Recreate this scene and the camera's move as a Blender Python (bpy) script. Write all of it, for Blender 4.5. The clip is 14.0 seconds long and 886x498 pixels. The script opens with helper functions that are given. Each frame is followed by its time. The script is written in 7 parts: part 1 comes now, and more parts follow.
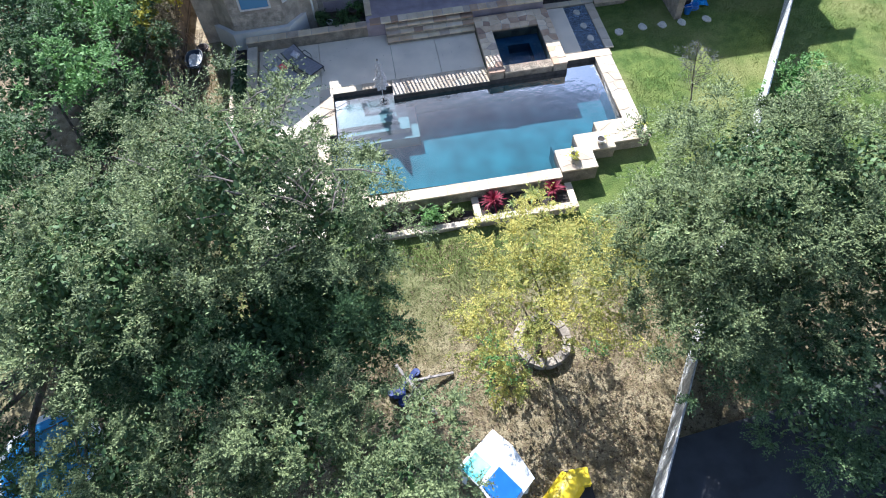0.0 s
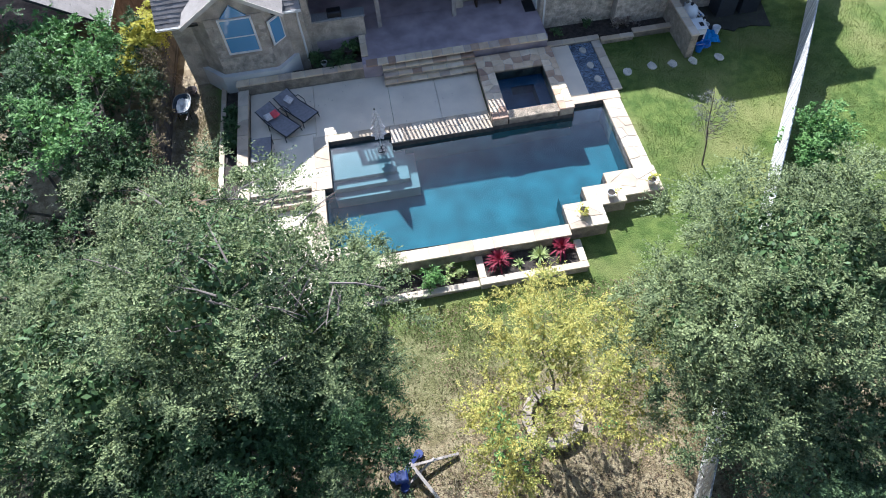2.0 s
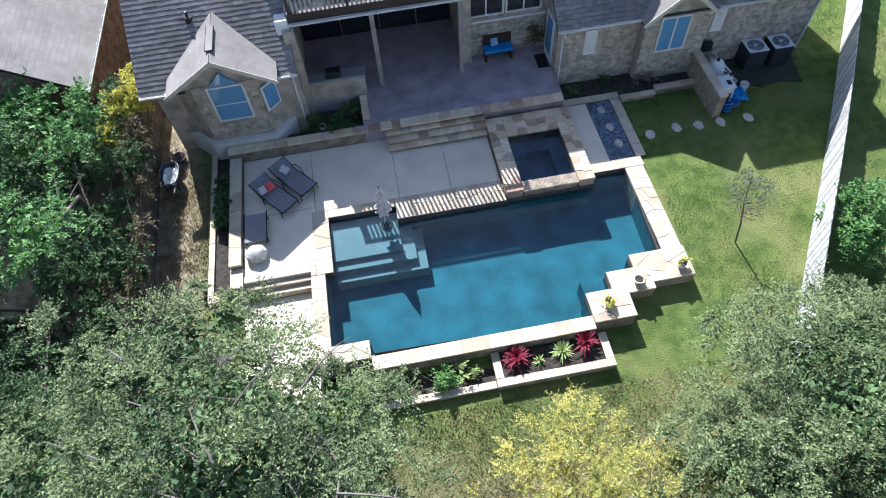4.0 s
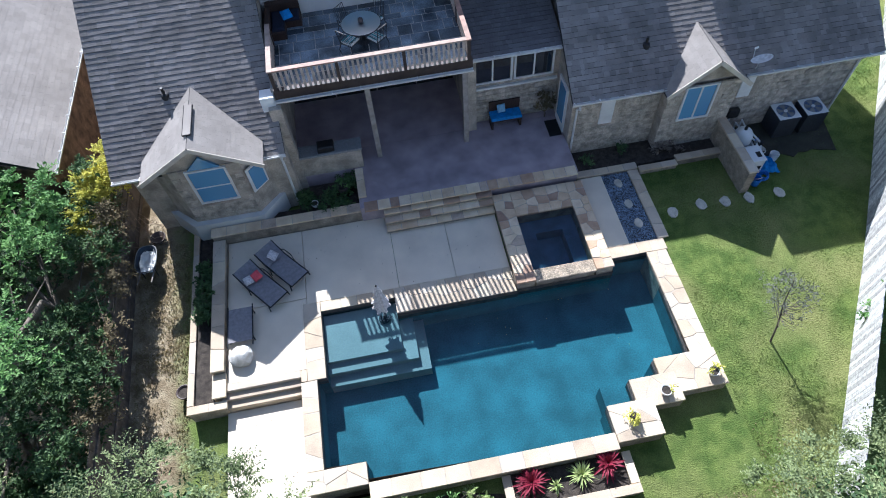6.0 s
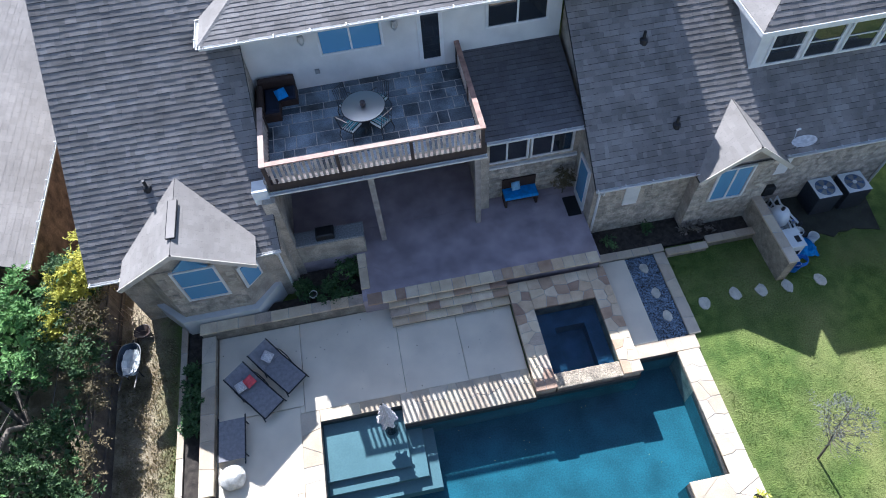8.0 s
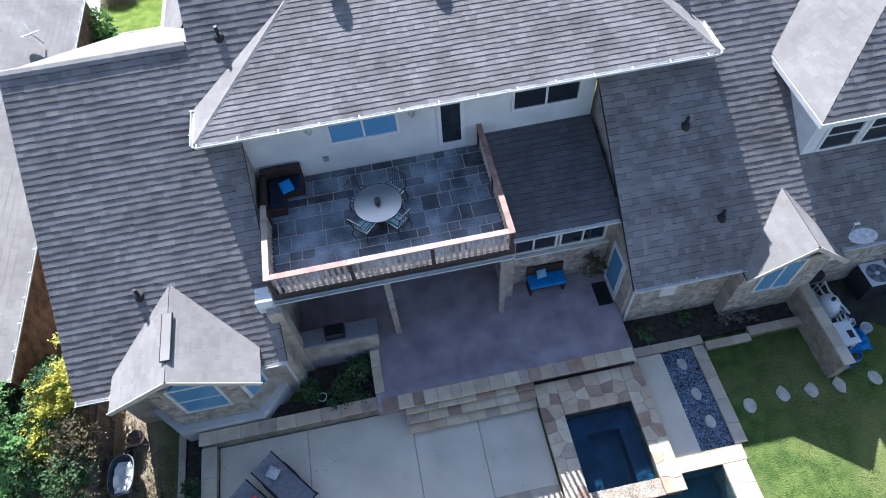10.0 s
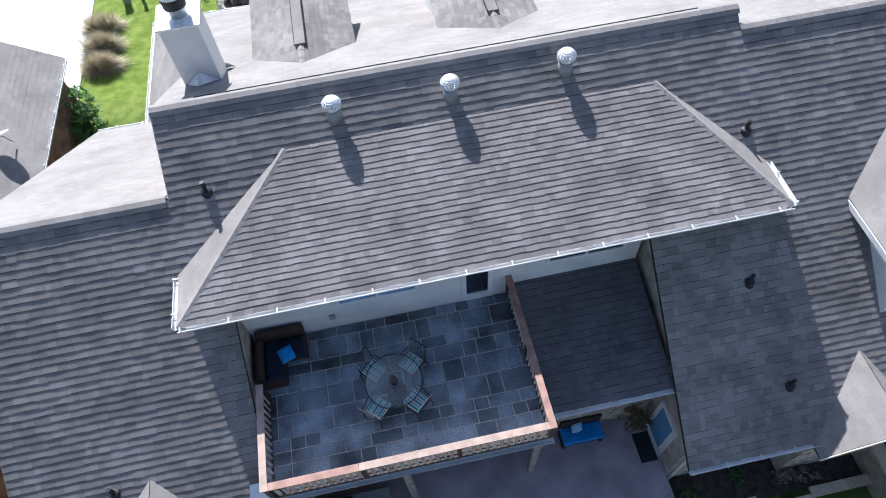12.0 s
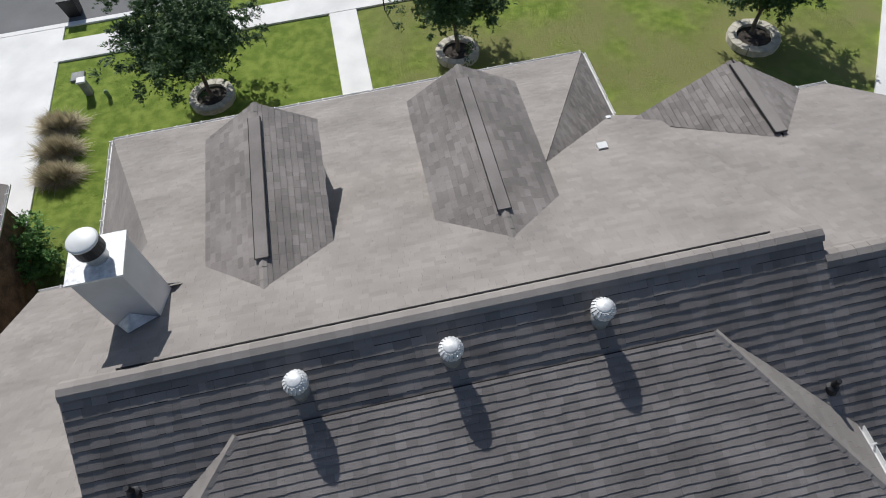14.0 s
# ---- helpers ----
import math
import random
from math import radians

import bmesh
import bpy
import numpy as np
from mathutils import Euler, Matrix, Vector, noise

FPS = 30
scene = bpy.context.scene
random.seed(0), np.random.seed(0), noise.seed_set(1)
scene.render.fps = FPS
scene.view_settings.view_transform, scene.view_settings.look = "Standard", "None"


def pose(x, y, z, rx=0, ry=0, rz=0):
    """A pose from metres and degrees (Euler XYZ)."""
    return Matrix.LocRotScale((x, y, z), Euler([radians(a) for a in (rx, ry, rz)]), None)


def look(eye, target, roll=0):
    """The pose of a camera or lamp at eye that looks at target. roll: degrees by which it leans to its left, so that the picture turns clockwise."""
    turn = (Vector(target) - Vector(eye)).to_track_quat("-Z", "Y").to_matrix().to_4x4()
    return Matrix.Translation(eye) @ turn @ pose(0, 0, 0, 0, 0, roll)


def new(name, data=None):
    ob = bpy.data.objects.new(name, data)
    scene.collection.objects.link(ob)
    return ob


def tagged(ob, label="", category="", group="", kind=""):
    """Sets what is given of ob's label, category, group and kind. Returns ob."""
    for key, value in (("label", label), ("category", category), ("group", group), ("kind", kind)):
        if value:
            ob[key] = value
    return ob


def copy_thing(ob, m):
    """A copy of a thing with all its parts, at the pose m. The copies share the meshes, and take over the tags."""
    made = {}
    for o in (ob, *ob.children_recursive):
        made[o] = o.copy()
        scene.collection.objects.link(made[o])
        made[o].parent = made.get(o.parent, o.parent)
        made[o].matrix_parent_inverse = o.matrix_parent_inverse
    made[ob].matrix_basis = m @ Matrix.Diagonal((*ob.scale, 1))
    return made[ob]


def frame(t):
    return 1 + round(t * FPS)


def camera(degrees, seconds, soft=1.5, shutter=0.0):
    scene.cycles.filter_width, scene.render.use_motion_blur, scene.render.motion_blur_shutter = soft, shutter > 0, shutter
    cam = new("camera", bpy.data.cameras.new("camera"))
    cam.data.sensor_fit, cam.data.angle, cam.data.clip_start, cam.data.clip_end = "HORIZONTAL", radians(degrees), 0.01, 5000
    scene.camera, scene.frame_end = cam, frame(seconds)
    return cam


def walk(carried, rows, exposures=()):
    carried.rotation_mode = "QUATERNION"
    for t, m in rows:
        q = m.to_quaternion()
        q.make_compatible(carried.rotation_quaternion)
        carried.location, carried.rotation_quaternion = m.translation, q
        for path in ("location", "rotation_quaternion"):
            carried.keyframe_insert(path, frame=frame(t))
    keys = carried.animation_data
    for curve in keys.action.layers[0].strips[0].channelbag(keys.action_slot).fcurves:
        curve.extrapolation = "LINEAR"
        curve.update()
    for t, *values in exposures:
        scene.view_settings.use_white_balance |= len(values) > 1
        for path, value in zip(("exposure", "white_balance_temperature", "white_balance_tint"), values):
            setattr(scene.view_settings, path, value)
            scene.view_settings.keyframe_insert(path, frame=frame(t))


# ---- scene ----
cam = camera(70.6, 14.0, 1.0)
PATH = [
    (0, (2.237, -20.832, 18.29), (2.337, -19.727, 16.626), -4.8),
    (0.5, (2.249, -20.465, 18.315), (2.35, -19.362, 16.649), -4.9),
    (1, (2.307, -19.861, 18.319), (2.408, -18.756, 16.655), -5.0),
    (1.5, (2.369, -19.079, 18.399), (2.475, -17.978, 16.733), -4.9),
    (2, (2.53, -18.231, 18.495), (2.634, -17.131, 16.828), -5.1),
    (2.5, (2.522, -17.355, 18.566), (2.629, -16.257, 16.898), -5.1),
    (3, (2.55, -16.402, 18.624), (2.659, -15.307, 16.954), -5.1),
    (5.5, (3.044, -11.613, 18.572), (3.16, -10.513, 16.905), -5.3),
    (6, (3.211, -10.641, 18.614), (3.327, -9.544, 16.946), -5.3),
    (6.5, (3.408, -9.675, 18.629), (3.525, -8.575, 16.963), -5.4),
    (7, (3.529, -8.678, 18.678), (3.646, -7.579, 17.011), -5.4),
    (7.5, (3.561, -7.781, 18.715), (3.678, -6.682, 17.048), -5.5),
    (8, (3.536, -6.908, 18.774), (3.654, -5.812, 17.105), -5.5),
    (10.5, (3.53, -2.187, 19.096), (3.656, -1.101, 17.421), -5.5),
    (11, (3.552, -0.995, 19.19), (3.681, 0.093, 17.516), -5.4),
    (11.5, (3.681, 0.429, 19.333), (3.809, 1.505, 17.652), -5.3),
    (12, (3.854, 1.817, 19.392), (3.984, 2.893, 17.712), -5.4),
    (12.5, (4.077, 3.17, 19.357), (4.21, 4.254, 17.682), -5.4),
    (13, (4.385, 4.613, 19.353), (4.516, 5.706, 17.683), -5.7),
    (13.5, (4.813, 6.302, 19.449), (4.936, 7.388, 17.773), -6.0),
    (14, (5.193, 8.141, 19.58), (5.317, 9.209, 17.894), -6.0),
]
walk(cam, [(t, look(eye, target, roll)) for t, eye, target, roll in PATH],
     [(0, 1.52, 5350, 11), (3, 1.41, 5350, 11), (6.5, 1.27, 5270, 11), (8, 1.44, 5230, 11), (10.5, 1.56, 5230, 11), (11.2, 1.49, 5260, 11), (12.2, 1.09, 5420, 11), (13.2, .5, 5680, 9), (14, .03, 5830, 9)])

# ---- world and sun ----
SUN_WAY = Vector((0.212, -1.11, -1.0))
sky_world = bpy.data.worlds.new("sky")
scene.world = sky_world
sky_world.use_nodes = True
wn = sky_world.node_tree.nodes
sky = wn.new("ShaderNodeTexSky")
sky.sky_type, sky.sun_disc = "NISHITA", False
sky.sun_elevation, sky.sun_rotation = radians(41.5), radians(-10.9)
wl = sky_world.node_tree.links
veil, veil_ramp, grey, bright, veil_mix = (wn.new("ShaderNode" + k) for k in ("TexNoise", "ValToRGB", "RGBToBW", "VectorMath", "Mix"))
veil.inputs["Scale"].default_value, veil.inputs["Detail"].default_value = 2.6, 7
veil_ramp.color_ramp.elements[0].position, veil_ramp.color_ramp.elements[1].position = .46, .72
veil_ramp.color_ramp.elements[1].color = (.5, .5, .5, 1)
bright.operation, bright.inputs["Scale"].default_value = "SCALE", 2.4
veil_mix.data_type = "RGBA"
wl.new(veil.outputs["Fac"], veil_ramp.inputs["Fac"])
wl.new(sky.outputs[0], grey.inputs[0])
wl.new(grey.outputs[0], bright.inputs[0])
wl.new(veil_ramp.outputs["Color"], veil_mix.inputs["Factor"])
wl.new(sky.outputs[0], veil_mix.inputs["A"])
wl.new(bright.outputs[0], veil_mix.inputs["B"])
wl.new(veil_mix.outputs["Result"], wn["Background"].inputs["Color"])
wn["Background"].inputs["Strength"].default_value = 0.062
sun_data = bpy.data.lights.new("sun", "SUN")
sun_data.energy, sun_data.angle, sun_data.color = 4.2, radians(0.5), (1.0, 0.92, 0.81)
sun = new("sun", sun_data)
sun.rotation_euler = SUN_WAY.to_track_quat("-Z", "Y").to_euler()


# ---- mesh helpers ----
class Shape:
    """Gathers vertices and faces of one mesh."""

    def __init__(self):
        self.v, self.f = [], []

    def add(self, verts, faces):
        n = len(self.v)
        self.v += [tuple(p) for p in verts]
        self.f += [tuple(n + i for i in face) for face in faces]
        return self

    def box(self, x0, x1, y0, y1, z0, z1):
        v = [(x, y, z) for z in (z0, z1) for y in (y0, y1) for x in (x0, x1)]
        return self.add(v, [(0, 2, 3, 1), (4, 5, 7, 6), (0, 1, 5, 4), (2, 6, 7, 3), (0, 4, 6, 2), (1, 3, 7, 5)])

    def block(self, x0, x1, y0, y1, z0, z1, c=0.015, jit=0.0, rnd=random):
        """A box with its upper edges chamfered."""
        j = lambda: rnd.uniform(-jit, jit)
        v = [(x0, y0, z0), (x1, y0, z0), (x1, y1, z0), (x0, y1, z0)]
        v += [(x + j(), y + j(), z1 - c) for x, y, z in v[:4]]
        v += [(x0 + c, y0 + c, z1 + j() * .4), (x1 - c, y0 + c, z1 + j() * .4), (x1 - c, y1 - c, z1 + j() * .4), (x0 + c, y1 - c, z1 + j() * .4)]
        f = [(3, 2, 1, 0), (8, 9, 10, 11)]
        for a in (0, 4):
            f += [(a + i, a + (i + 1) % 4, a + 4 + (i + 1) % 4, a + 4 + i) for i in range(4)]
        return self.add(v, f)

    def prism(self, pts, z0, z1):
        n = len(pts)
        v = [(p[0], p[1], z0) for p in pts] + [(p[0], p[1], z1) for p in pts]
        f = [tuple(range(n - 1, -1, -1)), tuple(range(n, 2 * n))] + [(i, (i + 1) % n, n + (i + 1) % n, n + i) for i in range(n)]
        return self.add(v, f)

    def slab(self, pts, t):
        """A polygon in space, thickened downwards by t."""
        n = len(pts)
        v = [tuple(p) for p in pts] + [(p[0], p[1], p[2] - t) for p in pts]
        f = [tuple(range(n)), tuple(range(2 * n - 1, n - 1, -1))] + [(n + i, n + (i + 1) % n, (i + 1) % n, i) for i in range(n)]
        return self.add(v, f)

    def extrude(self, pts, way):
        n = len(pts)
        w = Vector(way)
        v = [tuple(p) for p in pts] + [tuple(Vector(p) + w) for p in pts]
        f = [tuple(range(n - 1, -1, -1)), tuple(range(n, 2 * n))] + [(i, (i + 1) % n, n + (i + 1) % n, n + i) for i in range(n)]
        return self.add(v, f)

    def tube(self, pts, radii, n=8, cap=True):
        pts = [Vector(p) for p in pts]
        if not hasattr(radii, "__len__"):
            radii = [radii] * len(pts)
        rings = []
        for i, p in enumerate(pts):
            d = (pts[min(i + 1, len(pts) - 1)] - pts[max(i - 1, 0)]).normalized()
            a = d.cross(Vector((0, 0, 1)) if abs(d.z) < .9 else Vector((1, 0, 0))).normalized()
            b = d.cross(a)
            rings += [p + (a * math.cos(k * math.tau / n) + b * math.sin(k * math.tau / n)) * radii[i] for k in range(n)]
        f = [(i * n + k, i * n + (k + 1) % n, (i + 1) * n + (k + 1) % n, (i + 1) * n + k) for i in range(len(pts) - 1) for k in range(n)]
        if cap:
            f += [tuple(range(n)), tuple(range((len(pts) - 1) * n, len(pts) * n))]
        return self.add(rings, f)

    def lathe(self, cx, cy, prof, n=16):
        """A turned form: prof is a list of (radius, z)."""
        v = [(cx + r * math.cos(k * math.tau / n), cy + r * math.sin(k * math.tau / n), z) for r, z in prof for k in range(n)]
        f = [(i * n + k, i * n + (k + 1) % n, (i + 1) * n + (k + 1) % n, (i + 1) * n + k) for i in range(len(prof) - 1) for k in range(n)]
        f += [tuple(range(n - 1, -1, -1)), tuple(range((len(prof) - 1) * n, len(prof) * n))]
        return self.add(v, f)

    def bar(self, a, b, w, h):
        """A square bar from a to b, w wide and h high."""
        a, b = Vector(a), Vector(b)
        d = (b - a).normalized()
        s = d.cross(Vector((0, 0, 1)) if abs(d.z) < .95 else Vector((0, 1, 0))).normalized()
        u = s.cross(d)
        v = [p + s * (w / 2) * i + u * (h / 2) * k for p in (a, b) for i, k in ((-1, -1), (1, -1), (1, 1), (-1, 1))]
        return self.add(v, [(3, 2, 1, 0), (4, 5, 6, 7), (0, 1, 5, 4), (1, 2, 6, 5), (2, 3, 7, 6), (3, 0, 4, 7)])

    def mesh(self, name, mat, smooth=False):
        me = bpy.data.meshes.new(name)
        me.from_pydata(self.v, [], self.f)
        me.validate()
        me.materials.append(mat)
        if smooth:
            me.shade_smooth()
        me.update()
        return me


def part(name, shape, material, parent=None, label="", smooth=False):
    me = shape if isinstance(shape, bpy.types.Mesh) else shape.mesh(name, material, smooth)
    ob = new(name, me)
    ob.parent = parent
    return tagged(ob, label)


def thing(name, label, category, group="", kind="", at=(0, 0, 0)):
    ob = new(name)
    ob.location = at
    ob.empty_display_size = 0.2
    return tagged(ob, label, category, group, kind)


def solo(name, shape, material, label, category, group="", kind="", smooth=False):
    return tagged(part(name, shape, material, None, "", smooth), label, category, group, kind)


# ---- materials ----
def material(name, base, rough=0.8, metal=0.0, vary=0.25, scale=3.0, grain=60.0, bump=0.3, second=None, island=0.0, spec=0.5):
    """A surface with large stains, fine grain, relief, and a shade of its own for each piece."""
    m = bpy.data.materials.new(name)
    m.use_nodes = True
    t = m.node_tree
    n, l = t.nodes, t.links
    p = n["Principled BSDF"]
    p.inputs["Roughness"].default_value, p.inputs["Metallic"].default_value = rough, metal
    p.inputs["Specular IOR Level"].default_value = spec
    co = n.new("ShaderNodeTexCoord")
    big, small = n.new("ShaderNodeTexNoise"), n.new("ShaderNodeTexNoise")
    big.inputs["Scale"].default_value, big.inputs["Detail"].default_value = scale, 5
    small.inputs["Scale"].default_value, small.inputs["Detail"].default_value = grain, 3
    for k in (big, small):
        l.new(co.outputs["Object"], k.inputs["Vector"])
    ramp = n.new("ShaderNodeValToRGB")
    b = Vector(base)
    lo, hi = b * (1 - vary), b * (1 + vary)
    if second:
        hi = Vector(second)
        lo = b
    ramp.color_ramp.elements[0].position, ramp.color_ramp.elements[1].position = .32, .68
    ramp.color_ramp.elements[0].color, ramp.color_ramp.elements[1].color = (*lo, 1), (*hi, 1)
    l.new(big.outputs["Fac"], ramp.inputs["Fac"])
    mix = n.new("ShaderNodeMix")
    mix.data_type, mix.blend_type = "RGBA", "OVERLAY"
    mix.inputs["Factor"].default_value = min(1, vary * 1.6)
    l.new(ramp.outputs["Color"], mix.inputs["A"])
    l.new(small.outputs["Fac"], mix.inputs["B"])
    out = mix.outputs["Result"]
    if island:
        geo, info = n.new("ShaderNodeNewGeometry"), n.new("ShaderNodeObjectInfo")
        add = n.new("ShaderNodeMath")
        add.operation = "ADD"
        l.new(geo.outputs["Random Per Island"], add.inputs[0])
        l.new(info.outputs["Random"], add.inputs[1])
        fr = n.new("ShaderNodeMath")
        fr.operation = "FRACT"
        l.new(add.outputs[0], fr.inputs[0])
        mr = n.new("ShaderNodeMapRange")
        mr.inputs["To Min"].default_value, mr.inputs["To Max"].default_value = 1 - island, 1 + island
        l.new(fr.outputs[0], mr.inputs["Value"])
        mul = n.new("ShaderNodeMix")
        mul.data_type, mul.blend_type = "RGBA", "MULTIPLY"
        mul.inputs["Factor"].default_value = 1
        l.new(out, mul.inputs["A"])
        l.new(mr.outputs["Result"], mul.inputs["B"])
        out = mul.outputs["Result"]
    l.new(out, p.inputs["Base Color"])
    if bump:
        bn = n.new("ShaderNodeBump")
        bn.inputs["Strength"].default_value, bn.inputs["Distance"].default_value = bump, .02
        l.new(small.outputs["Fac"], bn.inputs["Height"])
        l.new(bn.outputs["Normal"], p.inputs["Normal"])
    return m


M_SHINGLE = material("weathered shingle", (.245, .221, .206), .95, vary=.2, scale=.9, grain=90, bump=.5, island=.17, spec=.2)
# Paler copy of the house shingle: sunlight painted into the brighter slopes' colour.
M_SHINGLE_L = material("pale and sun-painted shingle", (.288, .262, .241), .95, vary=.13, scale=.7, grain=90, bump=.5, island=.07, spec=.2)
# Darker copy of the shingle, used only on the sunroom roof.
M_SHINGLE_D = material("darker shingle", (.13, .122, .125), .95, vary=.16, scale=.9, grain=90, bump=.5, island=.12, spec=.2)
M_FELT = material("roof deck", (.03, .028, .028), .95, vary=.2)
M_STONE_WALL = material("tan limestone wall", (.42, .365, .30), .9, vary=.3, scale=2.2, grain=25, bump=.6)
M_STUCCO = material("pale stucco", (.70, .68, .65), .9, vary=.1, scale=1.2, grain=80, bump=.3)
M_TRIM = material("white painted trim", (.75, .74, .72), .5, vary=.08, scale=3)
M_RAKE = material("tan painted fascia", (.58, .52, .44), .6, vary=.12)
M_GUTTER = material("white metal gutter", (.72, .71, .69), .4, vary=.1)
M_CONCRETE = material("broom finished concrete", (.77, .665, .52), .9, vary=.1, scale=.8, grain=70, bump=.2)
M_CONCRETE_F = material("pale drive concrete", (.80, .785, .755), .9, vary=.1, scale=.6, grain=70, bump=.2)
M_PATIO = material("stained concrete", (.37, .305, .325), .8, vary=.25, scale=1.3, grain=40, bump=.2)
M_FLAG = material("sandstone flag", (.58, .49, .37), .85, vary=.3, scale=1.6, grain=30, bump=.5, island=.22)


def stone_hues(m, hues):
    """Give each stone one of several hues."""
    n, l = m.node_tree.nodes, m.node_tree.links
    info, geo = n.new("ShaderNodeObjectInfo"), n.new("ShaderNodeNewGeometry")
    add, fr = n.new("ShaderNodeMath"), n.new("ShaderNodeMath")
    add.operation, fr.operation = "ADD", "FRACT"
    l.new(info.outputs["Random"], add.inputs[0])
    l.new(geo.outputs["Random Per Island"], add.inputs[1])
    l.new(add.outputs[0], fr.inputs[0])
    ramp = n.new("ShaderNodeValToRGB")
    ramp.color_ramp.interpolation = "CONSTANT"
    e = ramp.color_ramp.elements
    while len(e) < len(hues):
        e.new(1)
    for i, h in enumerate(hues):
        e[i].position, e[i].color = i / len(hues), (*h, 1)
    l.new(fr.outputs[0], ramp.inputs["Fac"])
    p = n["Principled BSDF"]
    old = p.inputs["Base Color"].links[0].from_socket
    mx = n.new("ShaderNodeMix")
    mx.data_type, mx.blend_type = "RGBA", "SOFT_LIGHT"
    mx.inputs["Factor"].default_value = .8
    l.new(ramp.outputs["Color"], mx.inputs["A"])
    l.new(old, mx.inputs["B"])
    l.new(mx.outputs["Result"], p.inputs["Base Color"])


stone_hues(M_FLAG, [(.55, .48, .40), (.50, .43, .35), (.53, .48, .42), (.44, .38, .32), (.57, .51, .44), (.48, .41, .34), (.54, .48, .39)])
M_FLAG_R = material("rusty sandstone flag", (.5, .44, .36), .85, vary=.45, scale=2.4, grain=30, bump=.6, island=.25)
stone_hues(M_FLAG_R, [(.74, .62, .46), (.52, .38, .28), (.70, .58, .44), (.38, .27, .21), (.76, .64, .48), (.64, .50, .36), (.50, .41, .34), (.72, .60, .46)])
M_STONE = material("rough limestone", (.29, .245, .19), .9, vary=.35, scale=3, grain=25, bump=.7, island=.25)
M_PLASTER = material("pool plaster", (.052, .14, .155), .8, vary=.3, scale=.9, grain=20, bump=.1)
M_SOIL = material("dark soil", (.05, .04, .032), .95, vary=.5, scale=6, grain=50, bump=1)
M_MORTAR = material("pale mortar", (.42, .39, .35), .95, vary=.25, scale=5)
M_SLATE = material("slate paver", (.155, .185, .215), .26, vary=.7, scale=1.1, grain=30, bump=.3, island=.5)
M_RAIL = material("dark stained timber", (.05, .033, .028), .6, vary=.3, scale=4, grain=60)
M_BALUSTER = material("grey bleached timber", (.46, .39, .34), .8, vary=.3, scale=4, grain=60, island=.15)
M_ASHLAR = material("cut limestone block", (.43, .38, .315), .9, vary=.35, scale=5, grain=30, bump=.7, island=.14)
# Red-brown copy of the rail timber: shade put into the colour.
M_RED_RAIL = material("reddish rail timber with painted shade", (.33, .19, .14), .6, vary=.3, scale=4, grain=60)
# Pale copy of the rail timber: sunlight put into the colour.
M_RAIL_L = material("pale rail timber with painted sun", (.40, .29, .23), .7, vary=.2, scale=4, grain=60)
M_TIMBER = material("weathered timber", (.34, .30, .27), .9, vary=.3, scale=4, grain=60)
M_FENCE = material("silvered cedar", (.56, .545, .52), .9, vary=.3, scale=9, grain=40, bump=.5, island=.38)
M_FENCE_D = material("brown cedar", (.11, .09, .075), .9, vary=.3, scale=3, grain=40, bump=.5, island=.15)
M_BARK = material("bark", (.14, .115, .09), .95, vary=.4, scale=6, grain=40, bump=1)
M_METAL = material("galvanised metal", (.60, .60, .60), .55, .6, vary=.2)
M_VENT = material("white weathered aluminium", (.76, .76, .75), .45, .15, vary=.2, scale=9)
M_BARROW = material("slate blue painted steel", (.06, .08, .11), .5, .2, vary=.3)
M_TWIGWOOD = material("pale dry wood", (.36, .28, .2), .9, vary=.3)
M_EARTH = material("bare brown earth", (.042, .042, .03), .95, vary=.45, scale=1.5, grain=40, bump=1)
M_BLACK = material("black metal", (.02, .02, .022), .5, .3, vary=.2)


def glass_pane(name, tint, rough=.03):
    m = bpy.data.materials.new(name)
    m.use_nodes = True
    p = m.node_tree.nodes["Principled BSDF"]
    p.inputs["Base Color"].default_value = (*tint, 1)
    p.inputs["Roughness"].default_value = rough
    p.inputs["Specular IOR Level"].default_value = .9
    return m


M_PANE = glass_pane("window glass with blinds behind", (.15, .33, .54))
M_PANE_D = glass_pane("dark window glass", (.02, .024, .03))


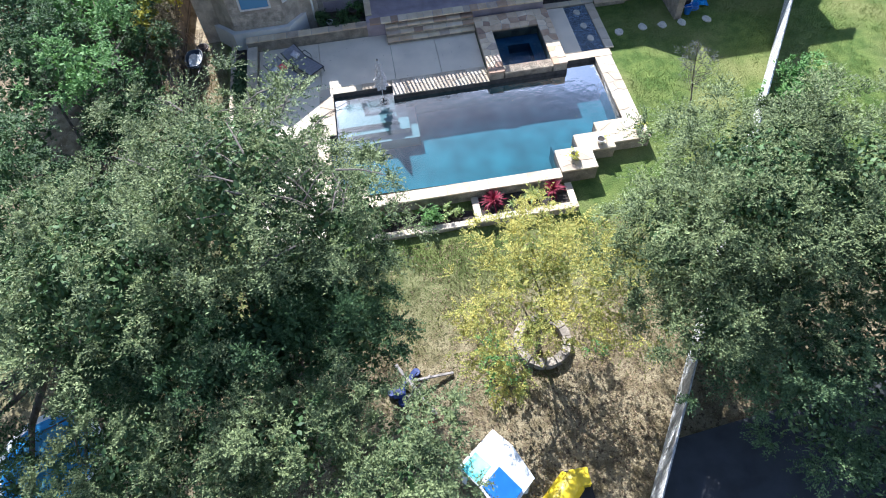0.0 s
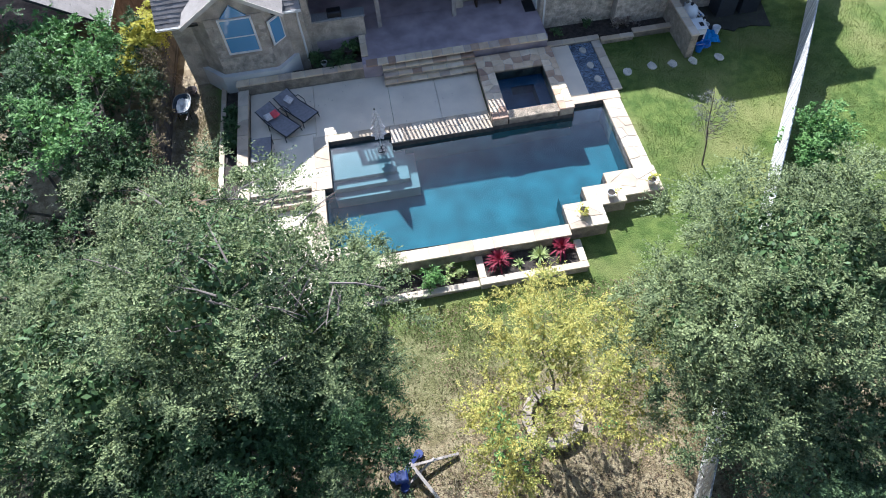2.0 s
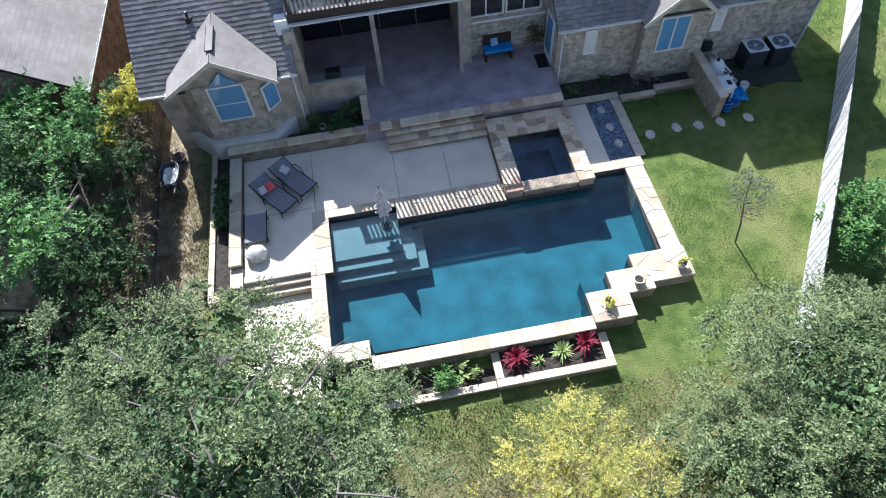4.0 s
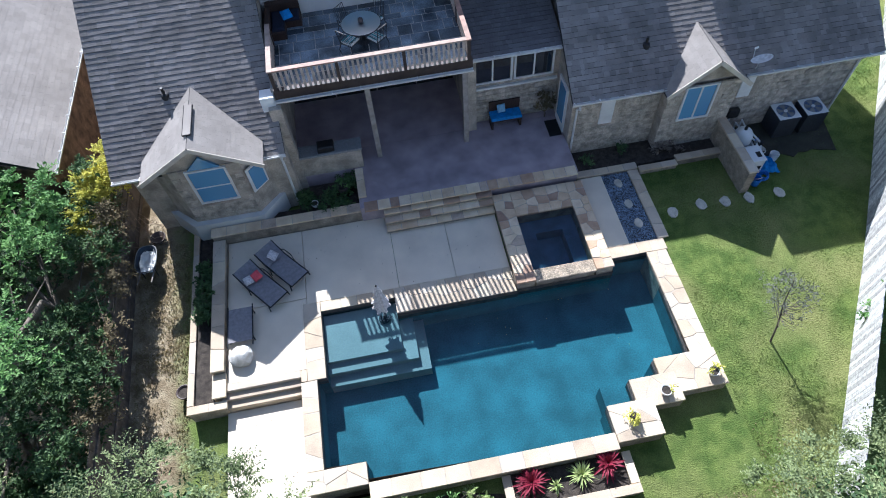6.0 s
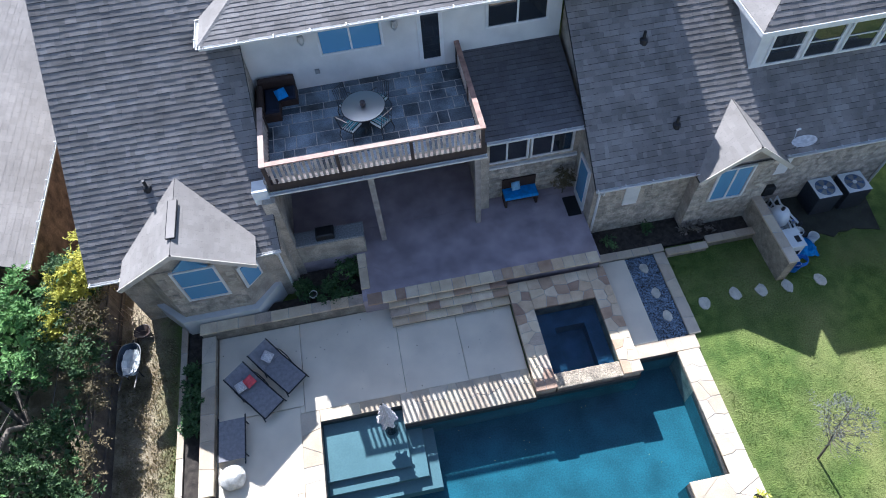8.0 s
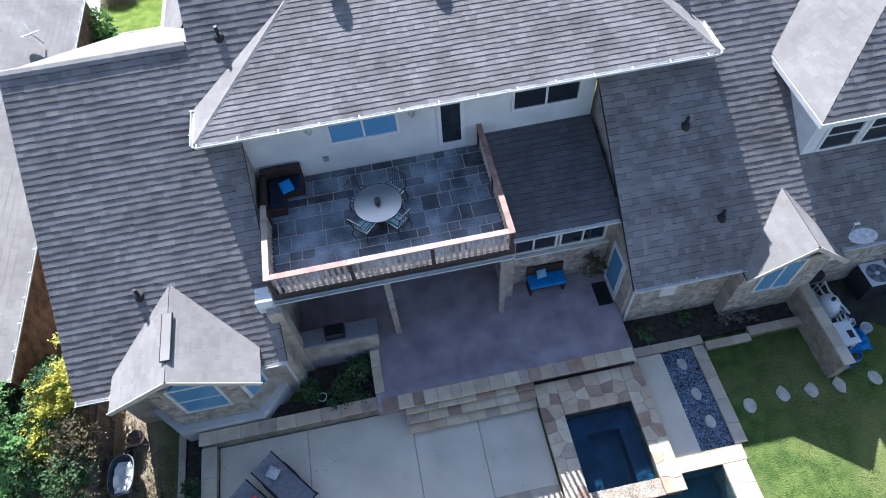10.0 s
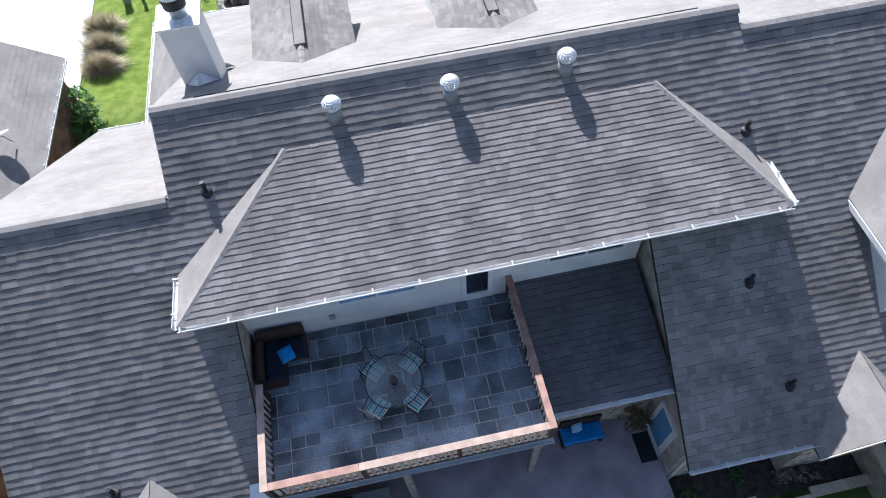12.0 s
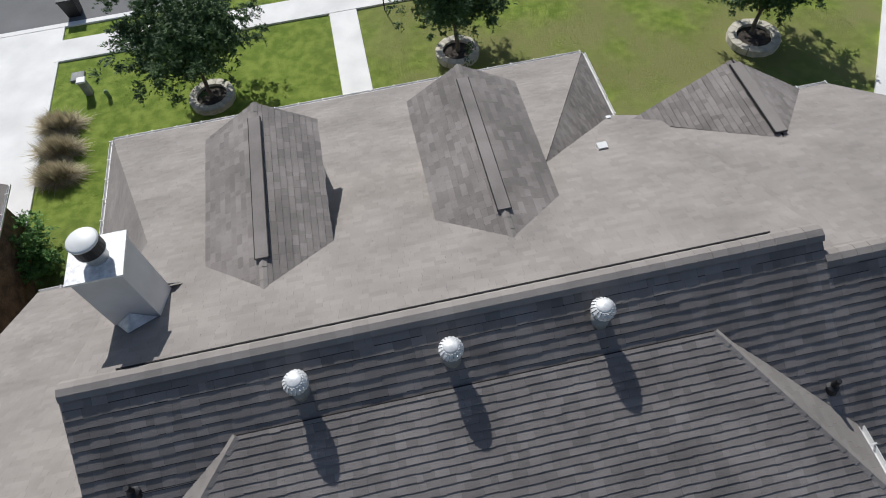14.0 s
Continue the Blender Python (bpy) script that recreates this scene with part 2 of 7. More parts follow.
def leaf_material(name, c1, c2, shine=.6, glow=.11):
    m = bpy.data.materials.new(name)
    m.use_nodes = True
    n, l = m.node_tree.nodes, m.node_tree.links
    p = n["Principled BSDF"]
    geo = n.new("ShaderNodeNewGeometry")
    ramp = n.new("ShaderNodeValToRGB")
    ramp.color_ramp.elements[0].color, ramp.color_ramp.elements[1].color = (*c1, 1), (*c2, 1)
    patch, lift, share = n.new("ShaderNodeTexNoise"), n.new("ShaderNodeMath"), n.new("ShaderNodeMath")
    patch.inputs["Scale"].default_value, patch.inputs["Detail"].default_value = .9, 3
    l.new(geo.outputs["Position"], patch.inputs["Vector"])
    lift.operation = share.operation = "MULTIPLY_ADD"
    lift.inputs[1].default_value, lift.inputs[2].default_value = 1.5, -.6
    share.inputs[1].default_value = .7
    l.new(patch.outputs["Fac"], lift.inputs[0])
    l.new(geo.outputs["Random Per Island"], share.inputs[0])
    l.new(lift.outputs[0], share.inputs[2])
    l.new(share.outputs[0], ramp.inputs["Fac"])
    l.new(ramp.outputs["Color"], p.inputs["Base Color"])
    p.inputs["Roughness"].default_value = shine
    tr = n.new("ShaderNodeBsdfTranslucent")
    l.new(ramp.outputs["Color"], tr.inputs["Color"])
    mx = n.new("ShaderNodeMixShader")
    mx.inputs[0].default_value = glow
    p.inputs["Specular IOR Level"].default_value = .3
    l.new(p.outputs[0], mx.inputs[1])
    l.new(tr.outputs[0], mx.inputs[2])
    l.new(mx.outputs[0], n["Material Output"].inputs["Surface"])
    return m


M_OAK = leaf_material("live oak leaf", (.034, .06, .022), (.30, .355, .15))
# Darker copies of M_OAK; on oak undersides they put shade into the colour.
M_OAK_M = leaf_material("oak leaf with painted shade", (.022, .052, .02), (.20, .29, .12))
M_OAK_D = leaf_material("dark leaf, also for painted shade", (.02, .05, .018), (.13, .215, .075))
M_YELLOW = leaf_material("yellowing leaf", (.17, .23, .05), (.64, .54, .14), .6, .22)
M_BUSH = leaf_material("bright bush leaf", (.07, .17, .04), (.22, .38, .11))
M_YBUSH = leaf_material("golden bush leaf", (.42, .42, .06), (.72, .66, .13), .6, .2)
M_BROWN = leaf_material("brown dry leaf", (.09, .075, .04), (.28, .22, .12), .8)
M_RED = leaf_material("crimson leaf", (.13, .01, .025), (.33, .03, .06))
M_SPIKE = leaf_material("striped green leaf", (.20, .30, .08), (.50, .55, .22))
M_TUFT = leaf_material("dry grass blade", (.30, .26, .16), (.72, .64, .46), .8, .25)
M_TWIG = leaf_material("grey bare twig", (.16, .13, .11), (.30, .26, .22), .9)
M_SPA = material("dark blue spa plaster", (.03, .075, .14), .7, vary=.3, scale=2)
# Floor plaster again; the brighter light under shallow water is put into its colour.
M_SHELF = material("plaster with painted shallow-water light", (.31, .275, .24), .8, vary=.12, scale=.9, grain=20, bump=.1)
M_WHITE = material("white plastic", (.78, .78, .76), .4, vary=.06)
M_BLUE = material("blue plastic", (.03, .16, .55), .4, vary=.12)
M_TURQ = material("turquoise plastic", (.10, .62, .62), .4, vary=.1)
M_YEL = material("yellow plastic", (.85, .62, .02), .35, vary=.08)
M_BLUECLOTH = material("bright blue fabric", (.03, .22, .55), .9, vary=.2, scale=8)
M_SLING = material("grey mesh sling", (.25, .235, .25), .8, vary=.15, scale=10, grain=200)
M_PINK = material("coral red fabric", (.70, .10, .12), .9, vary=.2, scale=8)
M_PALE = material("pale patterned fabric", (.62, .58, .58), .9, vary=.35, scale=25)
M_WICKER = material("dark brown wicker", (.04, .022, .016), .8, vary=.4, scale=30)
M_TERRA = material("dark glazed clay", (.07, .05, .045), .4, vary=.3)
M_POTW = material("white glazed clay", (.72, .70, .66), .5, vary=.15, scale=8)
M_PEBBLE = material("blue grey river pebble", (.15, .19, .25), .45, vary=.3, island=.85)
M_PEBBLE_T = material("tan pebble finish", (.46, .38, .28), .6, vary=.3, island=.5)
M_STEP = material("pale stepping stone", (.56, .52, .43), .9, vary=.2, scale=4)
M_LID = material("weathered grey lid", (.30, .30, .29), .8, vary=.2)
M_TEALSTRIPE = material("teal cushion", (.10, .36, .36), .9, vary=.15)


# ---- ground ----
def ease(a, b, t):
    t = min(1, max(0, (t - a) / (b - a)))
    return t * t * (3 - 2 * t)


def ground_z(x, y):
    """Height of the ground: level with the deck by the house, lower at the back, level in front."""
    z = -1.05 + .95 * ease(-13, .5, y) + .25 * ease(20, 26, y)
    west = -1.05 + .9 * ease(-9, 6, y)
    k = ease(-.7, .2, x)
    z = (z * k + min(z, west) * (1 - k)) if y < 20 else z
    return z + .05 * noise.noise((x * .35, y * .35, 3.1)) * (1 - ease(30, 60, abs(x) + abs(y)))


def ground_material():
    m = bpy.data.materials.new("lawn and bare earth")
    m.use_nodes = True
    n, l = m.node_tree.nodes, m.node_tree.links
    p = n["Principled BSDF"]
    p.inputs["Roughness"].default_value = .95
    p.inputs["Specular IOR Level"].default_value = .15
    geo = n.new("ShaderNodeNewGeometry")
    sep = n.new("ShaderNodeSeparateXYZ")
    l.new(geo.outputs["Position"], sep.inputs[0])

    def nz(scale, detail=6):
        k = n.new("ShaderNodeTexNoise")
        k.inputs["Scale"].default_value, k.inputs["Detail"].default_value = scale, detail
        l.new(geo.outputs["Position"], k.inputs["Vector"])
        return k.outputs["Fac"]

    def math_node(op, a, b):
        k = n.new("ShaderNodeMath")
        k.operation = op
        for i, v in enumerate((a, b)):
            if isinstance(v, (int, float)):
                k.inputs[i].default_value = v
            else:
                l.new(v, k.inputs[i])
        return k.outputs[0]

    def rng(v, a, b):
        k = n.new("ShaderNodeMapRange")
        k.interpolation_type = "SMOOTHSTEP"
        k.inputs["From Min"].default_value, k.inputs["From Max"].default_value = a, b
        l.new(v, k.inputs["Value"])
        return k.outputs["Result"]

    def blend(f, a, b, how="MIX"):
        k = n.new("ShaderNodeMix")
        k.data_type, k.blend_type = "RGBA", how
        for key, v in (("Factor", f), ("A", a), ("B", b)):
            if isinstance(v, tuple):
                k.inputs[key].default_value = (*v, 1)
            elif isinstance(v, (int, float)):
                k.inputs[key].default_value = v
            else:
                l.new(v, k.inputs[key])
        return k.outputs["Result"]

    big, mid, fine = nz(.35), nz(2.2), nz(26, 4)
    grass = blend(rng(mid, .35, .68), (.082, .13, .03), (.155, .205, .052))
    grass = blend(rng(big, .42, .70), grass, (.215, .225, .08))
    dry = blend(rng(mid, .35, .62), (.17, .135, .075), (.31, .255, .155))
    dry = blend(rng(nz(9), .52, .66), dry, (.10, .075, .05))
    earth = blend(rng(mid, .35, .65), (.22, .17, .105), (.40, .33, .22))
    front = blend(rng(mid, .35, .68), (.15, .215, .032), (.25, .32, .06))
    front = blend(math_node("MULTIPLY", rng(sep.outputs["X"], 2, 9), rng(big, .3, .6)), front, (.23, .235, .085))
    wob = math_node("MULTIPLY", math_node("SUBTRACT", big, .5), 7.0)
    yy = math_node("ADD", sep.outputs["Y"], wob)
    xx = math_node("ADD", sep.outputs["X"], math_node("MULTIPLY", math_node("SUBTRACT", mid, .5), 1.6))
    south = math_node("SUBTRACT", 1.0, rng(yy, -12.5, -7.5))
    c = blend(south, grass, dry)
    west = math_node("MULTIPLY", math_node("SUBTRACT", 1.0, rng(xx, -5.4, -4.2)), math_node("MULTIPLY", rng(yy, -10, -6), math_node("SUBTRACT", 1.0, rng(sep.outputs["Y"], 19, 23))))
    c = blend(west, c, earth)
    c = blend(.55, c, fine, "OVERLAY")
    c = blend(rng(sep.outputs["Y"], 22, 26), c, front)
    l.new(c, p.inputs["Base Color"])
    b = n.new("ShaderNodeBump")
    b.inputs["Strength"].default_value, b.inputs["Distance"].default_value = .8, .06
    l.new(fine, b.inputs["Height"])
    l.new(b.outputs["Normal"], p.inputs["Normal"])
    return m


def spread(lo, hi, step, far):
    a = list(np.arange(lo, hi + .01, step))
    left = [-x + lo for x in far[::-1]]
    return left + a + [x + hi for x in far]


FAR = [2, 5, 10, 20, 40, 80, 160, 320, 700, 1500]
gx = sorted(set(round(x, 2) for x in spread(-14, 30, .8, FAR) + [-.55, 6.72, 8.4, 9.4, 10.02, 10.4, 11.9]))
gy = sorted(set(round(y, 2) for y in spread(-24, 42, .8, FAR) + [-6.1, -5.4, -4.7, -4.3, .2, 3.1]))
g = Shape()
g.v = [(x, y, ground_z(x, y)) for y in gy for x in gx]
for j in range(len(gy) - 1):
    for i in range(len(gx) - 1):
        cx, cy = (gx[i] + gx[i + 1]) / 2, (gy[j] + gy[j + 1]) / 2
        if -.55 < cx < 11.9 and (-6.1 if cx < 8.4 else -5.4 if cx < 9.4 else -4.7 if cx < 10.4 else -4.3) < cy < .2:
            continue
        if 6.72 < cx < 10.02 and .2 < cy < 3.1:
            continue
        k = j * len(gx) + i
        g.f.append((k, k + 1, k + 1 + len(gx), k + len(gx)))
solo("ground", g, ground_material(), "lawn and dry leaf-strewn grass round the house", "ground", kind="structure", smooth=True)


# ---- pool, spa and deck ----
POOL = [(0, 0), (2.53, 0), (2.53, -.62), (6.7, -.6), (6.7, -.55), (10.05, -.55), (10.05, -.05), (11.5, -.05), (11.35, -3.92), (10.18, -3.92),
        (10.18, -4.42), (9.2, -4.42), (9.2, -5.08), (8.3, -5.08), (8.3, -5.95), (.95, -5.75), (.95, -5.25), (-.3, -5.2), (-.3, -2.42), (0, -2.42)]
WATER = -.22


def water_material(tint):
    m = bpy.data.materials.new("clear pool water")
    m.use_nodes = True
    n, l = m.node_tree.nodes, m.node_tree.links
    n.remove(n["Principled BSDF"])
    tr, gl, fr, mx = n.new("ShaderNodeBsdfTransparent"), n.new("ShaderNodeBsdfGlossy"), n.new("ShaderNodeFresnel"), n.new("ShaderNodeMixShader")
    tr.inputs["Color"].default_value = (*tint, 1)
    gl.inputs["Roughness"].default_value = .04
    fr.inputs["IOR"].default_value = 1.33
    geo, nz, bp = n.new("ShaderNodeNewGeometry"), n.new("ShaderNodeTexNoise"), n.new("ShaderNodeBump")
    nz.inputs["Scale"].default_value, nz.inputs["Detail"].default_value = 3.2, 4
    l.new(geo.outputs["Position"], nz.inputs["Vector"])
    l.new(nz.outputs["Fac"], bp.inputs["Height"])
    bp.inputs["Strength"].default_value, bp.inputs["Distance"].default_value = .12, .05
    l.new(bp.outputs["Normal"], gl.inputs["Normal"])
    l.new(bp.outputs["Normal"], fr.inputs["Normal"])
    l.new(fr.outputs[0], mx.inputs[0])
    l.new(tr.outputs[0], mx.inputs[1])
    l.new(gl.outputs[0], mx.inputs[2])
    l.new(mx.outputs[0], n["Material Output"].inputs["Surface"])
    return m


M_WATER = water_material((.55, .78, .87))
pool = thing("swimming_pool", "blue-green tiled swimming pool with stone coping and tanning shelf", "pool", kind="structure")
FLOOR = -1.25
s = Shape()
n = len(POOL)
s.add([(x, y, FLOOR) for x, y in POOL], [tuple(range(n))])
part("pool_floor", s, M_PLASTER, pool)
s = Shape()
s.add([(x, y, FLOOR - .1) for x, y in POOL] + [(x, y, -.42) for x, y in POOL], [(i, (i + 1) % n, n + (i + 1) % n, n + i) for i in range(n)])
part("pool_wall", s, M_PLASTER, pool)
s = Shape()
s.add([(x, y, -.42) for x, y in POOL] + [(x, y, -.02) for x, y in POOL], [(i, (i + 1) % n, n + (i + 1) % n, n + i) for i in range(n)])
part("waterline", s, material("dark waterline stone", (.075, .065, .058), .7, vary=.4, scale=5, grain=30, bump=.6), pool, "dark stone band at the water line")
s = Shape()
s.add([(x, y, WATER) for x, y in POOL], [tuple(range(n))])
part("water", s, M_WATER, pool, "still clear blue-green water")
s = Shape().box(.005, 2.52, -1.75, -.005, FLOOR, -.36)
part("tanning_shelf", s, M_SHELF, pool)
for x1, y0, z in ((3.0, -2.1, -.52), (3.35, -2.45, -.75)):
    part("pool_step", Shape().box(.006, x1, y0, -.63, FLOOR, z), M_SHELF, pool)
part("pool_bench", Shape().box(8.4, 9.19, -5.0, -4.3, FLOOR, -.45), M_PLASTER, pool)

deck = thing("pool_deck", "pale concrete pool deck cut into large slabs", "deck", kind="structure")
JX, JY = [-3.15, -.45, 2.75, 4.75, 6.65], [.38, 3.5]
for i in range(4):
    part("deck_slab", Shape().block(JX[i] + .006, JX[i + 1] - .006, JY[0] if i else .62, JY[1], -.3, 0), M_CONCRETE, deck)
part("deck_slab", Shape().block(-3.15, -.6, -2.0, .6, -.3, 0), M_CONCRETE, deck)
part("deck_slab", Shape().block(-.6, -.456, .385, .612, -.3, -.002), M_CONCRETE, deck)
part("deck_slab", Shape().block(10.06, 10.98, .42, 3.6, -.3, 0), M_CONCRETE, deck)
part("deck_slab", Shape().block(-3.3, -.82, -7.0, -2.74, -.9, -.55), M_CONCRETE, deck)
for k in range(3):
    part("deck_step", Shape().block(-3.35, -.8, -2.24 - .24 * k, -1.98, -.9, -.001 - .14 * (k + 1) + .14), M_FLAG, deck)


def coping(parent, x0, x1, y0, y1, z0, z1, long="x", step=.9, mat=None, cross=.62):
    """Flat irregular flags fitted together over a strip: the cells nearest to scattered points."""
    w, h = x1 - x0, y1 - y0
    nx = max(1, round(w / step)) if long == "x" else max(1, round(w / cross))
    ny = max(1, round(h / cross)) if long == "x" else max(1, round(h / step))
    rnd = random.Random(int(1000 * (x0 + 7 * y0 + 3 * z1)))
    part("mortar", Shape().box(x0 + .012, x1 - .012, y0 + .012, y1 - .012, z0, z1 - .016), M_MORTAR, parent)
    seeds = [(x0 + w * (i + .5 + rnd.uniform(-.36, .36)) / nx, y0 + h * (k + .5 + rnd.uniform(-.3, .3) * (ny > 1)) / ny) for i in range(nx) for k in range(ny)]
    for sx, sy in seeds:
        q = [(x0 + .004, y0 + .004), (x1 - .004, y0 + .004), (x1 - .004, y1 - .004), (x0 + .004, y1 - .004)]
        for ox, oy in seeds:
            dx, dy = ox - sx, oy - sy
            L = math.hypot(dx, dy)
            if L < 1e-6 or L > 2.5 * max(step, cross):
                continue
            dx, dy = dx / L, dy / L
            lim = (sx + ox) / 2 * dx + (sy + oy) / 2 * dy - .006
            out = []
            for (ax, ay), (bx, by) in zip(q, q[1:] + q[:1]):
                ka, kb = lim - ax * dx - ay * dy, lim - bx * dx - by * dy
                if ka >= 0:
                    out.append((ax, ay))
                if ka * kb < 0:
                    m = ka / (ka - kb)
                    out.append((ax + (bx - ax) * m, ay + (by - ay) * m))
            q = out
        if len(q) < 3:
            continue
        n = len(q)
        c = (sum(a for a, b in q) / n, sum(b for a, b in q) / n)
        t = z1 + rnd.uniform(-.01, .006)
        hi = []
        for a, b in q:
            L = max(.03, math.hypot(a - c[0], b - c[1]))
            hi.append((a + (c[0] - a) * .013 / L, b + (c[1] - b) * .013 / L))
        v = [(a, b, z0) for a, b in q] + [(a, b, t - .012) for a, b in q] + [(a, b, t) for a, b in hi]
        f = [tuple(range(2 * n, 3 * n))] + [(r + m, r + (m + 1) % n, r + n + (m + 1) % n, r + n + m) for r in (0, n) for m in range(n)]
        part("flagstone", Shape().add(v, f), mat or M_FLAG, parent)


def stone_run(name, label, runs, mat=None):
    w = thing(name, label, "wall", kind="structure")
    for x0, x1, y0, y1, z0, z1, long, step in runs:
        part("wall_core", Shape().box(x0 + .03, x1 - .03, y0 + .03, y1 - .03, z0, z1 - .06), M_STONE, w)
        coping(w, x0, x1, y0, y1, z1 - .07, z1, long, step, mat, .42)
    return w


stone_run("pool_coping", "cream sandstone coping stones round the pool", [
    (-.8, -.6, -2.42, -2.0, -1.2, 0, "y", .4), (-.6, 0, -2.42, .38, -1.2, 0, "y", .6), (0, 2.53, 0, .38, -1.2, 0, "x", .7), (2.53, 6.66, -.6, .38, -1.2, 0.003, "x", .45),
    (10.06, 12.2, -.05, .42, -1.2, .0, "x", .6), (11.42, 12.14, -3.9, -.05, -1.2, .0, "y", .55), (-.82, -.3, -5.25, -2.42, -1.2, 0, "y", .6),
    (-.82, .95, -5.9, -5.25, -1.2, 0, "x", .6), (.95, 8.3, -6.35, -5.85, -1.4, 0, "x", .75)])
stone_run("pool_pier", "broad sandstone piers stepping down beside the pool", [
    (10.18, 12.14, -5.1, -3.9, -1.4, .1, "x", .9), (9.2, 10.65, -5.36, -4.42, -1.4, .12, "x", .8), (8.28, 9.7, -6.2, -5.08, -1.4, .14, "x", .8)])

spa = thing("spa", "raised square spa with flagstone border and spillway", "spa", kind="structure")
for q in ((6.66, 7.33, -.55, 3.3), (9.42, 10.05, -.55, 3.3), (7.33, 9.42, 2.2, 3.3), (7.33, 9.42, -.55, -.08)):
    part("spa_wall", Shape().box(q[0] + .03, q[1] - .03, q[2] + .03, q[3] - .03, -1.2, .3 if q[3] > 0 else .22), M_STONE, spa)
coping(spa, 6.66, 7.33, -.55, 3.3, .29, .37, "y", .4, M_FLAG_R, .33)
coping(spa, 9.42, 10.05, -.55, 3.3, .29, .37, "y", .4, M_FLAG_R, .33)
coping(spa, 7.33, 9.42, 2.2, 3.3, .29, .37, "x", .42, M_FLAG_R, .36)
sp = part("spillway", Shape().box(7.33, 9.42, -.55, -.08, .2, .28), M_STONE, spa)
peb = Shape()
for k in range(1500):
    x, y, r_ = random.uniform(7.35, 9.4), random.uniform(-.54, -.09), random.uniform(.014, .028)
    peb.add([(x - r_, y, .28), (x, y - r_, .28), (x + r_, y, .28), (x, y + r_, .28), (x, y, .28 + r_ * .7)], [(0, 1, 4), (1, 2, 4), (2, 3, 4), (3, 0, 4)])
tagged(part("pebbles", peb, M_PEBBLE_T, spa), kind="stuff")
part("spa_basin", Shape().box(7.33, 9.42, -.08, 2.2, -.8, -.55), M_SPA, spa)
part("spa_bench", Shape().box(7.36, 9.4, 1.6, 2.17, -.55, -.1).box(7.36, 7.9, -.05, 1.6, -.55, -.1).box(8.9, 9.4, -.05, 1.6, -.55, -.1), M_SPA, spa)
part("water", Shape().add([(7.34, -.07, .26), (9.41, -.07, .26), (9.41, 2.19, .26), (7.34, 2.19, .26)], [(0, 1, 2, 3)]), M_WATER, spa)

patio = thing("patio", "purple-brown stained concrete patio under the balcony", "patio", kind="structure")
part("patio_slab", Shape().block(1.85, 9.95, 3.45, 6.4, -.3, .75).box(-.4, 9.95, 6.4, 9.5, -.3, .75).box(-.4, 1.85, 5.4, 6.4, -.3, .75), M_PATIO, patio)
coping(patio, 2.0, 9.9, 3.28, 3.72, .70, .762, "x", .42, M_FLAG_R, .3)
steps = thing("patio_steps", "sandstone garden steps up to the patio", "steps", kind="structure")
for k in range(3):
    y0 = 2.66 + .24 * k
    part("step_core", Shape().box(2.66, 6.66, y0 + .04, 3.6, -.2, .19 * (k + 1) - .05 - .002 * k), M_STONE, steps)
    coping(steps, 2.66, 6.66, y0, y0 + .34, .19 * (k + 1) - .06, .19 * (k + 1), "x", .6, M_FLAG_R)
stone_run("retaining_wall", "low rough stone garden wall with uneven cap stones", [
    (-3.6, 2.0, 3.5, 3.9, -.3, .55, "x", .6), (1.85, 2.15, 3.9, 5.3, -.3, .85, "y", .6)], M_FLAG_R)
stone_run("bed_wall", "low stone wall beside the planting bed", [
    (-3.6, -3.15, -1.64, 3.5, -.9, .3, "y", .8), (-3.6, -3.15, -2.45, -1.64, -.9, .1, "y", .8), (-4.42, -4.2, -2.5, 4.4, -.9, -.02, "y", 1.2), (-4.42, -3.15, -2.78, -2.5, -.9, -.02, "x", .8)])
part("bed_soil", Shape().block(-4.2, -3.6, -2.5, 4.5, -.9, -.12), M_SOIL, None)
tagged(bpy.data.objects["bed_soil"], "dark mulch in the long planting bed", "planting bed", kind="structure")
stone_run("planter_wall", "stepped sandstone planter walls below the pool", [
    (4.75, 8.63, -7.55, -7.28, -1.6, -.33, "x", 1.0), (8.36, 8.63, -7.28, -6.35, -1.6, -.33, "y", .9), (4.75, 5.02, -7.28, -6.35, -1.6, -.33, "y", .9),
    (.6, 4.75, -7.5, -7.25, -1.6, -.5, "x", 1.0)])
solo("planter_soil", Shape().block(5.02, 8.36, -7.28, -6.35, -1.5, -.45).block(.6, 4.75, -7.25, -6.35, -1.5, -.62), M_SOIL, "dark gravel mulch in the planters", "planting bed", kind="structure")


# ---- house ----
house = thing("house", "tan stone house with grey shingle roofs and upper balcony", "house")


def back_z(y):
    return .75 * y - .17


def front_z(y):
    return 9.69 - .508 * (y - 13.15)


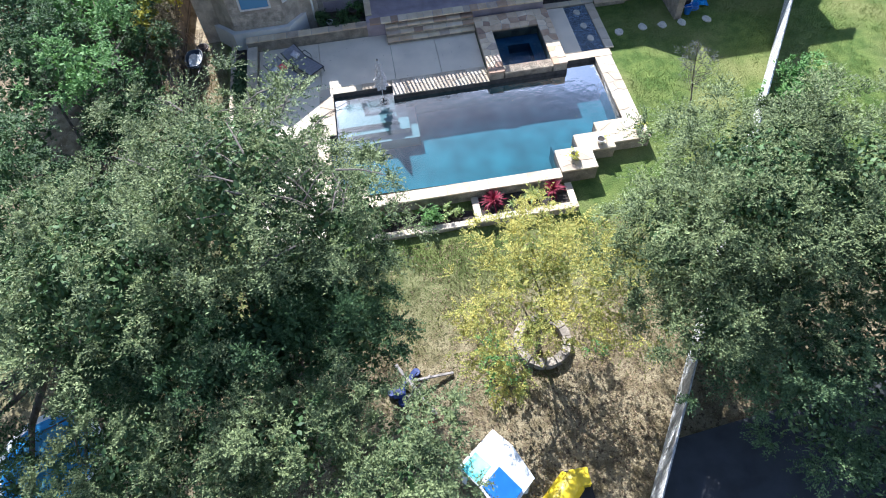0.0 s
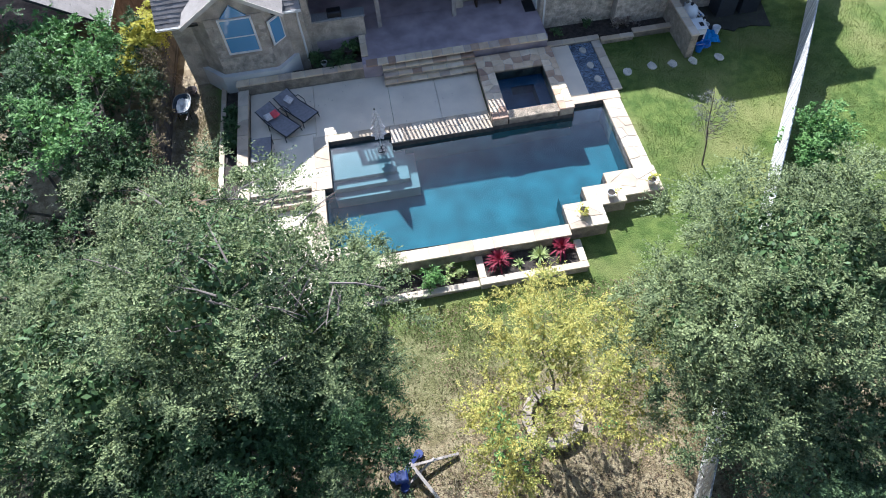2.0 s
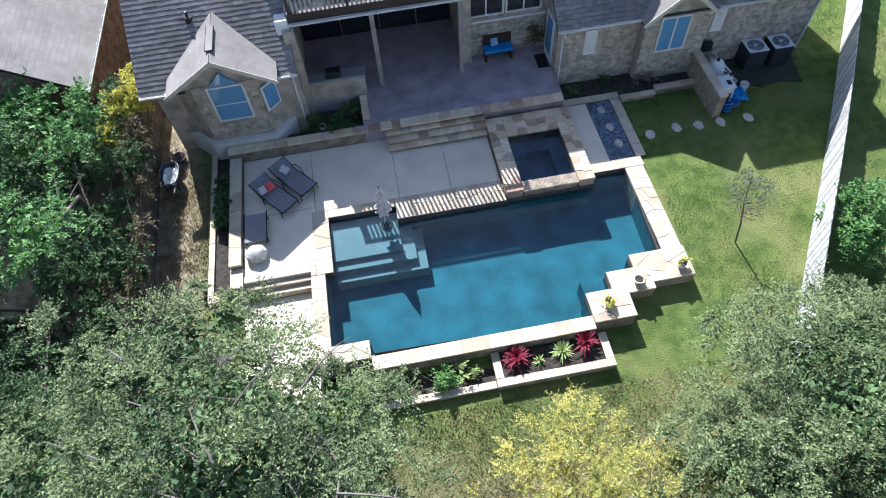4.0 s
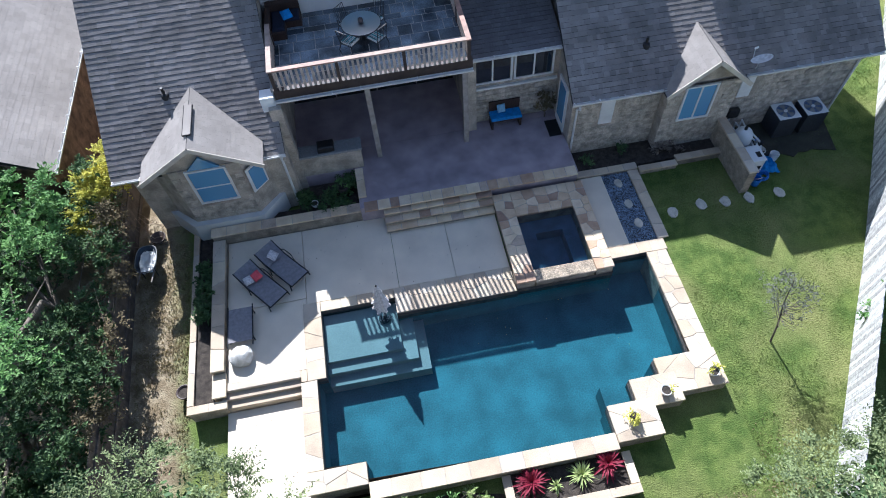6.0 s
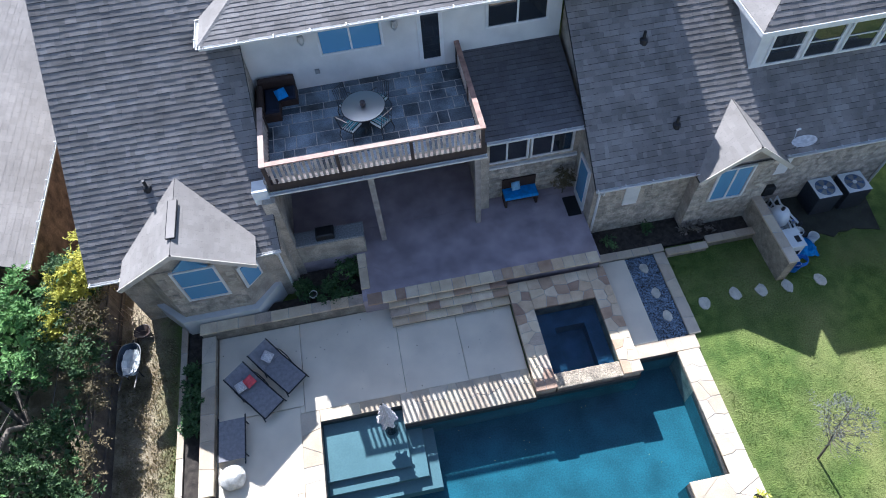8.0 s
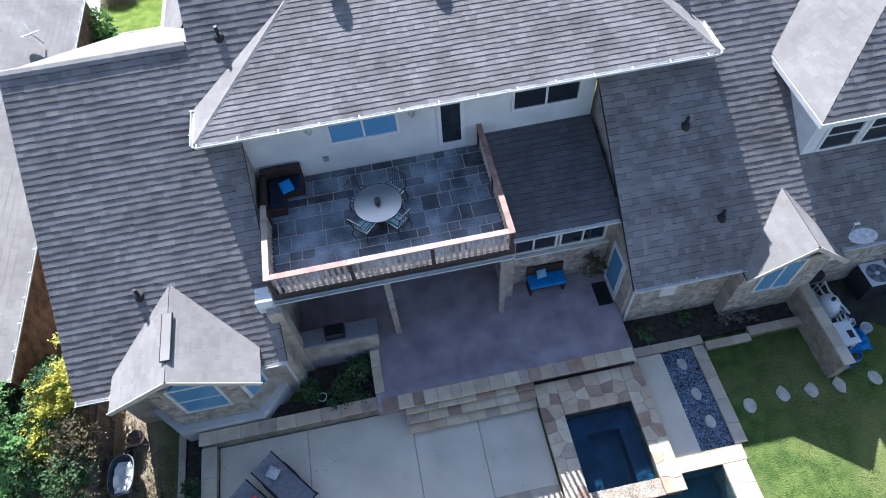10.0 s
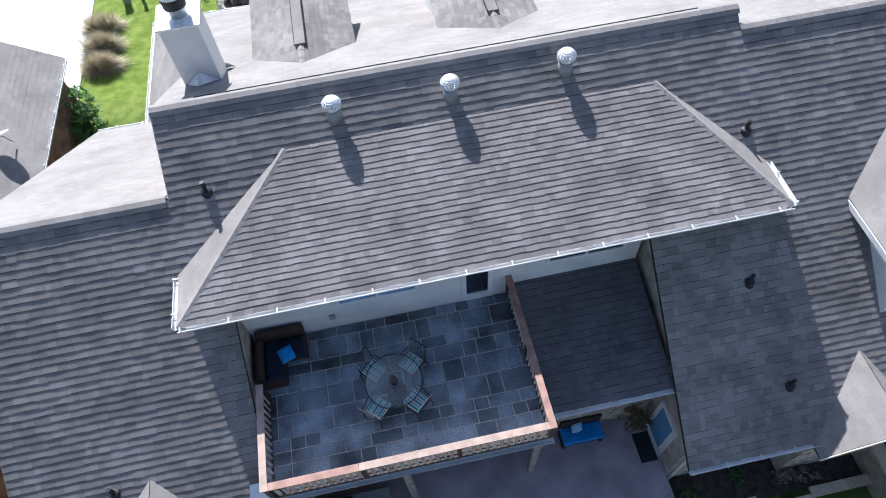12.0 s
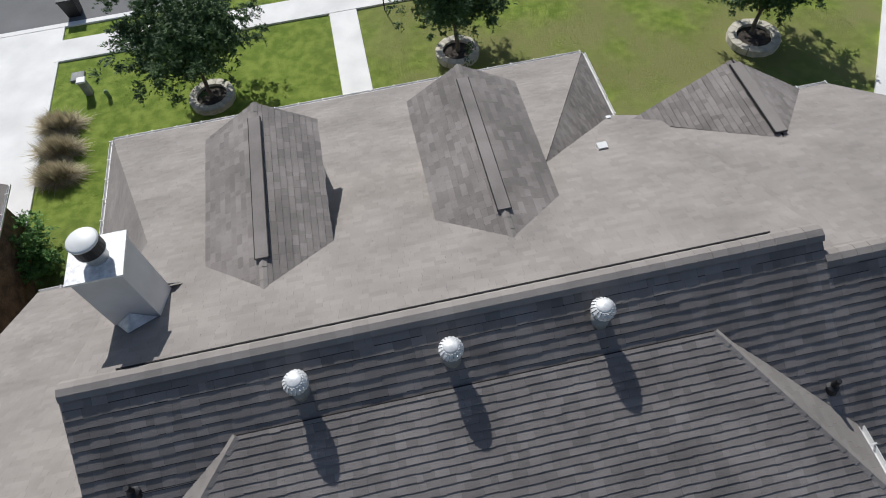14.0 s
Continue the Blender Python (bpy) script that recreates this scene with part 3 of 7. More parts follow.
def shingles(poly, exposure, width, seed, butt=.026, bare=.012):
    """Overlapping wedge tabs over a sloping polygon; the courses run level."""
    rnd = random.Random(seed)
    P = [Vector(p) for p in poly]
    nrm = Vector((0, 0, 0))
    for i in range(len(P)):
        nrm += P[i].cross(P[(i + 1) % len(P)])
    nrm.normalize()
    if nrm.z < 0:
        nrm = -nrm
    up = (Vector((0, 0, 1)) - nrm * nrm.z).normalized()
    side = up.cross(nrm)
    o = P[0]
    q = [((p - o).dot(side), (p - o).dot(up)) for p in P]
    v0, v1 = min(b for a, b in q), max(b for a, b in q)

    turn = sum(a * d - c * b for (a, b), (c, d) in zip(q, q[1:] + q[:1]))
    if turn < 0:
        q = q[::-1]

    def clip(r):
        for (a, b), (c, d) in zip(q, q[1:] + q[:1]):
            out = []
            for (x0, y0), (x1, y1) in zip(r, r[1:] + r[:1]):
                k0 = (c - a) * (y0 - b) - (d - b) * (x0 - a)
                k1 = (c - a) * (y1 - b) - (d - b) * (x1 - a)
                if k0 >= 0:
                    out.append((x0, y0))
                if k0 * k1 < 0:
                    m = k0 / (k0 - k1)
                    out.append((x0 + (x1 - x0) * m, y0 + (y1 - y0) * m))
            r = out
            if len(r) < 3:
                return []
        return r

    joint = .0008
    u0, u1 = min(a for a, b in q), max(a for a, b in q)
    out, v = [], v0
    while v < v1 - .02:
        w = min(v + exposure, v1)
        u = u0 - rnd.uniform(0, width)
        while u < u1:
            e = u + width * rnd.choice((.45, .7, .9, 1.1))
            t = butt + rnd.choice((0, 0, .05, .12, .3)) * butt * (1 if exposure > .17 else .4)
            drop = .02 + rnd.choice((0, 0, .004, .012))
            r = clip([(u + joint, v), (e - joint, v), (e - joint, w - bare), (u + joint, w - bare)])
            if r:
                top, low = [], []
                for a, b in r:
                    on = abs(b - v) < 1e-6
                    top.append(o + side * a + up * (b - (drop if on else 0)) + nrm * (t + (.004 - t) * (b - v) / (w - v)))
                    if on:
                        low.append(len(top) - 1)
                faces = [tuple(range(len(top)))]
                if len(low) == 2:
                    n = len(top)
                    top += [top[low[0]] - nrm * t, top[low[1]] - nrm * t]
                    faces.append((low[0], low[1], n + 1, n))
                out.append((top, faces))
            u = e
        v = w
    return out


def roof(name, poly, parent, exposure=.185, width=.3, mat=None, singles=0, seed=1, thick=.12):
    """A roof slope: a deck with its tabs; the first few tabs nearest the ridge are pieces of their own."""
    P = [Vector(p) for p in poly]
    nrm = sum((a.cross(b) for a, b in zip(P, P[1:] + P[:1])), Vector()).normalized()
    mid = sum(P, Vector()) / len(P)
    poly = [p - nrm * (p - mid).dot(nrm) for p in P]
    deck_part = part(name, Shape().slab([p - Vector((0, 0, .012)) for p in poly], thick), M_FELT, parent)
    # The dark deck left bare between courses stands in for their shadow lines.
    tabs = shingles(poly, exposure, width, seed, .009 if mat == M_SHINGLE_L else .0155 if exposure > .17 else .02, .008 if mat == M_SHINGLE_L else .034 if exposure > .17 else .026)
    if singles:
        tabs.sort(key=lambda t: -t[0][0].z)
        for t in tabs[:singles]:
            part("shingle", Shape().add(*t), mat, deck_part)
    rest = Shape()
    for t in tabs[singles:]:
        rest.add(*t)
    if rest.v:
        tagged(part("shingles", rest, mat, deck_part), kind="stuff")
    return deck_part


def cap(parent, a, b, w=.3, mat=None, step=.3):
    """Ridge or hip caps: bent tabs, one over the next."""
    a, b = Vector(a), Vector(b)
    d = (b - a).normalized()
    s = d.cross(Vector((0, 0, 1))).normalized()
    u = s.cross(d)
    n = max(1, int((b - a).length / step))
    first = None
    for i in range(n):
        p, q = a + d * step * i, a + d * (step * (i + 1) + .04)
        prof = ((-w / 2, -.1), (-w * .3, -.022), (0, .02), (w * .3, -.022), (w / 2, -.1))
        v = [p + s * x + u * (z + .018) for x, z in prof] + [q + s * x + u * (z + .009) for x, z in prof] + [p + s * x + u * (z - .005) for x, z in prof]
        part("cap_shingle", Shape().add(v, [(k, k + 1, k + 6, k + 5) for k in range(4)] + [(k + 10, k + 11, k + 1, k) for k in range(4)]), mat or M_SHINGLE_L, parent)


def gutter(parent, a, b, hooks=.9):
    a, b = Vector(a), Vector(b)
    d = (b - a).normalized()
    s = d.cross(Vector((0, 0, 1))).normalized()
    prof = ((0, 0), (0, -.1), (.09, -.1), (.12, -.02), (.12, 0), (.108, 0), (.108, -.02), (.085, -.088), (.012, -.088), (.012, 0))
    v = [p + s * x + Vector((0, 0, z)) for p in (a, b) for x, z in prof]
    n = len(prof)
    sh = Shape().add(v, [(i, (i + 1) % n, n + (i + 1) % n, n + i) for i in range(n)])
    k = int((b - a).length / hooks)
    for i in range(k + 1):
        p = a + d * min((b - a).length - .03, .05 + i * hooks)
        sh.bar(p + Vector((0, 0, .01)), p + s * .14 + Vector((0, 0, .01)), .03, .02)
    return part("gutter", sh, M_GUTTER, parent)


# roof slopes
r = roof("roof_west", [(-5.96, 4.45, back_z(4.45)), (-.2, 4.45, back_z(4.45)), (-.2, 11.55, back_z(11.55)), (-5.96, 11.55, back_z(11.55))], house, mat=M_SHINGLE, seed=2)
cap(r, (-5.96, 11.57, back_z(11.55)), (-1.0, 11.57, back_z(11.55)), .4)
r = roof("roof_east", [(9.75, 4.45, back_z(4.45)), (21.2, 4.45, back_z(4.45)), (21.2, 12.75, back_z(12.75)), (9.75, 12.75, back_z(12.75))], house, mat=M_SHINGLE, seed=3)
cap(r, (12.75, 12.77, back_z(12.75)), (21.2, 12.77, back_z(12.75)), .4)
r = roof("roof_main", [(-1.06, 11.55, back_z(11.55)), (12.75, 11.55, back_z(11.55)), (12.75, 13.15, back_z(13.15)), (-1.06, 13.15, back_z(13.15))], house, mat=M_SHINGLE, seed=4)
cap(r, (-1.06, 13.17, back_z(13.15)), (12.75, 13.17, back_z(13.15)), .4)
part("vent_edge", Shape().bar((-.1, 13.37, front_z(13.37) + .035), (11.9, 13.37, front_z(13.37) + .035), .025, .06), M_FELT, house)
roof("roof_link", [(-.2, 9.6, back_z(9.6)), (9.75, 9.6, back_z(9.6)), (9.75, 11.55, back_z(11.55)), (-.2, 11.55, back_z(11.55))], house, mat=M_SHINGLE, seed=19)
EV, HX0, HX1 = 7.46, 1.72, 10.42
HY = 12.02
HZ = back_z(HY) + .06
r = roof("roof_upper", [(-1.19, 8.81, EV), (12.86, 8.81, EV), (HX1, HY, HZ), (HX0, HY, HZ)], house, .15, .29, M_SHINGLE, 300, 5)
cap(r, (-1.19, 8.81, EV), (HX0, HY, HZ), .28)
cap(r, (12.86, 8.81, EV), (HX1, HY, HZ), .28)
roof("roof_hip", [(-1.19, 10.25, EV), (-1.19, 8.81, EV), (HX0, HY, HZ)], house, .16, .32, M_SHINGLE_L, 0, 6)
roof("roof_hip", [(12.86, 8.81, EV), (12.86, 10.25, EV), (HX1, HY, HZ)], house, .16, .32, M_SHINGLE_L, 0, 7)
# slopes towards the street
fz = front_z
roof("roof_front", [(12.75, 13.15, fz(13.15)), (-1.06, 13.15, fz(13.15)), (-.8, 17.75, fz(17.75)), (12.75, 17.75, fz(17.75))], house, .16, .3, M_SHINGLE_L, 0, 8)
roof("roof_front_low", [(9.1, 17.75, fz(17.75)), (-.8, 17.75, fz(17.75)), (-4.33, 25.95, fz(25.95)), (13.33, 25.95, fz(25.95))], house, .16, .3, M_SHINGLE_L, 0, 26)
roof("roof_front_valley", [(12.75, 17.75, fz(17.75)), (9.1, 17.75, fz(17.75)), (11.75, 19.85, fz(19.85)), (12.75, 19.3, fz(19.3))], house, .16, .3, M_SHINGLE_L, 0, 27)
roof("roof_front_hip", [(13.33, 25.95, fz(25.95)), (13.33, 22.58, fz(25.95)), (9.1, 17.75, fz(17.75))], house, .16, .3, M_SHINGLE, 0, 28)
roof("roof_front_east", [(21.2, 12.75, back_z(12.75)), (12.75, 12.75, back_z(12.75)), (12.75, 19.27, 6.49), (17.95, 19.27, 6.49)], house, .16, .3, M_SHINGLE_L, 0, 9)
gutter(house, (17.95, 19.28, 6.49), (17.0, 19.28, 6.49))
gutter(house, (13.35, 22.58, 3.2), (13.35, 25.95, 3.2))
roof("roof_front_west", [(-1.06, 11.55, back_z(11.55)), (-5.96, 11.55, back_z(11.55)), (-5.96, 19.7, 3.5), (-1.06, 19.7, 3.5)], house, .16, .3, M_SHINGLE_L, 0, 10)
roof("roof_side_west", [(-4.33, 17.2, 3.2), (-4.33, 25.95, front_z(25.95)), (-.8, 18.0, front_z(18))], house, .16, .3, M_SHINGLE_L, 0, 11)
gutter(house, (13.33, 25.95, 3.2), (-4.33, 25.95, 3.2))
gutter(house, (-4.33, 25.95, 3.2), (-4.33, 19.7, 3.2))
gutter(house, (-4.33, 19.7, 3.5), (-5.96, 19.7, 3.5))
gutter(house, (-1.19, 8.80, EV), (12.86, 8.80, EV), 1.05)
gutter(house, (-1.2, 10.1, EV), (-1.2, 8.8, EV))
gutter(house, (12.88, 8.8, EV), (12.88, 10.1, EV))
gutter(house, (-5.96, 4.44, back_z(4.45)), (-4.8, 4.44, back_z(4.45)))
gutter(house, (-1.0, 4.44, back_z(4.45)), (-.2, 4.44, back_z(4.45)))
gutter(house, (9.75, 4.44, back_z(4.45)), (13.1, 4.44, back_z(4.45)))
gutter(house, (16.05, 4.44, back_z(4.45)), (21.2, 4.44, back_z(4.45)))

# walls


def wall(name, x0, x1, y0, y1, z0, z1, mat=None, label=""):
    return part(name, Shape().box(x0, x1, y0, y1, z0, z1), mat or M_STONE_WALL, house, label)


wall("wall_south_west", -5.55, -.4, 4.85, 5.1, -.6, 3.3)
wall("wall_west", -5.55, -5.3, 5.1, 19.3, -.6, 3.6)
part("gable_wall", Shape().extrude([(-5.55, 5.1, 3.6), (-5.55, 19.3, 3.5), (-5.55, 11.55, back_z(11.45))], (.25, 0, 0)), M_STONE_WALL, house)
part("patio_side_wall", Shape().extrude([(-.45, 4.86, -.3), (-.45, 9.75, -.3), (-.45, 9.75, back_z(9.75) - .2), (-.45, 4.86, back_z(4.86) - .2)], (.2, 0, 0)), M_STONE_WALL, house)
wall("wall_patio_back", -.25, 6.6, 9.5, 9.75, .3, 4.6)
wall("wall_upper", -.6, 9.8, 9.45, 9.7, 4.3, 7.5, M_STUCCO, "pale stucco upper storey wall")
wall("wall_sunroom", 6.6, 9.95, 6.7, 6.9, .3, 4.35)
wall("wall_sunroom_side", 6.45, 6.6, 6.5, 9.5, .3, 4.6)
part("wall_east_side", Shape().extrude([(9.95, 4.9, -.3), (9.95, 9.7, -.3), (9.95, 9.7, back_z(9.7) - .2), (9.95, 4.9, back_z(4.9) - .2)], (.25, 0, 0)), M_STONE_WALL, house)
wall("wall_south_east", 10.2, 20.8, 4.9, 5.15, -.6, 3.4)
part("wall_far_east", Shape().extrude([(20.55, 5.15, -.6), (20.55, 13.0, -.6), (20.55, 12.75, back_z(12.6)), (20.55, 5.15, 3.5)], (.25, 0, 0)), M_STONE_WALL, house)
wall("wall_front", -3.9, 12.9, 25.3, 25.5, -.2, 3.2)
wall("wall_front_east", 12.7, 17.6, 18.7, 18.9, -.2, 6.5)
wall("wall_front_side", 12.7, 12.9, 18.9, 25.3, -.2, 3.2)
wall("wall_front_west", -3.9, -3.7, 19.4, 25.3, -.2, 3.2)
wall("ridge_gable", -1.04, -.9, 11.7, 13.6, 7.8, 8.3)
part("ridge_end", Shape().extrude([(-1.05, 11.5, back_z(11.5) - .1), (-1.05, 15.6, front_z(15.6) - .15), (-1.05, 13.15, back_z(13.1))], (.12, 0, 0)), M_STUCCO, house)
part("ridge_end", Shape().extrude([(12.62, 12.5, back_z(12.5) - .1), (12.62, 15, front_z(15) - .15), (12.62, 13.15, back_z(13.1))], (.12, 0, 0)), M_STUCCO, house)


def window(parent, x0, x1, y, z0, z1, cols=2, bars=(), pane=None, frame=.07, deep=.08):
    """A window in a wall that faces the garden: frame, mullions and panes."""
    sh = Shape()
    sh.box(x0 - frame, x1 + frame, y - .05, y + .03, z0 - frame, z0).box(x0 - frame, x1 + frame, y - .05, y + .03, z1, z1 + frame)
    sh.box(x0 - frame, x0, y - .05, y + .03, z0, z1).box(x1, x1 + frame, y - .05, y + .03, z0, z1)
    w = (x1 - x0) / cols
    for i in range(1, cols):
        sh.box(x0 + w * i - .03, x0 + w * i + .03, y - .04, y + .02, z0, z1)
    for z in bars:
        sh.box(x0, x1, y - .035, y + .02, z - .02, z + .02)
    ob = part("window", sh, M_TRIM, parent)
    for i in range(cols):
        part("pane", Shape().box(x0 + w * i + .02, x0 + w * (i + 1) - .02, y - .012, y - .002, z0, z1), pane or M_PANE, ob)
    return ob


# garden bay with a steep gable
part("bay_wall", Shape().prism([(-4.75, 4.86), (-4.0, 4.16), (-1.7, 4.16), (-1.0, 4.86)], -.6, 3.42), M_STONE_WALL, house)
part("bay_gable", Shape().extrude([(-4.45, 4.2, 3.38), (-1.25, 4.2, 3.38), (-2.83, 4.2, 4.5)], (0, .15, 0)), M_STONE_WALL, house)
part("bay_skirt", Shape().prism([(-5.0, 4.86), (-4.1, 3.95), (-1.6, 3.95), (-.8, 4.86)], -.6, .75), M_STUCCO, house)
BZ, BX = 4.77, -2.84
roof("bay_roof", [(-4.82, 3.82, 3.48), (BX, 3.74, BZ), (BX, 6.55, BZ), (-4.82, 4.85, 3.48)], house, .15, .3, M_SHINGLE_L, 0, 12, .1)
roof("bay_roof", [(BX, 3.74, BZ), (-.87, 3.82, 3.48), (-.87, 4.85, 3.48), (BX, 6.55, BZ)], house, .15, .3, M_SHINGLE_L, 0, 13, .1)
part("ridge_vent", Shape().bar((BX, 4.3, BZ + .035), (BX, 5.65, BZ + .035), .24, .03), M_SHINGLE_L, house)
part("vent_edge", Shape().bar((BX - .13, 4.3, BZ + .03), (BX - .13, 5.65, BZ + .03), .02, .05).bar((BX + .13, 4.3, BZ + .03), (BX + .13, 5.65, BZ + .03), .02, .05).bar((BX - .13, 4.29, BZ + .03), (BX + .13, 4.29, BZ + .03), .02, .05), M_FELT, house)
for a, b in (((-4.86, 3.79, 3.4), (BX, 3.71, BZ - .06)), ((BX, 3.71, BZ - .06), (-.84, 3.79, 3.4))):
    part("rake_board", Shape().bar(a, b, .03, .15), M_RAKE, house)
window(house, -3.42, -2.21, 4.15, 1.78, 3.3, 1, (2.5,))

# east gable with its window
part("gable_bay_wall", Shape().box(13.3, 15.95, 4.45, 4.9, -.6, 3.05), M_STONE_WALL, house)
part("gable_bay_top", Shape().extrude([(13.3, 4.45, 3.05), (15.95, 4.45, 3.05), (14.6, 4.45, 4.1)], (0, .2, 0)), M_STONE_WALL, house)
roof("gable_roof", [(13.03, 4.05, 3.1), (14.53, 4.0, 4.42), (14.53, 6.25, 4.42), (13.03, 4.4, 3.1)], house, .17, .3, M_SHINGLE_L, 0, 14, .1)
roof("gable_roof", [(14.53, 4.0, 4.42), (16.03, 4.05, 3.1), (16.03, 4.4, 3.1), (14.53, 6.25, 4.42)], house, .17, .3, M_SHINGLE_L, 0, 15, .1)
for a, b in (((13.0, 4.02, 3.04), (14.53, 3.97, 4.35)), ((14.53, 3.97, 4.35), (16.06, 4.02, 3.04))):
    part("rake_board", Shape().bar(a, b, .03, .15), M_RAKE, house)
window(house, 13.95, 15.05, 4.44, 1.46, 2.95, 2)
part("service_hatch", Shape().box(11.05, 11.55, 4.86, 4.9, 1.45, 2.6), M_TRIM, house, "white painted service hatch")

# upper storey openings
window(house, 2.12, 4.0, 9.44, 6.04, 7.1, 2)
window(house, 7.4, 9.3, 9.44, 6.04, 7.1, 2, (), M_PANE_D)
d = part("balcony_door", Shape().box(5.15, 5.27, 9.39, 9.46, 4.9, 7.0).box(5.83, 5.95, 9.39, 9.46, 4.9, 7.0).box(5.27, 5.83, 9.39, 9.46, 4.9, 5.2).box(5.27, 5.83, 9.39, 9.46, 6.9, 7.0), M_TRIM, house, "white balcony door with a tall glass pane")
part("pane", Shape().box(5.27, 5.83, 9.42, 9.43, 5.2, 6.9), M_PANE_D, d)

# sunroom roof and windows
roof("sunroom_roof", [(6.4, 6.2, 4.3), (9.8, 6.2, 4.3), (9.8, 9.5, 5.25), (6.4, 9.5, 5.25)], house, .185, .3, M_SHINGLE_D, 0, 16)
gutter(house, (6.4, 6.18, 4.3), (9.75, 6.18, 4.3))
window(house, 6.75, 8.1, 6.68, 2.75, 4.0, 2, (), M_PANE_D)
window(house, 8.3, 9.65, 6.68, 2.75, 4.0, 2, (), M_PANE_D)
part("ledge", Shape().box(6.6, 9.9, 6.6, 6.7, 2.42, 2.5), M_TRIM, house)

# wide east dormer
part("dormer_wall", Shape().extrude([(15.2, 6.75, 4.8), (15.2, 6.75, 6.6), (15.2, 9.1, 6.66)], (5.6, 0, 0)), M_TRIM, house, "white painted dormer wall")
roof("dormer_roof", [(14.85, 6.37, 6.63), (21.2, 6.37, 6.63), (21.2, 9.37, 8.88), (17.85, 9.37, 8.88)], house, .185, .3, M_SHINGLE, 0, 17)
roof("dormer_hip", [(14.83, 9.15, 6.68), (14.85, 6.37, 6.63), (17.85, 9.37, 8.88), (17.8, 12.1, 8.96)], house, .17, .3, M_SHINGLE_L, 0, 18)
part("dormer_fascia", Shape().bar((14.83, 6.33, 6.55), (14.81, 9.1, 6.58), .03, .16).bar((14.83, 6.33, 6.55), (21.2, 6.33, 6.55), .03, .16), M_TRIM, house)
for i in range(4):
    window(house, 15.65 + i * 1.27, 16.65 + i * 1.27, 6.74, 5.05, 6.1, 1, (5.6,), M_PANE_D)

# balcony
balcony = thing("balcony", "timber balcony with slate floor above the patio", "balcony")
part("balcony_slab", Shape().box(-.2, 6.45, 5.75, 9.45, 4.3, 4.8), M_TIMBER, balcony)
part("grout", Shape().box(-.18, 6.43, 5.77, 9.44, 4.8, 4.824), M_MORTAR, balcony)
rows_y = 5.78
rnd_s = random.Random(9)
while rows_y < 9.4:
    h = rnd_s.choice((.3, .42, .55))
    h = min(h, 9.44 - rows_y)
    u = -.18
    while u < 6.4:
        w = min(rnd_s.choice((.35, .5, .62, .75)), 6.43 - u)
        if w > .08 and h > .06:
            part("slate_paver", Shape().block(u + .012, u + w - .012, rows_y + .012, rows_y + h - .012, 4.8, 4.83 + rnd_s.uniform(0, .006), .008), M_SLATE, balcony)
        u += w
    rows_y += h
part("balcony_beam", Shape().box(-.1, 6.5, 5.62, 5.75, 4.45, 4.82), M_RAIL, balcony)
RT = 5.7
part("hand_rail", Shape().box(-.08, .08, 5.48, 7.9, RT - .05, RT), M_RAIL_L, balcony)
part("hand_rail", Shape().box(.08, 2.05, 5.48, 5.64, RT - .05, RT), M_RED_RAIL, balcony)
part("hand_rail", Shape().box(2.06, 6.28, 5.48, 5.64, RT - .045, RT + .005), M_RAIL_L, balcony)
part("hand_rail", Shape().box(6.28, 6.44, 5.48, 9.44, RT - .05, RT), M_RED_RAIL, balcony)
for a, b in (((0, 5.56), (6.36, 5.56)), ((0, 5.56), (0, 7.9)), ((6.36, 5.56), (6.36, 9.4))):
    part("bottom_rail", Shape().bar((*a, 4.79), (*b, 4.79), .05, .12), M_RAIL, balcony)
    L = math.hypot(b[0] - a[0], b[1] - a[1])
    k = int(L / .16)
    for i in range(1, k):
        x, y = a[0] + (b[0] - a[0]) * i / k, a[1] + (b[1] - a[1]) * i / k
        w_ = .04 if a[1] == b[1] else .02
        part("baluster", Shape().box(x - w_, x + w_, y - .018, y + .018, 4.85, RT - .05), M_BALUSTER, balcony)
for x, y in ((0, 5.56), (2.1, 5.56), (4.25, 5.56), (6.36, 5.56), (0, 7.85), (6.36, 7.6), (6.36, 9.38)):
    part("rail_post", Shape().box(x - .05, x + .05, y - .05, y + .05, 4.8, RT - .05), M_RAIL, balcony)
gutter(balcony, (-.2, 5.6, 4.45), (6.5, 5.6, 4.45), .95)
for x in (2.88, 6.25):
    part("porch_post", Shape().box(x - .09, x + .09, 5.75, 5.93, .75, 4.3), M_TIMBER, balcony)

# chimney
chimney = thing("chimney", "white boxed chimney with a round metal cap and flashing", "chimney")
part("shaft", Shape().box(-.58, .31, 14.7, 15.58, 7.9, 10.5), M_STUCCO, chimney)
part("crown", Shape().box(-.64, .37, 14.66, 15.63, 10.5, 10.55), M_VENT, chimney)
part("flue_cap", Shape().lathe(-.1, 15.15, [(.2, 10.55), (.2, 10.75), (.27, 10.78), (.27, 10.8)]), M_METAL, chimney, "", True)
part("flue_screen", Shape().lathe(-.1, 15.15, [(.265, 10.8), (.265, 11.05)], 20), M_BLACK, chimney)
part("cricket", Shape().add([(-.52, 14.69, fz(14.69) + .02), (.26, 14.69, fz(14.69) + .02), (-.2, 14.34, fz(14.34) + .03), (-.14, 14.69, fz(14.69) + .34)], [(0, 2, 3), (2, 1, 3)]), M_VENT, chimney, "pale metal cricket")
part("flashing", Shape().add([(.52, 15.7, fz(15.7) + .03), (-.68, 15.7, fz(15.7) + .03), (.38, 15.57, fz(15.57) + .22), (-.61, 15.57, fz(15.57) + .22)], [(0, 1, 3, 2)]), M_VENT, chimney)
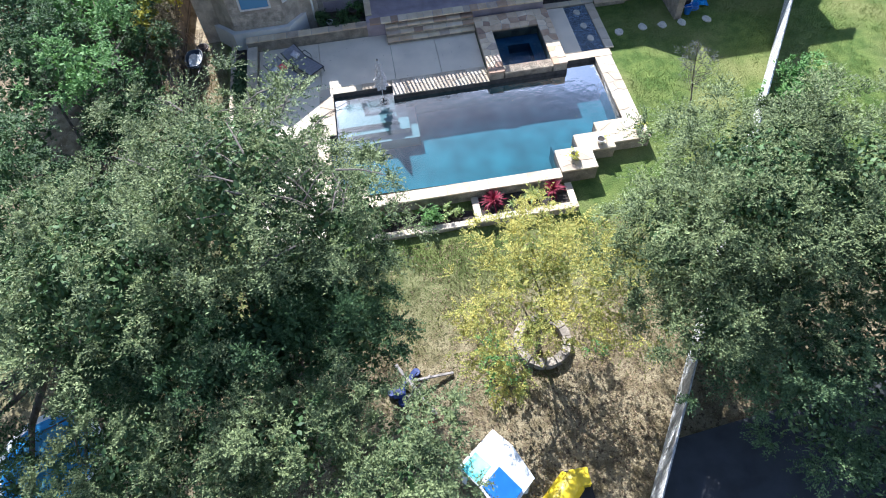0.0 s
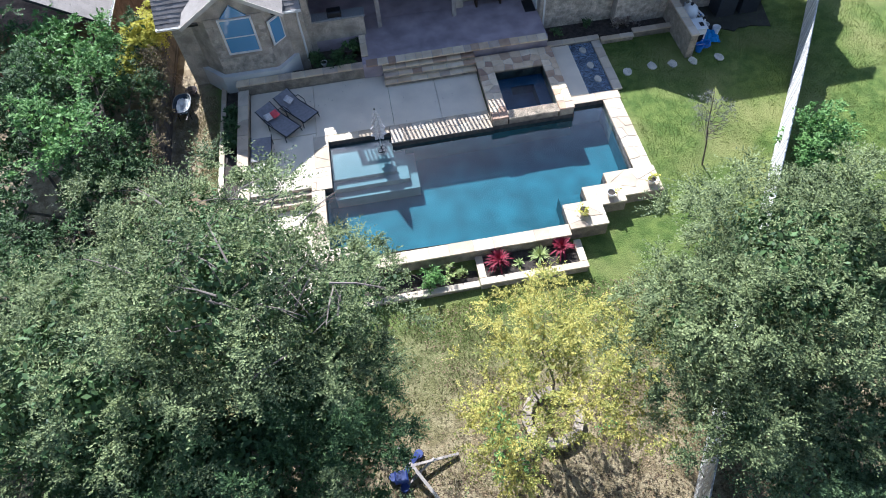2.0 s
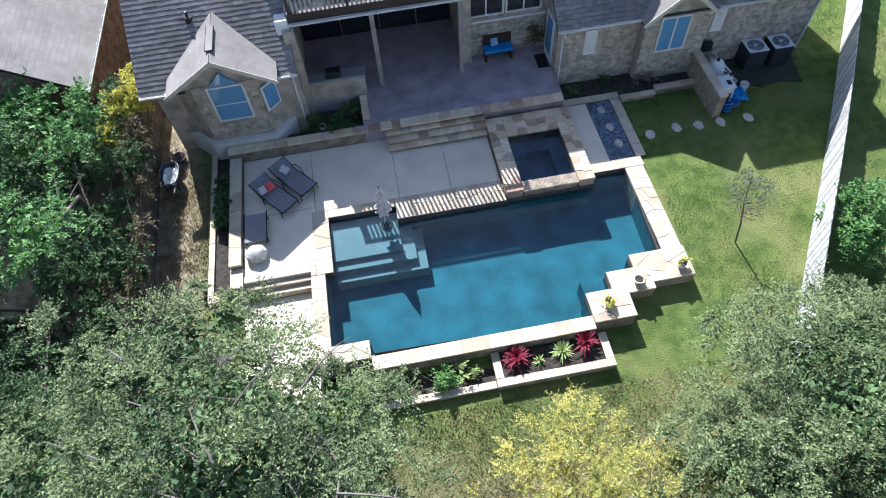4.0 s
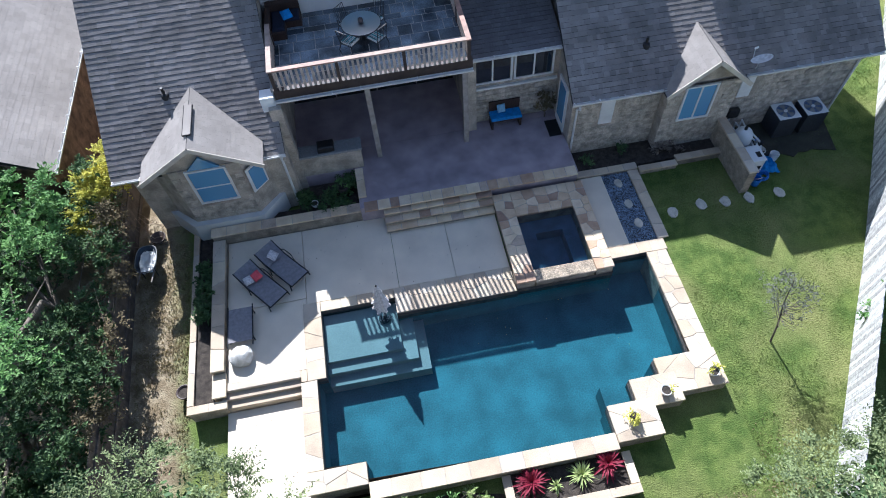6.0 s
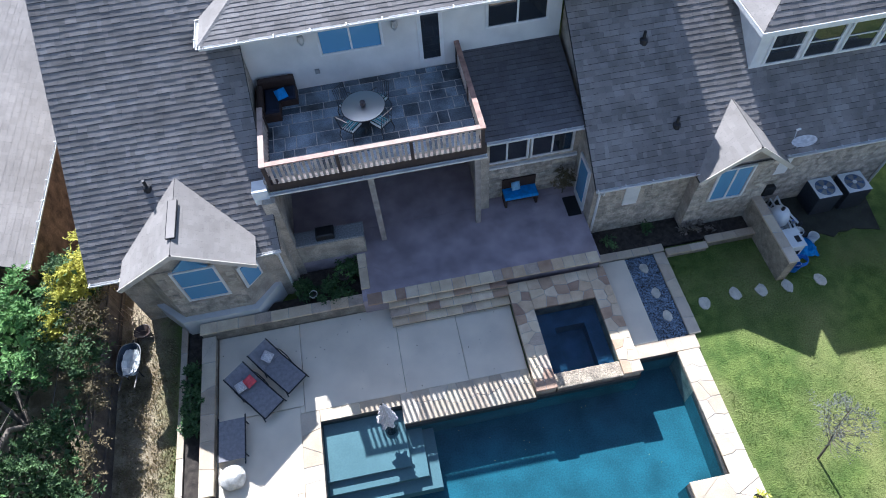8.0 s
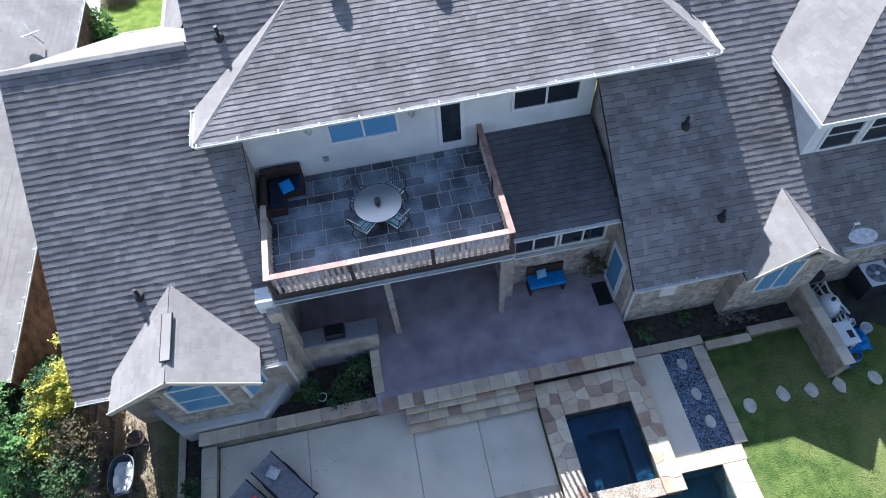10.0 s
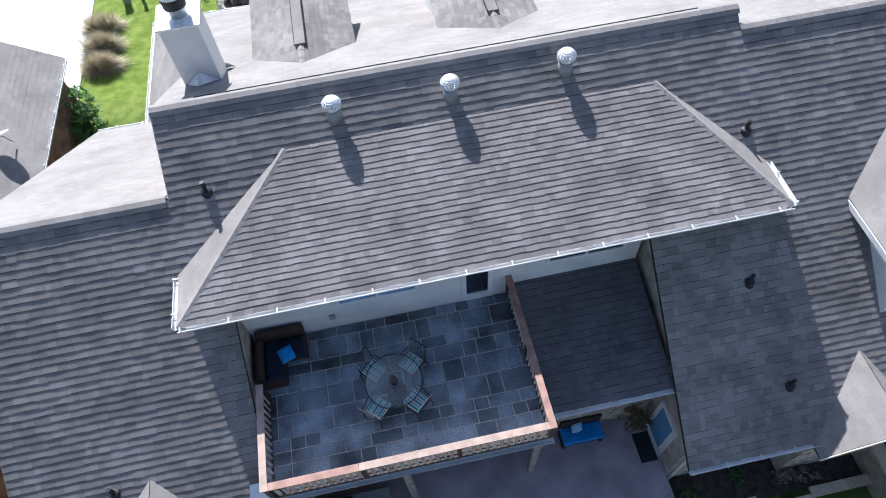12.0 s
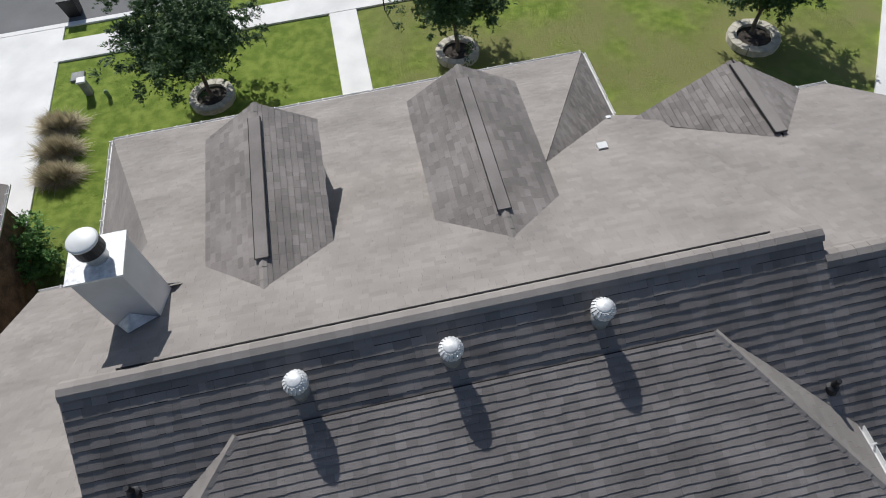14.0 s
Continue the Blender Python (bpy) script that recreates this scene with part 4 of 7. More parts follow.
part("flue_lid", Shape().lathe(-.1, 15.15, [(.27, 11.05), (.28, 11.08), (.25, 11.11), (.02, 11.14)], 24), M_WHITE, chimney, "round white flue lid", True)


def turbine(x, y):
    z = back_z(y)
    t = thing("roof_turbine", "white ribbed turbine vent on the roof ridge", "roof vent", "turbine vents on the main ridge")
    part("neck", Shape().lathe(x, y, [(.17, z - .15), (.17, z + .23)]), M_LID, t, "", True)
    v = []
    for k in range(18):
        a = k * math.tau / 18
        for i in range(6):
            ph = i / 5 * math.pi
            rr = .06 + .16 * math.sin(ph)
            zz = z + .23 + .30 * (1 - math.cos(ph)) / 2
            for da in (0, .26):
                v.append((x + rr * (1 + .06 * (da > 0)) * math.cos(a + da + i * .08), y + rr * (1 + .06 * (da > 0)) * math.sin(a + da + i * .08), zz))
    for k in range(18):
        part("fin", Shape().add(v[k * 12:k * 12 + 12], [(q, q + 1, q + 3, q + 2) for q in range(0, 10, 2)]), M_VENT, t)
    part("cap", Shape().lathe(x, y, [(.16, z + .49), (.12, z + .53), (.02, z + .55)]), M_VENT, t, "", True)


for p in ((2.95, 12.46), (5.65, 12.46), (8.4, 12.56)):
    turbine(*p)
for x, y in ((-.2, 11.55), (-3.68, 6.45), (12.0, 7.9), (12.62, 5.7), (12.5, 10.8)):
    t = thing("vent_pipe", "short dark vent pipe through the shingles", "vent pipe", "vent pipes on the back roof")
    part("pipe", Shape().lathe(x, y, [(.05, back_z(y) - .1), (.05, back_z(y) + .32)], 10), M_BLACK, t)
    part("collar", Shape().lathe(x, y, [(.16, back_z(y) - .12), (.12, back_z(y) + .06), (.06, back_z(y) + .09)], 10), M_BLACK, t)


def front_gable(x, y1, z, half, drop, seed, top=(13.15, 9.69, .508)):
    """A low gable on the street slope, its eaves clear of the slope in front."""
    e = z - drop
    y0, ye = top[0] + (top[1] - z) / top[2], top[0] + (top[1] - e) / top[2]
    roof("gable_front", [(x - half, y1, e), (x, y1 + .3, z), (x, y0, z), (x - half, ye, e)], house, .15, .3, M_SHINGLE, 0, seed, .1)
    roof("gable_front", [(x, y1 + .3, z), (x + half, y1, e), (x + half, ye, e), (x, y0, z)], house, .15, .3, M_SHINGLE, 0, seed + 1, .1)
    part("gable_face", Shape().prism([(x - half + .15, y1 - .25), (x + half - .15, y1 - .25), (x + half - .15, ye + .3), (x - half + .15, ye + .3)], e - 2.6, e - .02), M_STUCCO, house)
    cap(house, (x, y0 - .1, z), (x, y1 + .28, z), .26)
    part("ridge_vent", Shape().bar((x, y0 + .7, z + .045), (x, y1 - .25, z + .045), .27, .03), M_SHINGLE, house)
    for sx in (-.145, .145):
        part("vent_edge", Shape().bar((x + sx, y0 + .7, z + .03), (x + sx, y1 - .25, z + .03), .02, .05), M_FELT, house)


part("flashing", Shape().box(11.53, 11.67, 19.65, 19.75, fz(19.7) - .02, fz(19.7) + .06), M_VENT, house)
front_gable(2.31, 19.95, 8.79, 1.38, .62, 20)
front_gable(7.45, 19.95, 8.79, 1.4, .62, 22)
# broad gable over the entrance
roof("entrance_gable", [(12.0, 19.3, 6.5), (14.98, 19.9, 7.52), (14.98, 16.95, 7.52)], house, .15, .3, M_SHINGLE, 0, 24, .1)
roof("entrance_gable", [(14.98, 19.9, 7.52), (17.05, 19.3, 6.49), (14.98, 16.95, 7.52)], house, .15, .3, M_SHINGLE, 0, 25, .1)
part("entrance_gable_wall", Shape().extrude([(12.3, 19.1, 6.2), (16.8, 19.1, 6.2), (14.98, 19.1, 7.3)], (0, -.2, 0)), M_STUCCO, house)
part("ridge_vent", Shape().bar((14.98, 17.15, 7.56), (14.98, 19.7, 7.56), .3, .03), M_SHINGLE_L, house)
part("vent_edge", Shape().bar((14.82, 17.15, 7.54), (14.82, 19.7, 7.54), .025, .06).bar((14.83, 17.14, 7.55), (15.13, 17.14, 7.55), .025, .05), M_FELT, house)


# downspouts, wall lamps, side window, door
def downspout(pts):
    part("downspout", Shape().tube(pts, .045, 8), M_GUTTER, house)


downspout([(10.0, 4.38, 3.05), (10.1, 4.55, 2.7), (10.12, 4.84, 2.45), (10.12, 4.84, .3)])
downspout([(-.35, 4.38, 3.05), (-.42, 4.6, 2.7), (-.45, 4.8, 2.4), (-.45, 4.8, .3)])
downspout([(20.7, 4.4, 3.1), (20.75, 4.8, 2.6), (20.75, 4.85, 0)])
for x in (1.6, 4.45):
    w = part("wall_lamp", Shape().lathe(x, 9.3, [(.02, 6.95), (.09, 6.9), (.11, 6.72), (.06, 6.6), (.02, 6.55)], 8).box(x - .05, x + .05, 9.3, 9.45, 6.7, 6.85), M_METAL, house, "pewter wall lantern")
part("socket_box", Shape().block(1.75, 1.9, 9.38, 9.45, 5.35, 5.5), M_LID, house)
sw = part("side_window", Shape().extrude([(-1.62, 4.13, 1.85), (-1.12, 4.63, 1.85), (-1.12, 4.63, 3.0), (-1.62, 4.13, 3.0)], (.03, -.03, 0)), M_TRIM, house)
part("pane", Shape().extrude([(-1.53, 4.18, 1.95), (-1.16, 4.55, 1.95), (-1.16, 4.55, 2.9), (-1.53, 4.18, 2.9)], (.04, -.04, 0)), M_PANE, sw)
part("transom_pane", Shape().extrude([(-3.35, 4.1, 3.42), (-2.3, 4.1, 3.42), (-2.83, 4.1, 3.95)], (0, .08, 0)), M_PANE, house)
sd = part("side_door", Shape().box(9.9, 9.96, 5.4, 6.35, .76, 2.85), M_TRIM, house, "white side door with a blue-tinted pane")
part("pane", Shape().box(9.885, 9.9, 5.55, 6.2, 1.1, 2.7), M_PANE, sd)
# Upper panes are added, unseen, to darken the shaded wall behind the patio.
for x0, x1 in ((-.2, 1.5), (1.55, 3.2), (3.25, 4.85), (4.9, 6.4)):
    g_ = part("patio_door", Shape().box(x0, x1, 9.42, 9.5, .76, .84).box(x0, x1, 9.42, 9.5, 3.0, 3.1).box(x0, x1, 9.42, 9.5, 4.1, 4.2).box(x0, x0 + .07, 9.42, 9.5, .84, 4.1).box(x1 - .07, x1, 9.42, 9.5, .84, 4.1), M_BLACK, house)
    part("pane", Shape().box(x0 + .07, x1 - .07, 9.46, 9.47, .84, 3.0), M_PANE_D, g_)
    part("transom_pane", Shape().box(x0 + .07, x1 - .07, 9.46, 9.47, 3.1, 4.1), M_PANE_D, g_)
part("conductor_head", Shape().block(-.6, -.14, 5.5, 5.98, 4.1, 4.66), M_WHITE, house, "white boxed rainwater head")
part("service_panel", Shape().box(16.35, 16.85, 4.86, 4.9, 1.6, 2.7), M_TRIM, house)
part("roof_patch", Shape().box(10.55, 10.8, 17.9, 18.1, fz(18) - .02, fz(18) + .12), M_WHITE, house)
part("garden_pilaster", Shape().box(-.4, .0, 5.3, 5.7, .2, 4.3), M_STONE_WALL, house)
part("patio_pier", Shape().box(6.4, 6.75, 6.3, 6.7, .75, 4.3), M_STONE_WALL, house)


# ---- trees and shrubs ----
def crown(blobs, size, per, seed, spray=.5, flat=.8, gaps=-.26):
    """Leafy twigs in loose sprays on the shells of several overlapping blobs, with gaps between."""
    rnd = np.random.RandomState(seed)
    V = []
    on = 14 if per >= 60 else 6
    unit = lambda a: a / np.linalg.norm(a, axis=1)[:, None]
    for cx, cy, cz, rx, ry, rz, count in blobs:
        d = rnd.normal(size=(count, 3))
        d[:, 2] = np.where(d[:, 2] < -.35, -d[:, 2] * .7, d[:, 2])
        d = unit(d)
        lump = np.array([noise.noise((a * 2.6 + seed, b * 2.6, c * 2.6)) for a, b, c in d])
        rad = .84 + .66 * lump + .12 * rnd.rand(count) - .35 * (rnd.rand(count) < .2)
        centres = d * rad[:, None] * np.array((rx, ry, rz)) + np.array((cx, cy, cz))
        gap = np.array([noise.noise((p[0] * .85, p[1] * .85, p[2] * .85 + seed)) for p in centres])
        keep = gap > gaps + .1 * rnd.rand(count)
        centres, d = centres[keep], d[keep]
        twigs = max(2, per // on)
        if per >= 100:
            # tall trees carry fewer, fuller clumps that stand clear of one another
            far = []
            for i, p in enumerate(centres):
                if all(((p - centres[k]) ** 2).sum() > (.56 * spray) ** 2 for k in far):
                    far.append(i)
            twigs = int(twigs * min(3.2, len(centres) / max(1, len(far))))
            centres, d = centres[far], d[far]
        t = len(d) * twigs
        e = unit(unit(rnd.normal(size=(t, 3))) + np.repeat(d, twigs, 0) * .75 + np.array((0, 0, .3)))
        reach = spray * .8 * np.repeat(.45 + .85 * rnd.rand(len(d)) ** 1.3, twigs) * (.55 + .6 * rnd.rand(t))
        root = np.repeat(centres, twigs, 0)
        # leaves stand to both sides along each twig
        u = np.tile(np.linspace(.22, 1, on), t)[:, None]
        n = t * on
        e, reach, root = np.repeat(e, on, 0), np.repeat(reach, on)[:, None], np.repeat(root, on, 0)
        side = unit(np.cross(e, np.array((.13, .21, 1.0))))
        hand = np.tile(np.where(np.arange(on) % 2, 1.0, -1.0), t)[:, None]
        L = size * (.65 + .75 * rnd.rand(n))[:, None]
        a = unit(e * .7 + side * hand * .8 + rnd.normal(size=(n, 3)) * .3)
        nrm = unit(e * .35 + np.array((0, 0, flat)) + rnd.normal(size=(n, 3)) * .4)
        b = unit(np.cross(nrm, a))
        c = root + e * reach * u + a * L * .7 - np.array((0, 0, .28)) * reach * u * u + rnd.normal(size=(n, 3)) * size * .35
        q = np.stack([c - a * L, c + b * L * .42 + nrm * L * .12, c + a * L, c - b * L * .42 + nrm * L * .12], 1)
        V.append(q.reshape(-1, 3))
    V = np.concatenate(V)
    s = Shape()
    s.v = V.tolist()
    s.f = [(i, i + 1, i + 2, i + 3) for i in range(0, len(V), 4)]
    return s


def inner(blobs, size, seed, share=1.0):
    """Shaded leaves that fill the inside of a crown."""
    rnd = np.random.RandomState(seed + 900)
    s = Shape()
    for cx, cy, cz, rx, ry, rz, count in blobs:
        n = int(share * 260 * rx * ry)
        d = rnd.normal(size=(n, 3))
        d /= np.linalg.norm(d, axis=1)[:, None]
        c = d * (.74 * rnd.rand(n) ** .45)[:, None] * np.array((rx, ry, rz)) + np.array((cx, cy, cz))
        nrm = d + rnd.normal(size=(n, 3)) * .6
        nrm /= np.linalg.norm(nrm, axis=1)[:, None]
        a = np.cross(nrm, rnd.normal(size=(n, 3)))
        a /= np.linalg.norm(a, axis=1)[:, None]
        b = np.cross(nrm, a)
        L = size * (.6 + .8 * rnd.rand(n))[:, None]
        q = np.stack([c - a * L, c + b * L * .55, c + a * L, c - b * L * .55], 1).reshape(-1, 3)
        k = len(s.v)
        s.v += q.tolist()
        s.f += [(i, i + 1, i + 2, i + 3) for i in range(k, k + len(q), 4)]
    return s


def limbs(base, ends, r0, seed, bend=.5):
    rnd = random.Random(seed)
    s = Shape()
    base = Vector(base)
    fork = base + (sum((Vector(e) for e in ends), Vector()) / len(ends) - base) * .35
    s.tube([base - Vector((0, 0, .2)), base.lerp(fork, .5) + Vector((rnd.uniform(-.1, .1), rnd.uniform(-.1, .1), 0)), fork], [r0, r0 * .8, r0 * .62], 9)
    for e in ends:
        e = Vector(e)
        m1 = fork.lerp(e, .35) + Vector((rnd.uniform(-bend, bend), rnd.uniform(-bend, bend), rnd.uniform(0, bend)))
        m2 = fork.lerp(e, .7) + Vector((rnd.uniform(-bend, bend), rnd.uniform(-bend, bend), rnd.uniform(0, bend) * .5))
        s.tube([fork, m1, m2, e], [r0 * .5, r0 * .34, r0 * .2, r0 * .06], 6)
        for k in range(3):
            st = m1.lerp(e, rnd.random() * .7)
            s.tube([st, st + Vector((rnd.uniform(-1, 1), rnd.uniform(-1, 1), rnd.uniform(.1, .8))) * bend * 2], [r0 * .14, r0 * .03], 5)
    return s


def tree(label, base, blobs, leaf, size, per, trunk, seed, spray=.5, name="tree", category="tree", group="", z=None, gaps=-.26, fill=1.0):
    t = thing(name, label, category, group)
    bz = ground_z(*base) if z is None else z
    ends = [(b[0], b[1], b[2] + b[5] * .3) for b in blobs]
    part("trunk", limbs((*base, bz), ends, trunk, seed), M_BARK, t, smooth=True)
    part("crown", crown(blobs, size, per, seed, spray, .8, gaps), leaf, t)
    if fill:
        # Inside M_OAK crowns the dark leaf paints in the inner shade.
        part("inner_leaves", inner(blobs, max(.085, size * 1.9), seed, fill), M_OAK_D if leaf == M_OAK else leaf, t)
    return t


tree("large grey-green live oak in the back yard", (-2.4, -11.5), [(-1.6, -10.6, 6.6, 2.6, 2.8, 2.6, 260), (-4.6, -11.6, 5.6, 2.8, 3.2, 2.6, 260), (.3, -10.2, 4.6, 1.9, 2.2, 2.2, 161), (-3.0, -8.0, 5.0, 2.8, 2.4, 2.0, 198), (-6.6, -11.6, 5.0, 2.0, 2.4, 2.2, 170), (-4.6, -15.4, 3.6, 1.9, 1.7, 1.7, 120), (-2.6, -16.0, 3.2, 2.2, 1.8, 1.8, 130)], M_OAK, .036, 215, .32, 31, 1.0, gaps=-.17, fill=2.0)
dead = thing("dead_branches", "bare grey dead branches hanging in the oak", "branches")
rnd = random.Random(58)
for k in range(34):
    s = Shape()
    p = Vector((rnd.uniform(-3.2, 1.2), rnd.uniform(-12.4, -9.0), rnd.uniform(6.2, 8.6)))
    a = rnd.uniform(0, math.tau)
    w = Vector((math.cos(a), math.sin(a), rnd.uniform(-.3, .5)))
    q = p + w * rnd.uniform(.7, 1.3)
    s.tube([p, p.lerp(q, .5) + Vector((0, 0, .08)), q], [.024, .018, .006], 5)
    for m in range(7):
        o = p.lerp(q, rnd.uniform(.2, 1))
        b = o + (w * .5 + Vector((rnd.uniform(-1, 1), rnd.uniform(-1, 1), rnd.uniform(-.4, .7)))) * rnd.uniform(.2, .45)
        s.tube([o, b], [.01, .004], 4)
    part("branch", s, M_TWIG, dead)
# Low part of the same oak crown; the dark leaf paints its shade.
tree("low part of the live oak's crown with painted shade", (-1.6, -12.6), [(-2.4, -13.4, 4.0, 2.8, 2.2, 1.9, 260), (.2, -13.0, 3.4, 1.6, 1.9, 1.7, 170), (-1.0, -11.6, 3.0, 2.0, 1.6, 1.4, 170), (-4.8, -12.8, 3.4, 2.0, 1.8, 1.6, 170)], M_OAK_D, .036, 170, .26, 46, .85, gaps=-.25, fill=2.4)
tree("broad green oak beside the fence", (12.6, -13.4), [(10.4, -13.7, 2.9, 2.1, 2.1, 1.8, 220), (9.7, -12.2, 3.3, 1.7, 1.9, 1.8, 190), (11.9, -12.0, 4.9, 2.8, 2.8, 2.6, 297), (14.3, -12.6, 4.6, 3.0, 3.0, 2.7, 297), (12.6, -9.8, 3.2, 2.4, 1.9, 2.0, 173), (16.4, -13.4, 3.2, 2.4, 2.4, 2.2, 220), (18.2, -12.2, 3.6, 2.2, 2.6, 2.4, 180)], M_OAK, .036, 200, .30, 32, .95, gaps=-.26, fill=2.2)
# The broad oak's low boughs, their shade put into the leaf colour.
tree("low boughs of the broad oak with painted shade", (15.0, -17.6), [(11.2, -15.2, 2.4, 2.0, 1.8, 1.5, 170), (13.6, -15.4, 2.4, 2.6, 2.0, 1.6, 210), (15.6, -16.8, 1.7, 2.6, 1.8, 1.4, 190), (18.6, -16.4, 2.0, 2.4, 2.4, 1.6, 180), (13.2, -18.2, 1.0, 1.6, 1.3, .9, 90), (16.2, -18.8, .8, 2.2, 1.5, 1.0, 130), (12.2, -16.9, 1.5, 1.6, 1.3, 1.0, 90), (18.8, -19.4, .6, 2.0, 1.4, .9, 100)], M_OAK_M, .038, 140, .1, 45, .8, gaps=-.15)
tree("small yellowing tree in a ring of stones", (5.9, -12.6), [(5.9, -12.2, 2.9, 2.1, 2.1, 1.9, 230), (4.5, -12.8, 1.8, 1.5, 1.6, 1.3, 95), (7.4, -12.8, 2.2, 1.6, 1.7, 1.5, 115), (5.9, -10.8, 2.2, 1.6, 1.3, 1.3, 95), (4.2, -14.0, .9, .9, .9, .8, 45)], M_YELLOW, .034, 84, .1, 33, .75, gaps=-.24, fill=.12)
tree("low green seedling growth beside the stone ring", (4.6, -13.6), [(4.5, -13.5, -.6, .7, .8, .4, 60), (4.3, -12.4, -.7, .5, .6, .3, 35), (7.6, -13.0, -.75, .35, .35, .25, 14)], M_BUSH, .04, 24, .015, 47, .3, "shrub", "shrub", fill=.3)
tree("young pale green oak at the yard's end", (-.6, -16.4), [(-1.0, -16.0, 4.3, 1.5, 1.4, 1.4, 161), (1.4, -17.0, 4.3, 1.4, 1.4, 1.5, 136), (.2, -18.2, 4.4, 1.8, 1.4, 1.3, 124)], M_OAK, .035, 150, .16, 34, .7)
tree("dark woodland oak behind the fence", (-9.5, -9.5), [(-9.0, -9.0, 4.2, 2.6, 2.8, 2.4, 198), (-11, -6.5, 4.4, 2.6, 3.0, 2.6, 173), (-8.8, -10.6, 3.4, 2.0, 1.8, 2.0, 140), (-12, -12, 4.0, 3, 3, 3, 161), (-13, -16.5, 2.4, 2.2, 2.2, 2.0, 136), (-10.3, -14.4, 1.8, 1.1, 1.3, 1.0, 70), (-7.2, -15.6, 1.2, 1.3, 1.5, 1.0, 80), (-7.3, -12.9, 1.6, 1.0, 1.0, 1.0, 60), (-9.4, -16.4, .8, 1.6, 1.0, .9, 70)], M_OAK_D, .05, 105, .3, 35, .9)
tree("bright green ash tree beside the fence", (-8.0, .8), [(-7.8, -2.2, 4.6, 1.4, 1.5, 1.2, 90), (-8.6, 3.0, 3.4, 1.7, 1.9, 1.3, 110), (-10.4, 5.0, 3.0, 1.3, 1.3, 1.3, 70)], M_BUSH, .055, 98, .2, 36, .6, gaps=-.1, fill=.5)
tree("tangled dark shrubs and small trees beyond the fence", (-9.4, -3.0), [(-8.0, 5.6, .8, 1.0, 1.4, 1.2, 110), (-9.2, 3.6, 1.4, 1.7, 2.2, 1.6, 170), (-12.0, -2.5, 2.2, 2.4, 3.5, 2.4, 240), (-12.2, 4, 2.2, 2.4, 3.0, 2.2, 200), (-8.4, -7.6, 1.7, 1.5, 2.4, 1.8, 200), (-8.0, -1.2, 1.3, 1.2, 2.4, 1.6, 190), (-8.6, -4.2, .4, 1.5, 1.6, .8, 110), (-10.2, .8, 2.8, 2.0, 2.4, 2.4, 230), (-10.6, -4.2, .5, 1.8, 1.8, .8, 110)], M_OAK_D, .052, 84, .14, 37, .6, "shrub", "shrub")
tree("brown half-bare hedge grown over the fence", (-7.0, -1.0), [(-6.6, 3.8, 1.4, .45, 1.0, 1.1, 90), (-6.55, 1.8, 1.1, .42, 1.2, 1.1, 100), (-6.55, -.4, .95, .42, 1.2, 1.0, 90), (-6.6, -2.6, .85, .4, 1.2, .9, 80)], M_BROWN, .04, 45, .08, 39, .4, "hedge", "hedge", gaps=-.1, fill=.3)
tree("green creeper tangled over the fence", (-7.2, .0), [(-6.7, 2.8, 1.4, .45, .9, .8, 50), (-6.7, .6, 1.3, .5, 1.0, .8, 55), (-6.7, -1.6, 1.2, .5, .9, .8, 50), (-7.1, -4.6, 1.2, .6, 1.4, 1.0, 80), (-7.0, -6.2, .8, .6, 1.2, 1.0, 70), (-6.9, 5.0, 2.4, .6, .9, 1.0, 60)], M_OAK_D, .06, 50, .06, 40, .45, "creeper", "creeper", gaps=-.15, fill=.3)
tree("golden-leaved shrub at the house corner", (-6.9, 5.4), [(-6.75, 6.5, 1.9, .5, .85, .9, 170), (-6.95, 5.5, 2.0, .7, .9, .9, 220), (-7.35, 4.5, 1.5, .6, .85, .85, 160)], M_YBUSH, .05, 48, .06, 38, .4, "shrub", "shrub")
for x, y, r, sd in ((-1.75, 30.7, 2.6, 41), (9.45, 30.7, 2.2, 42), (22.5, 28.2, 2.2, 43)):
    tree("young dark green oak on the front lawn", (x, y), [(x, y + .3, 3.3, r * 1.1, r * 1.1, 1.9, 420), (x + .3, y + .9, 2.6, r * .9, r * .9, 1.6, 220), (x - .8, y + .2, 2.8, r * .7, r * .7, 1.4, 140)], M_OAK_D, .055, 84, .12, sd, .55, group="street lawn trees", gaps=-.2, fill=1.6)

# ---- fences ----
fence = thing("east_fence", "silvered cedar picket fence between the gardens", "fence", kind="structure")
FA, FB = Vector((28.1, 12.6, 0)), Vector((6.75, -19.45, 0))
FD = (FB - FA).normalized()
FN = FD.cross(Vector((0, 0, 1)))
FL = (FB - FA).length
for i in range(int(FL / .15)):
    p = FA + FD * (i * .15)
    z = ground_z(p.x, p.y)
    q = p + FD * .14
    t = 1.75 + .03 * math.sin(i * 1.7)
    part("picket", Shape().slab([(p.x, p.y, z + t), (q.x, q.y, z + t), (q.x + FN.x * .018, q.y + FN.y * .018, z + t), (p.x + FN.x * .018, p.y + FN.y * .018, z + t)], t), M_FENCE, fence)
for h in (.4, 1.0, 1.6):
    for i in range(int(FL / 2.4)):
        p, q = FA + FD * (2.4 * i), FA + FD * (2.4 * (i + 1))
        part("fence_rail", Shape().bar(p + FN * -.03 + Vector((0, 0, ground_z(p.x, p.y) + h)), q + FN * -.03 + Vector((0, 0, ground_z(q.x, q.y) + h)), .05, .09), M_FENCE, fence)
wf = thing("west_fence", "dark brown cedar fence behind the shrubs", "fence", kind="structure")
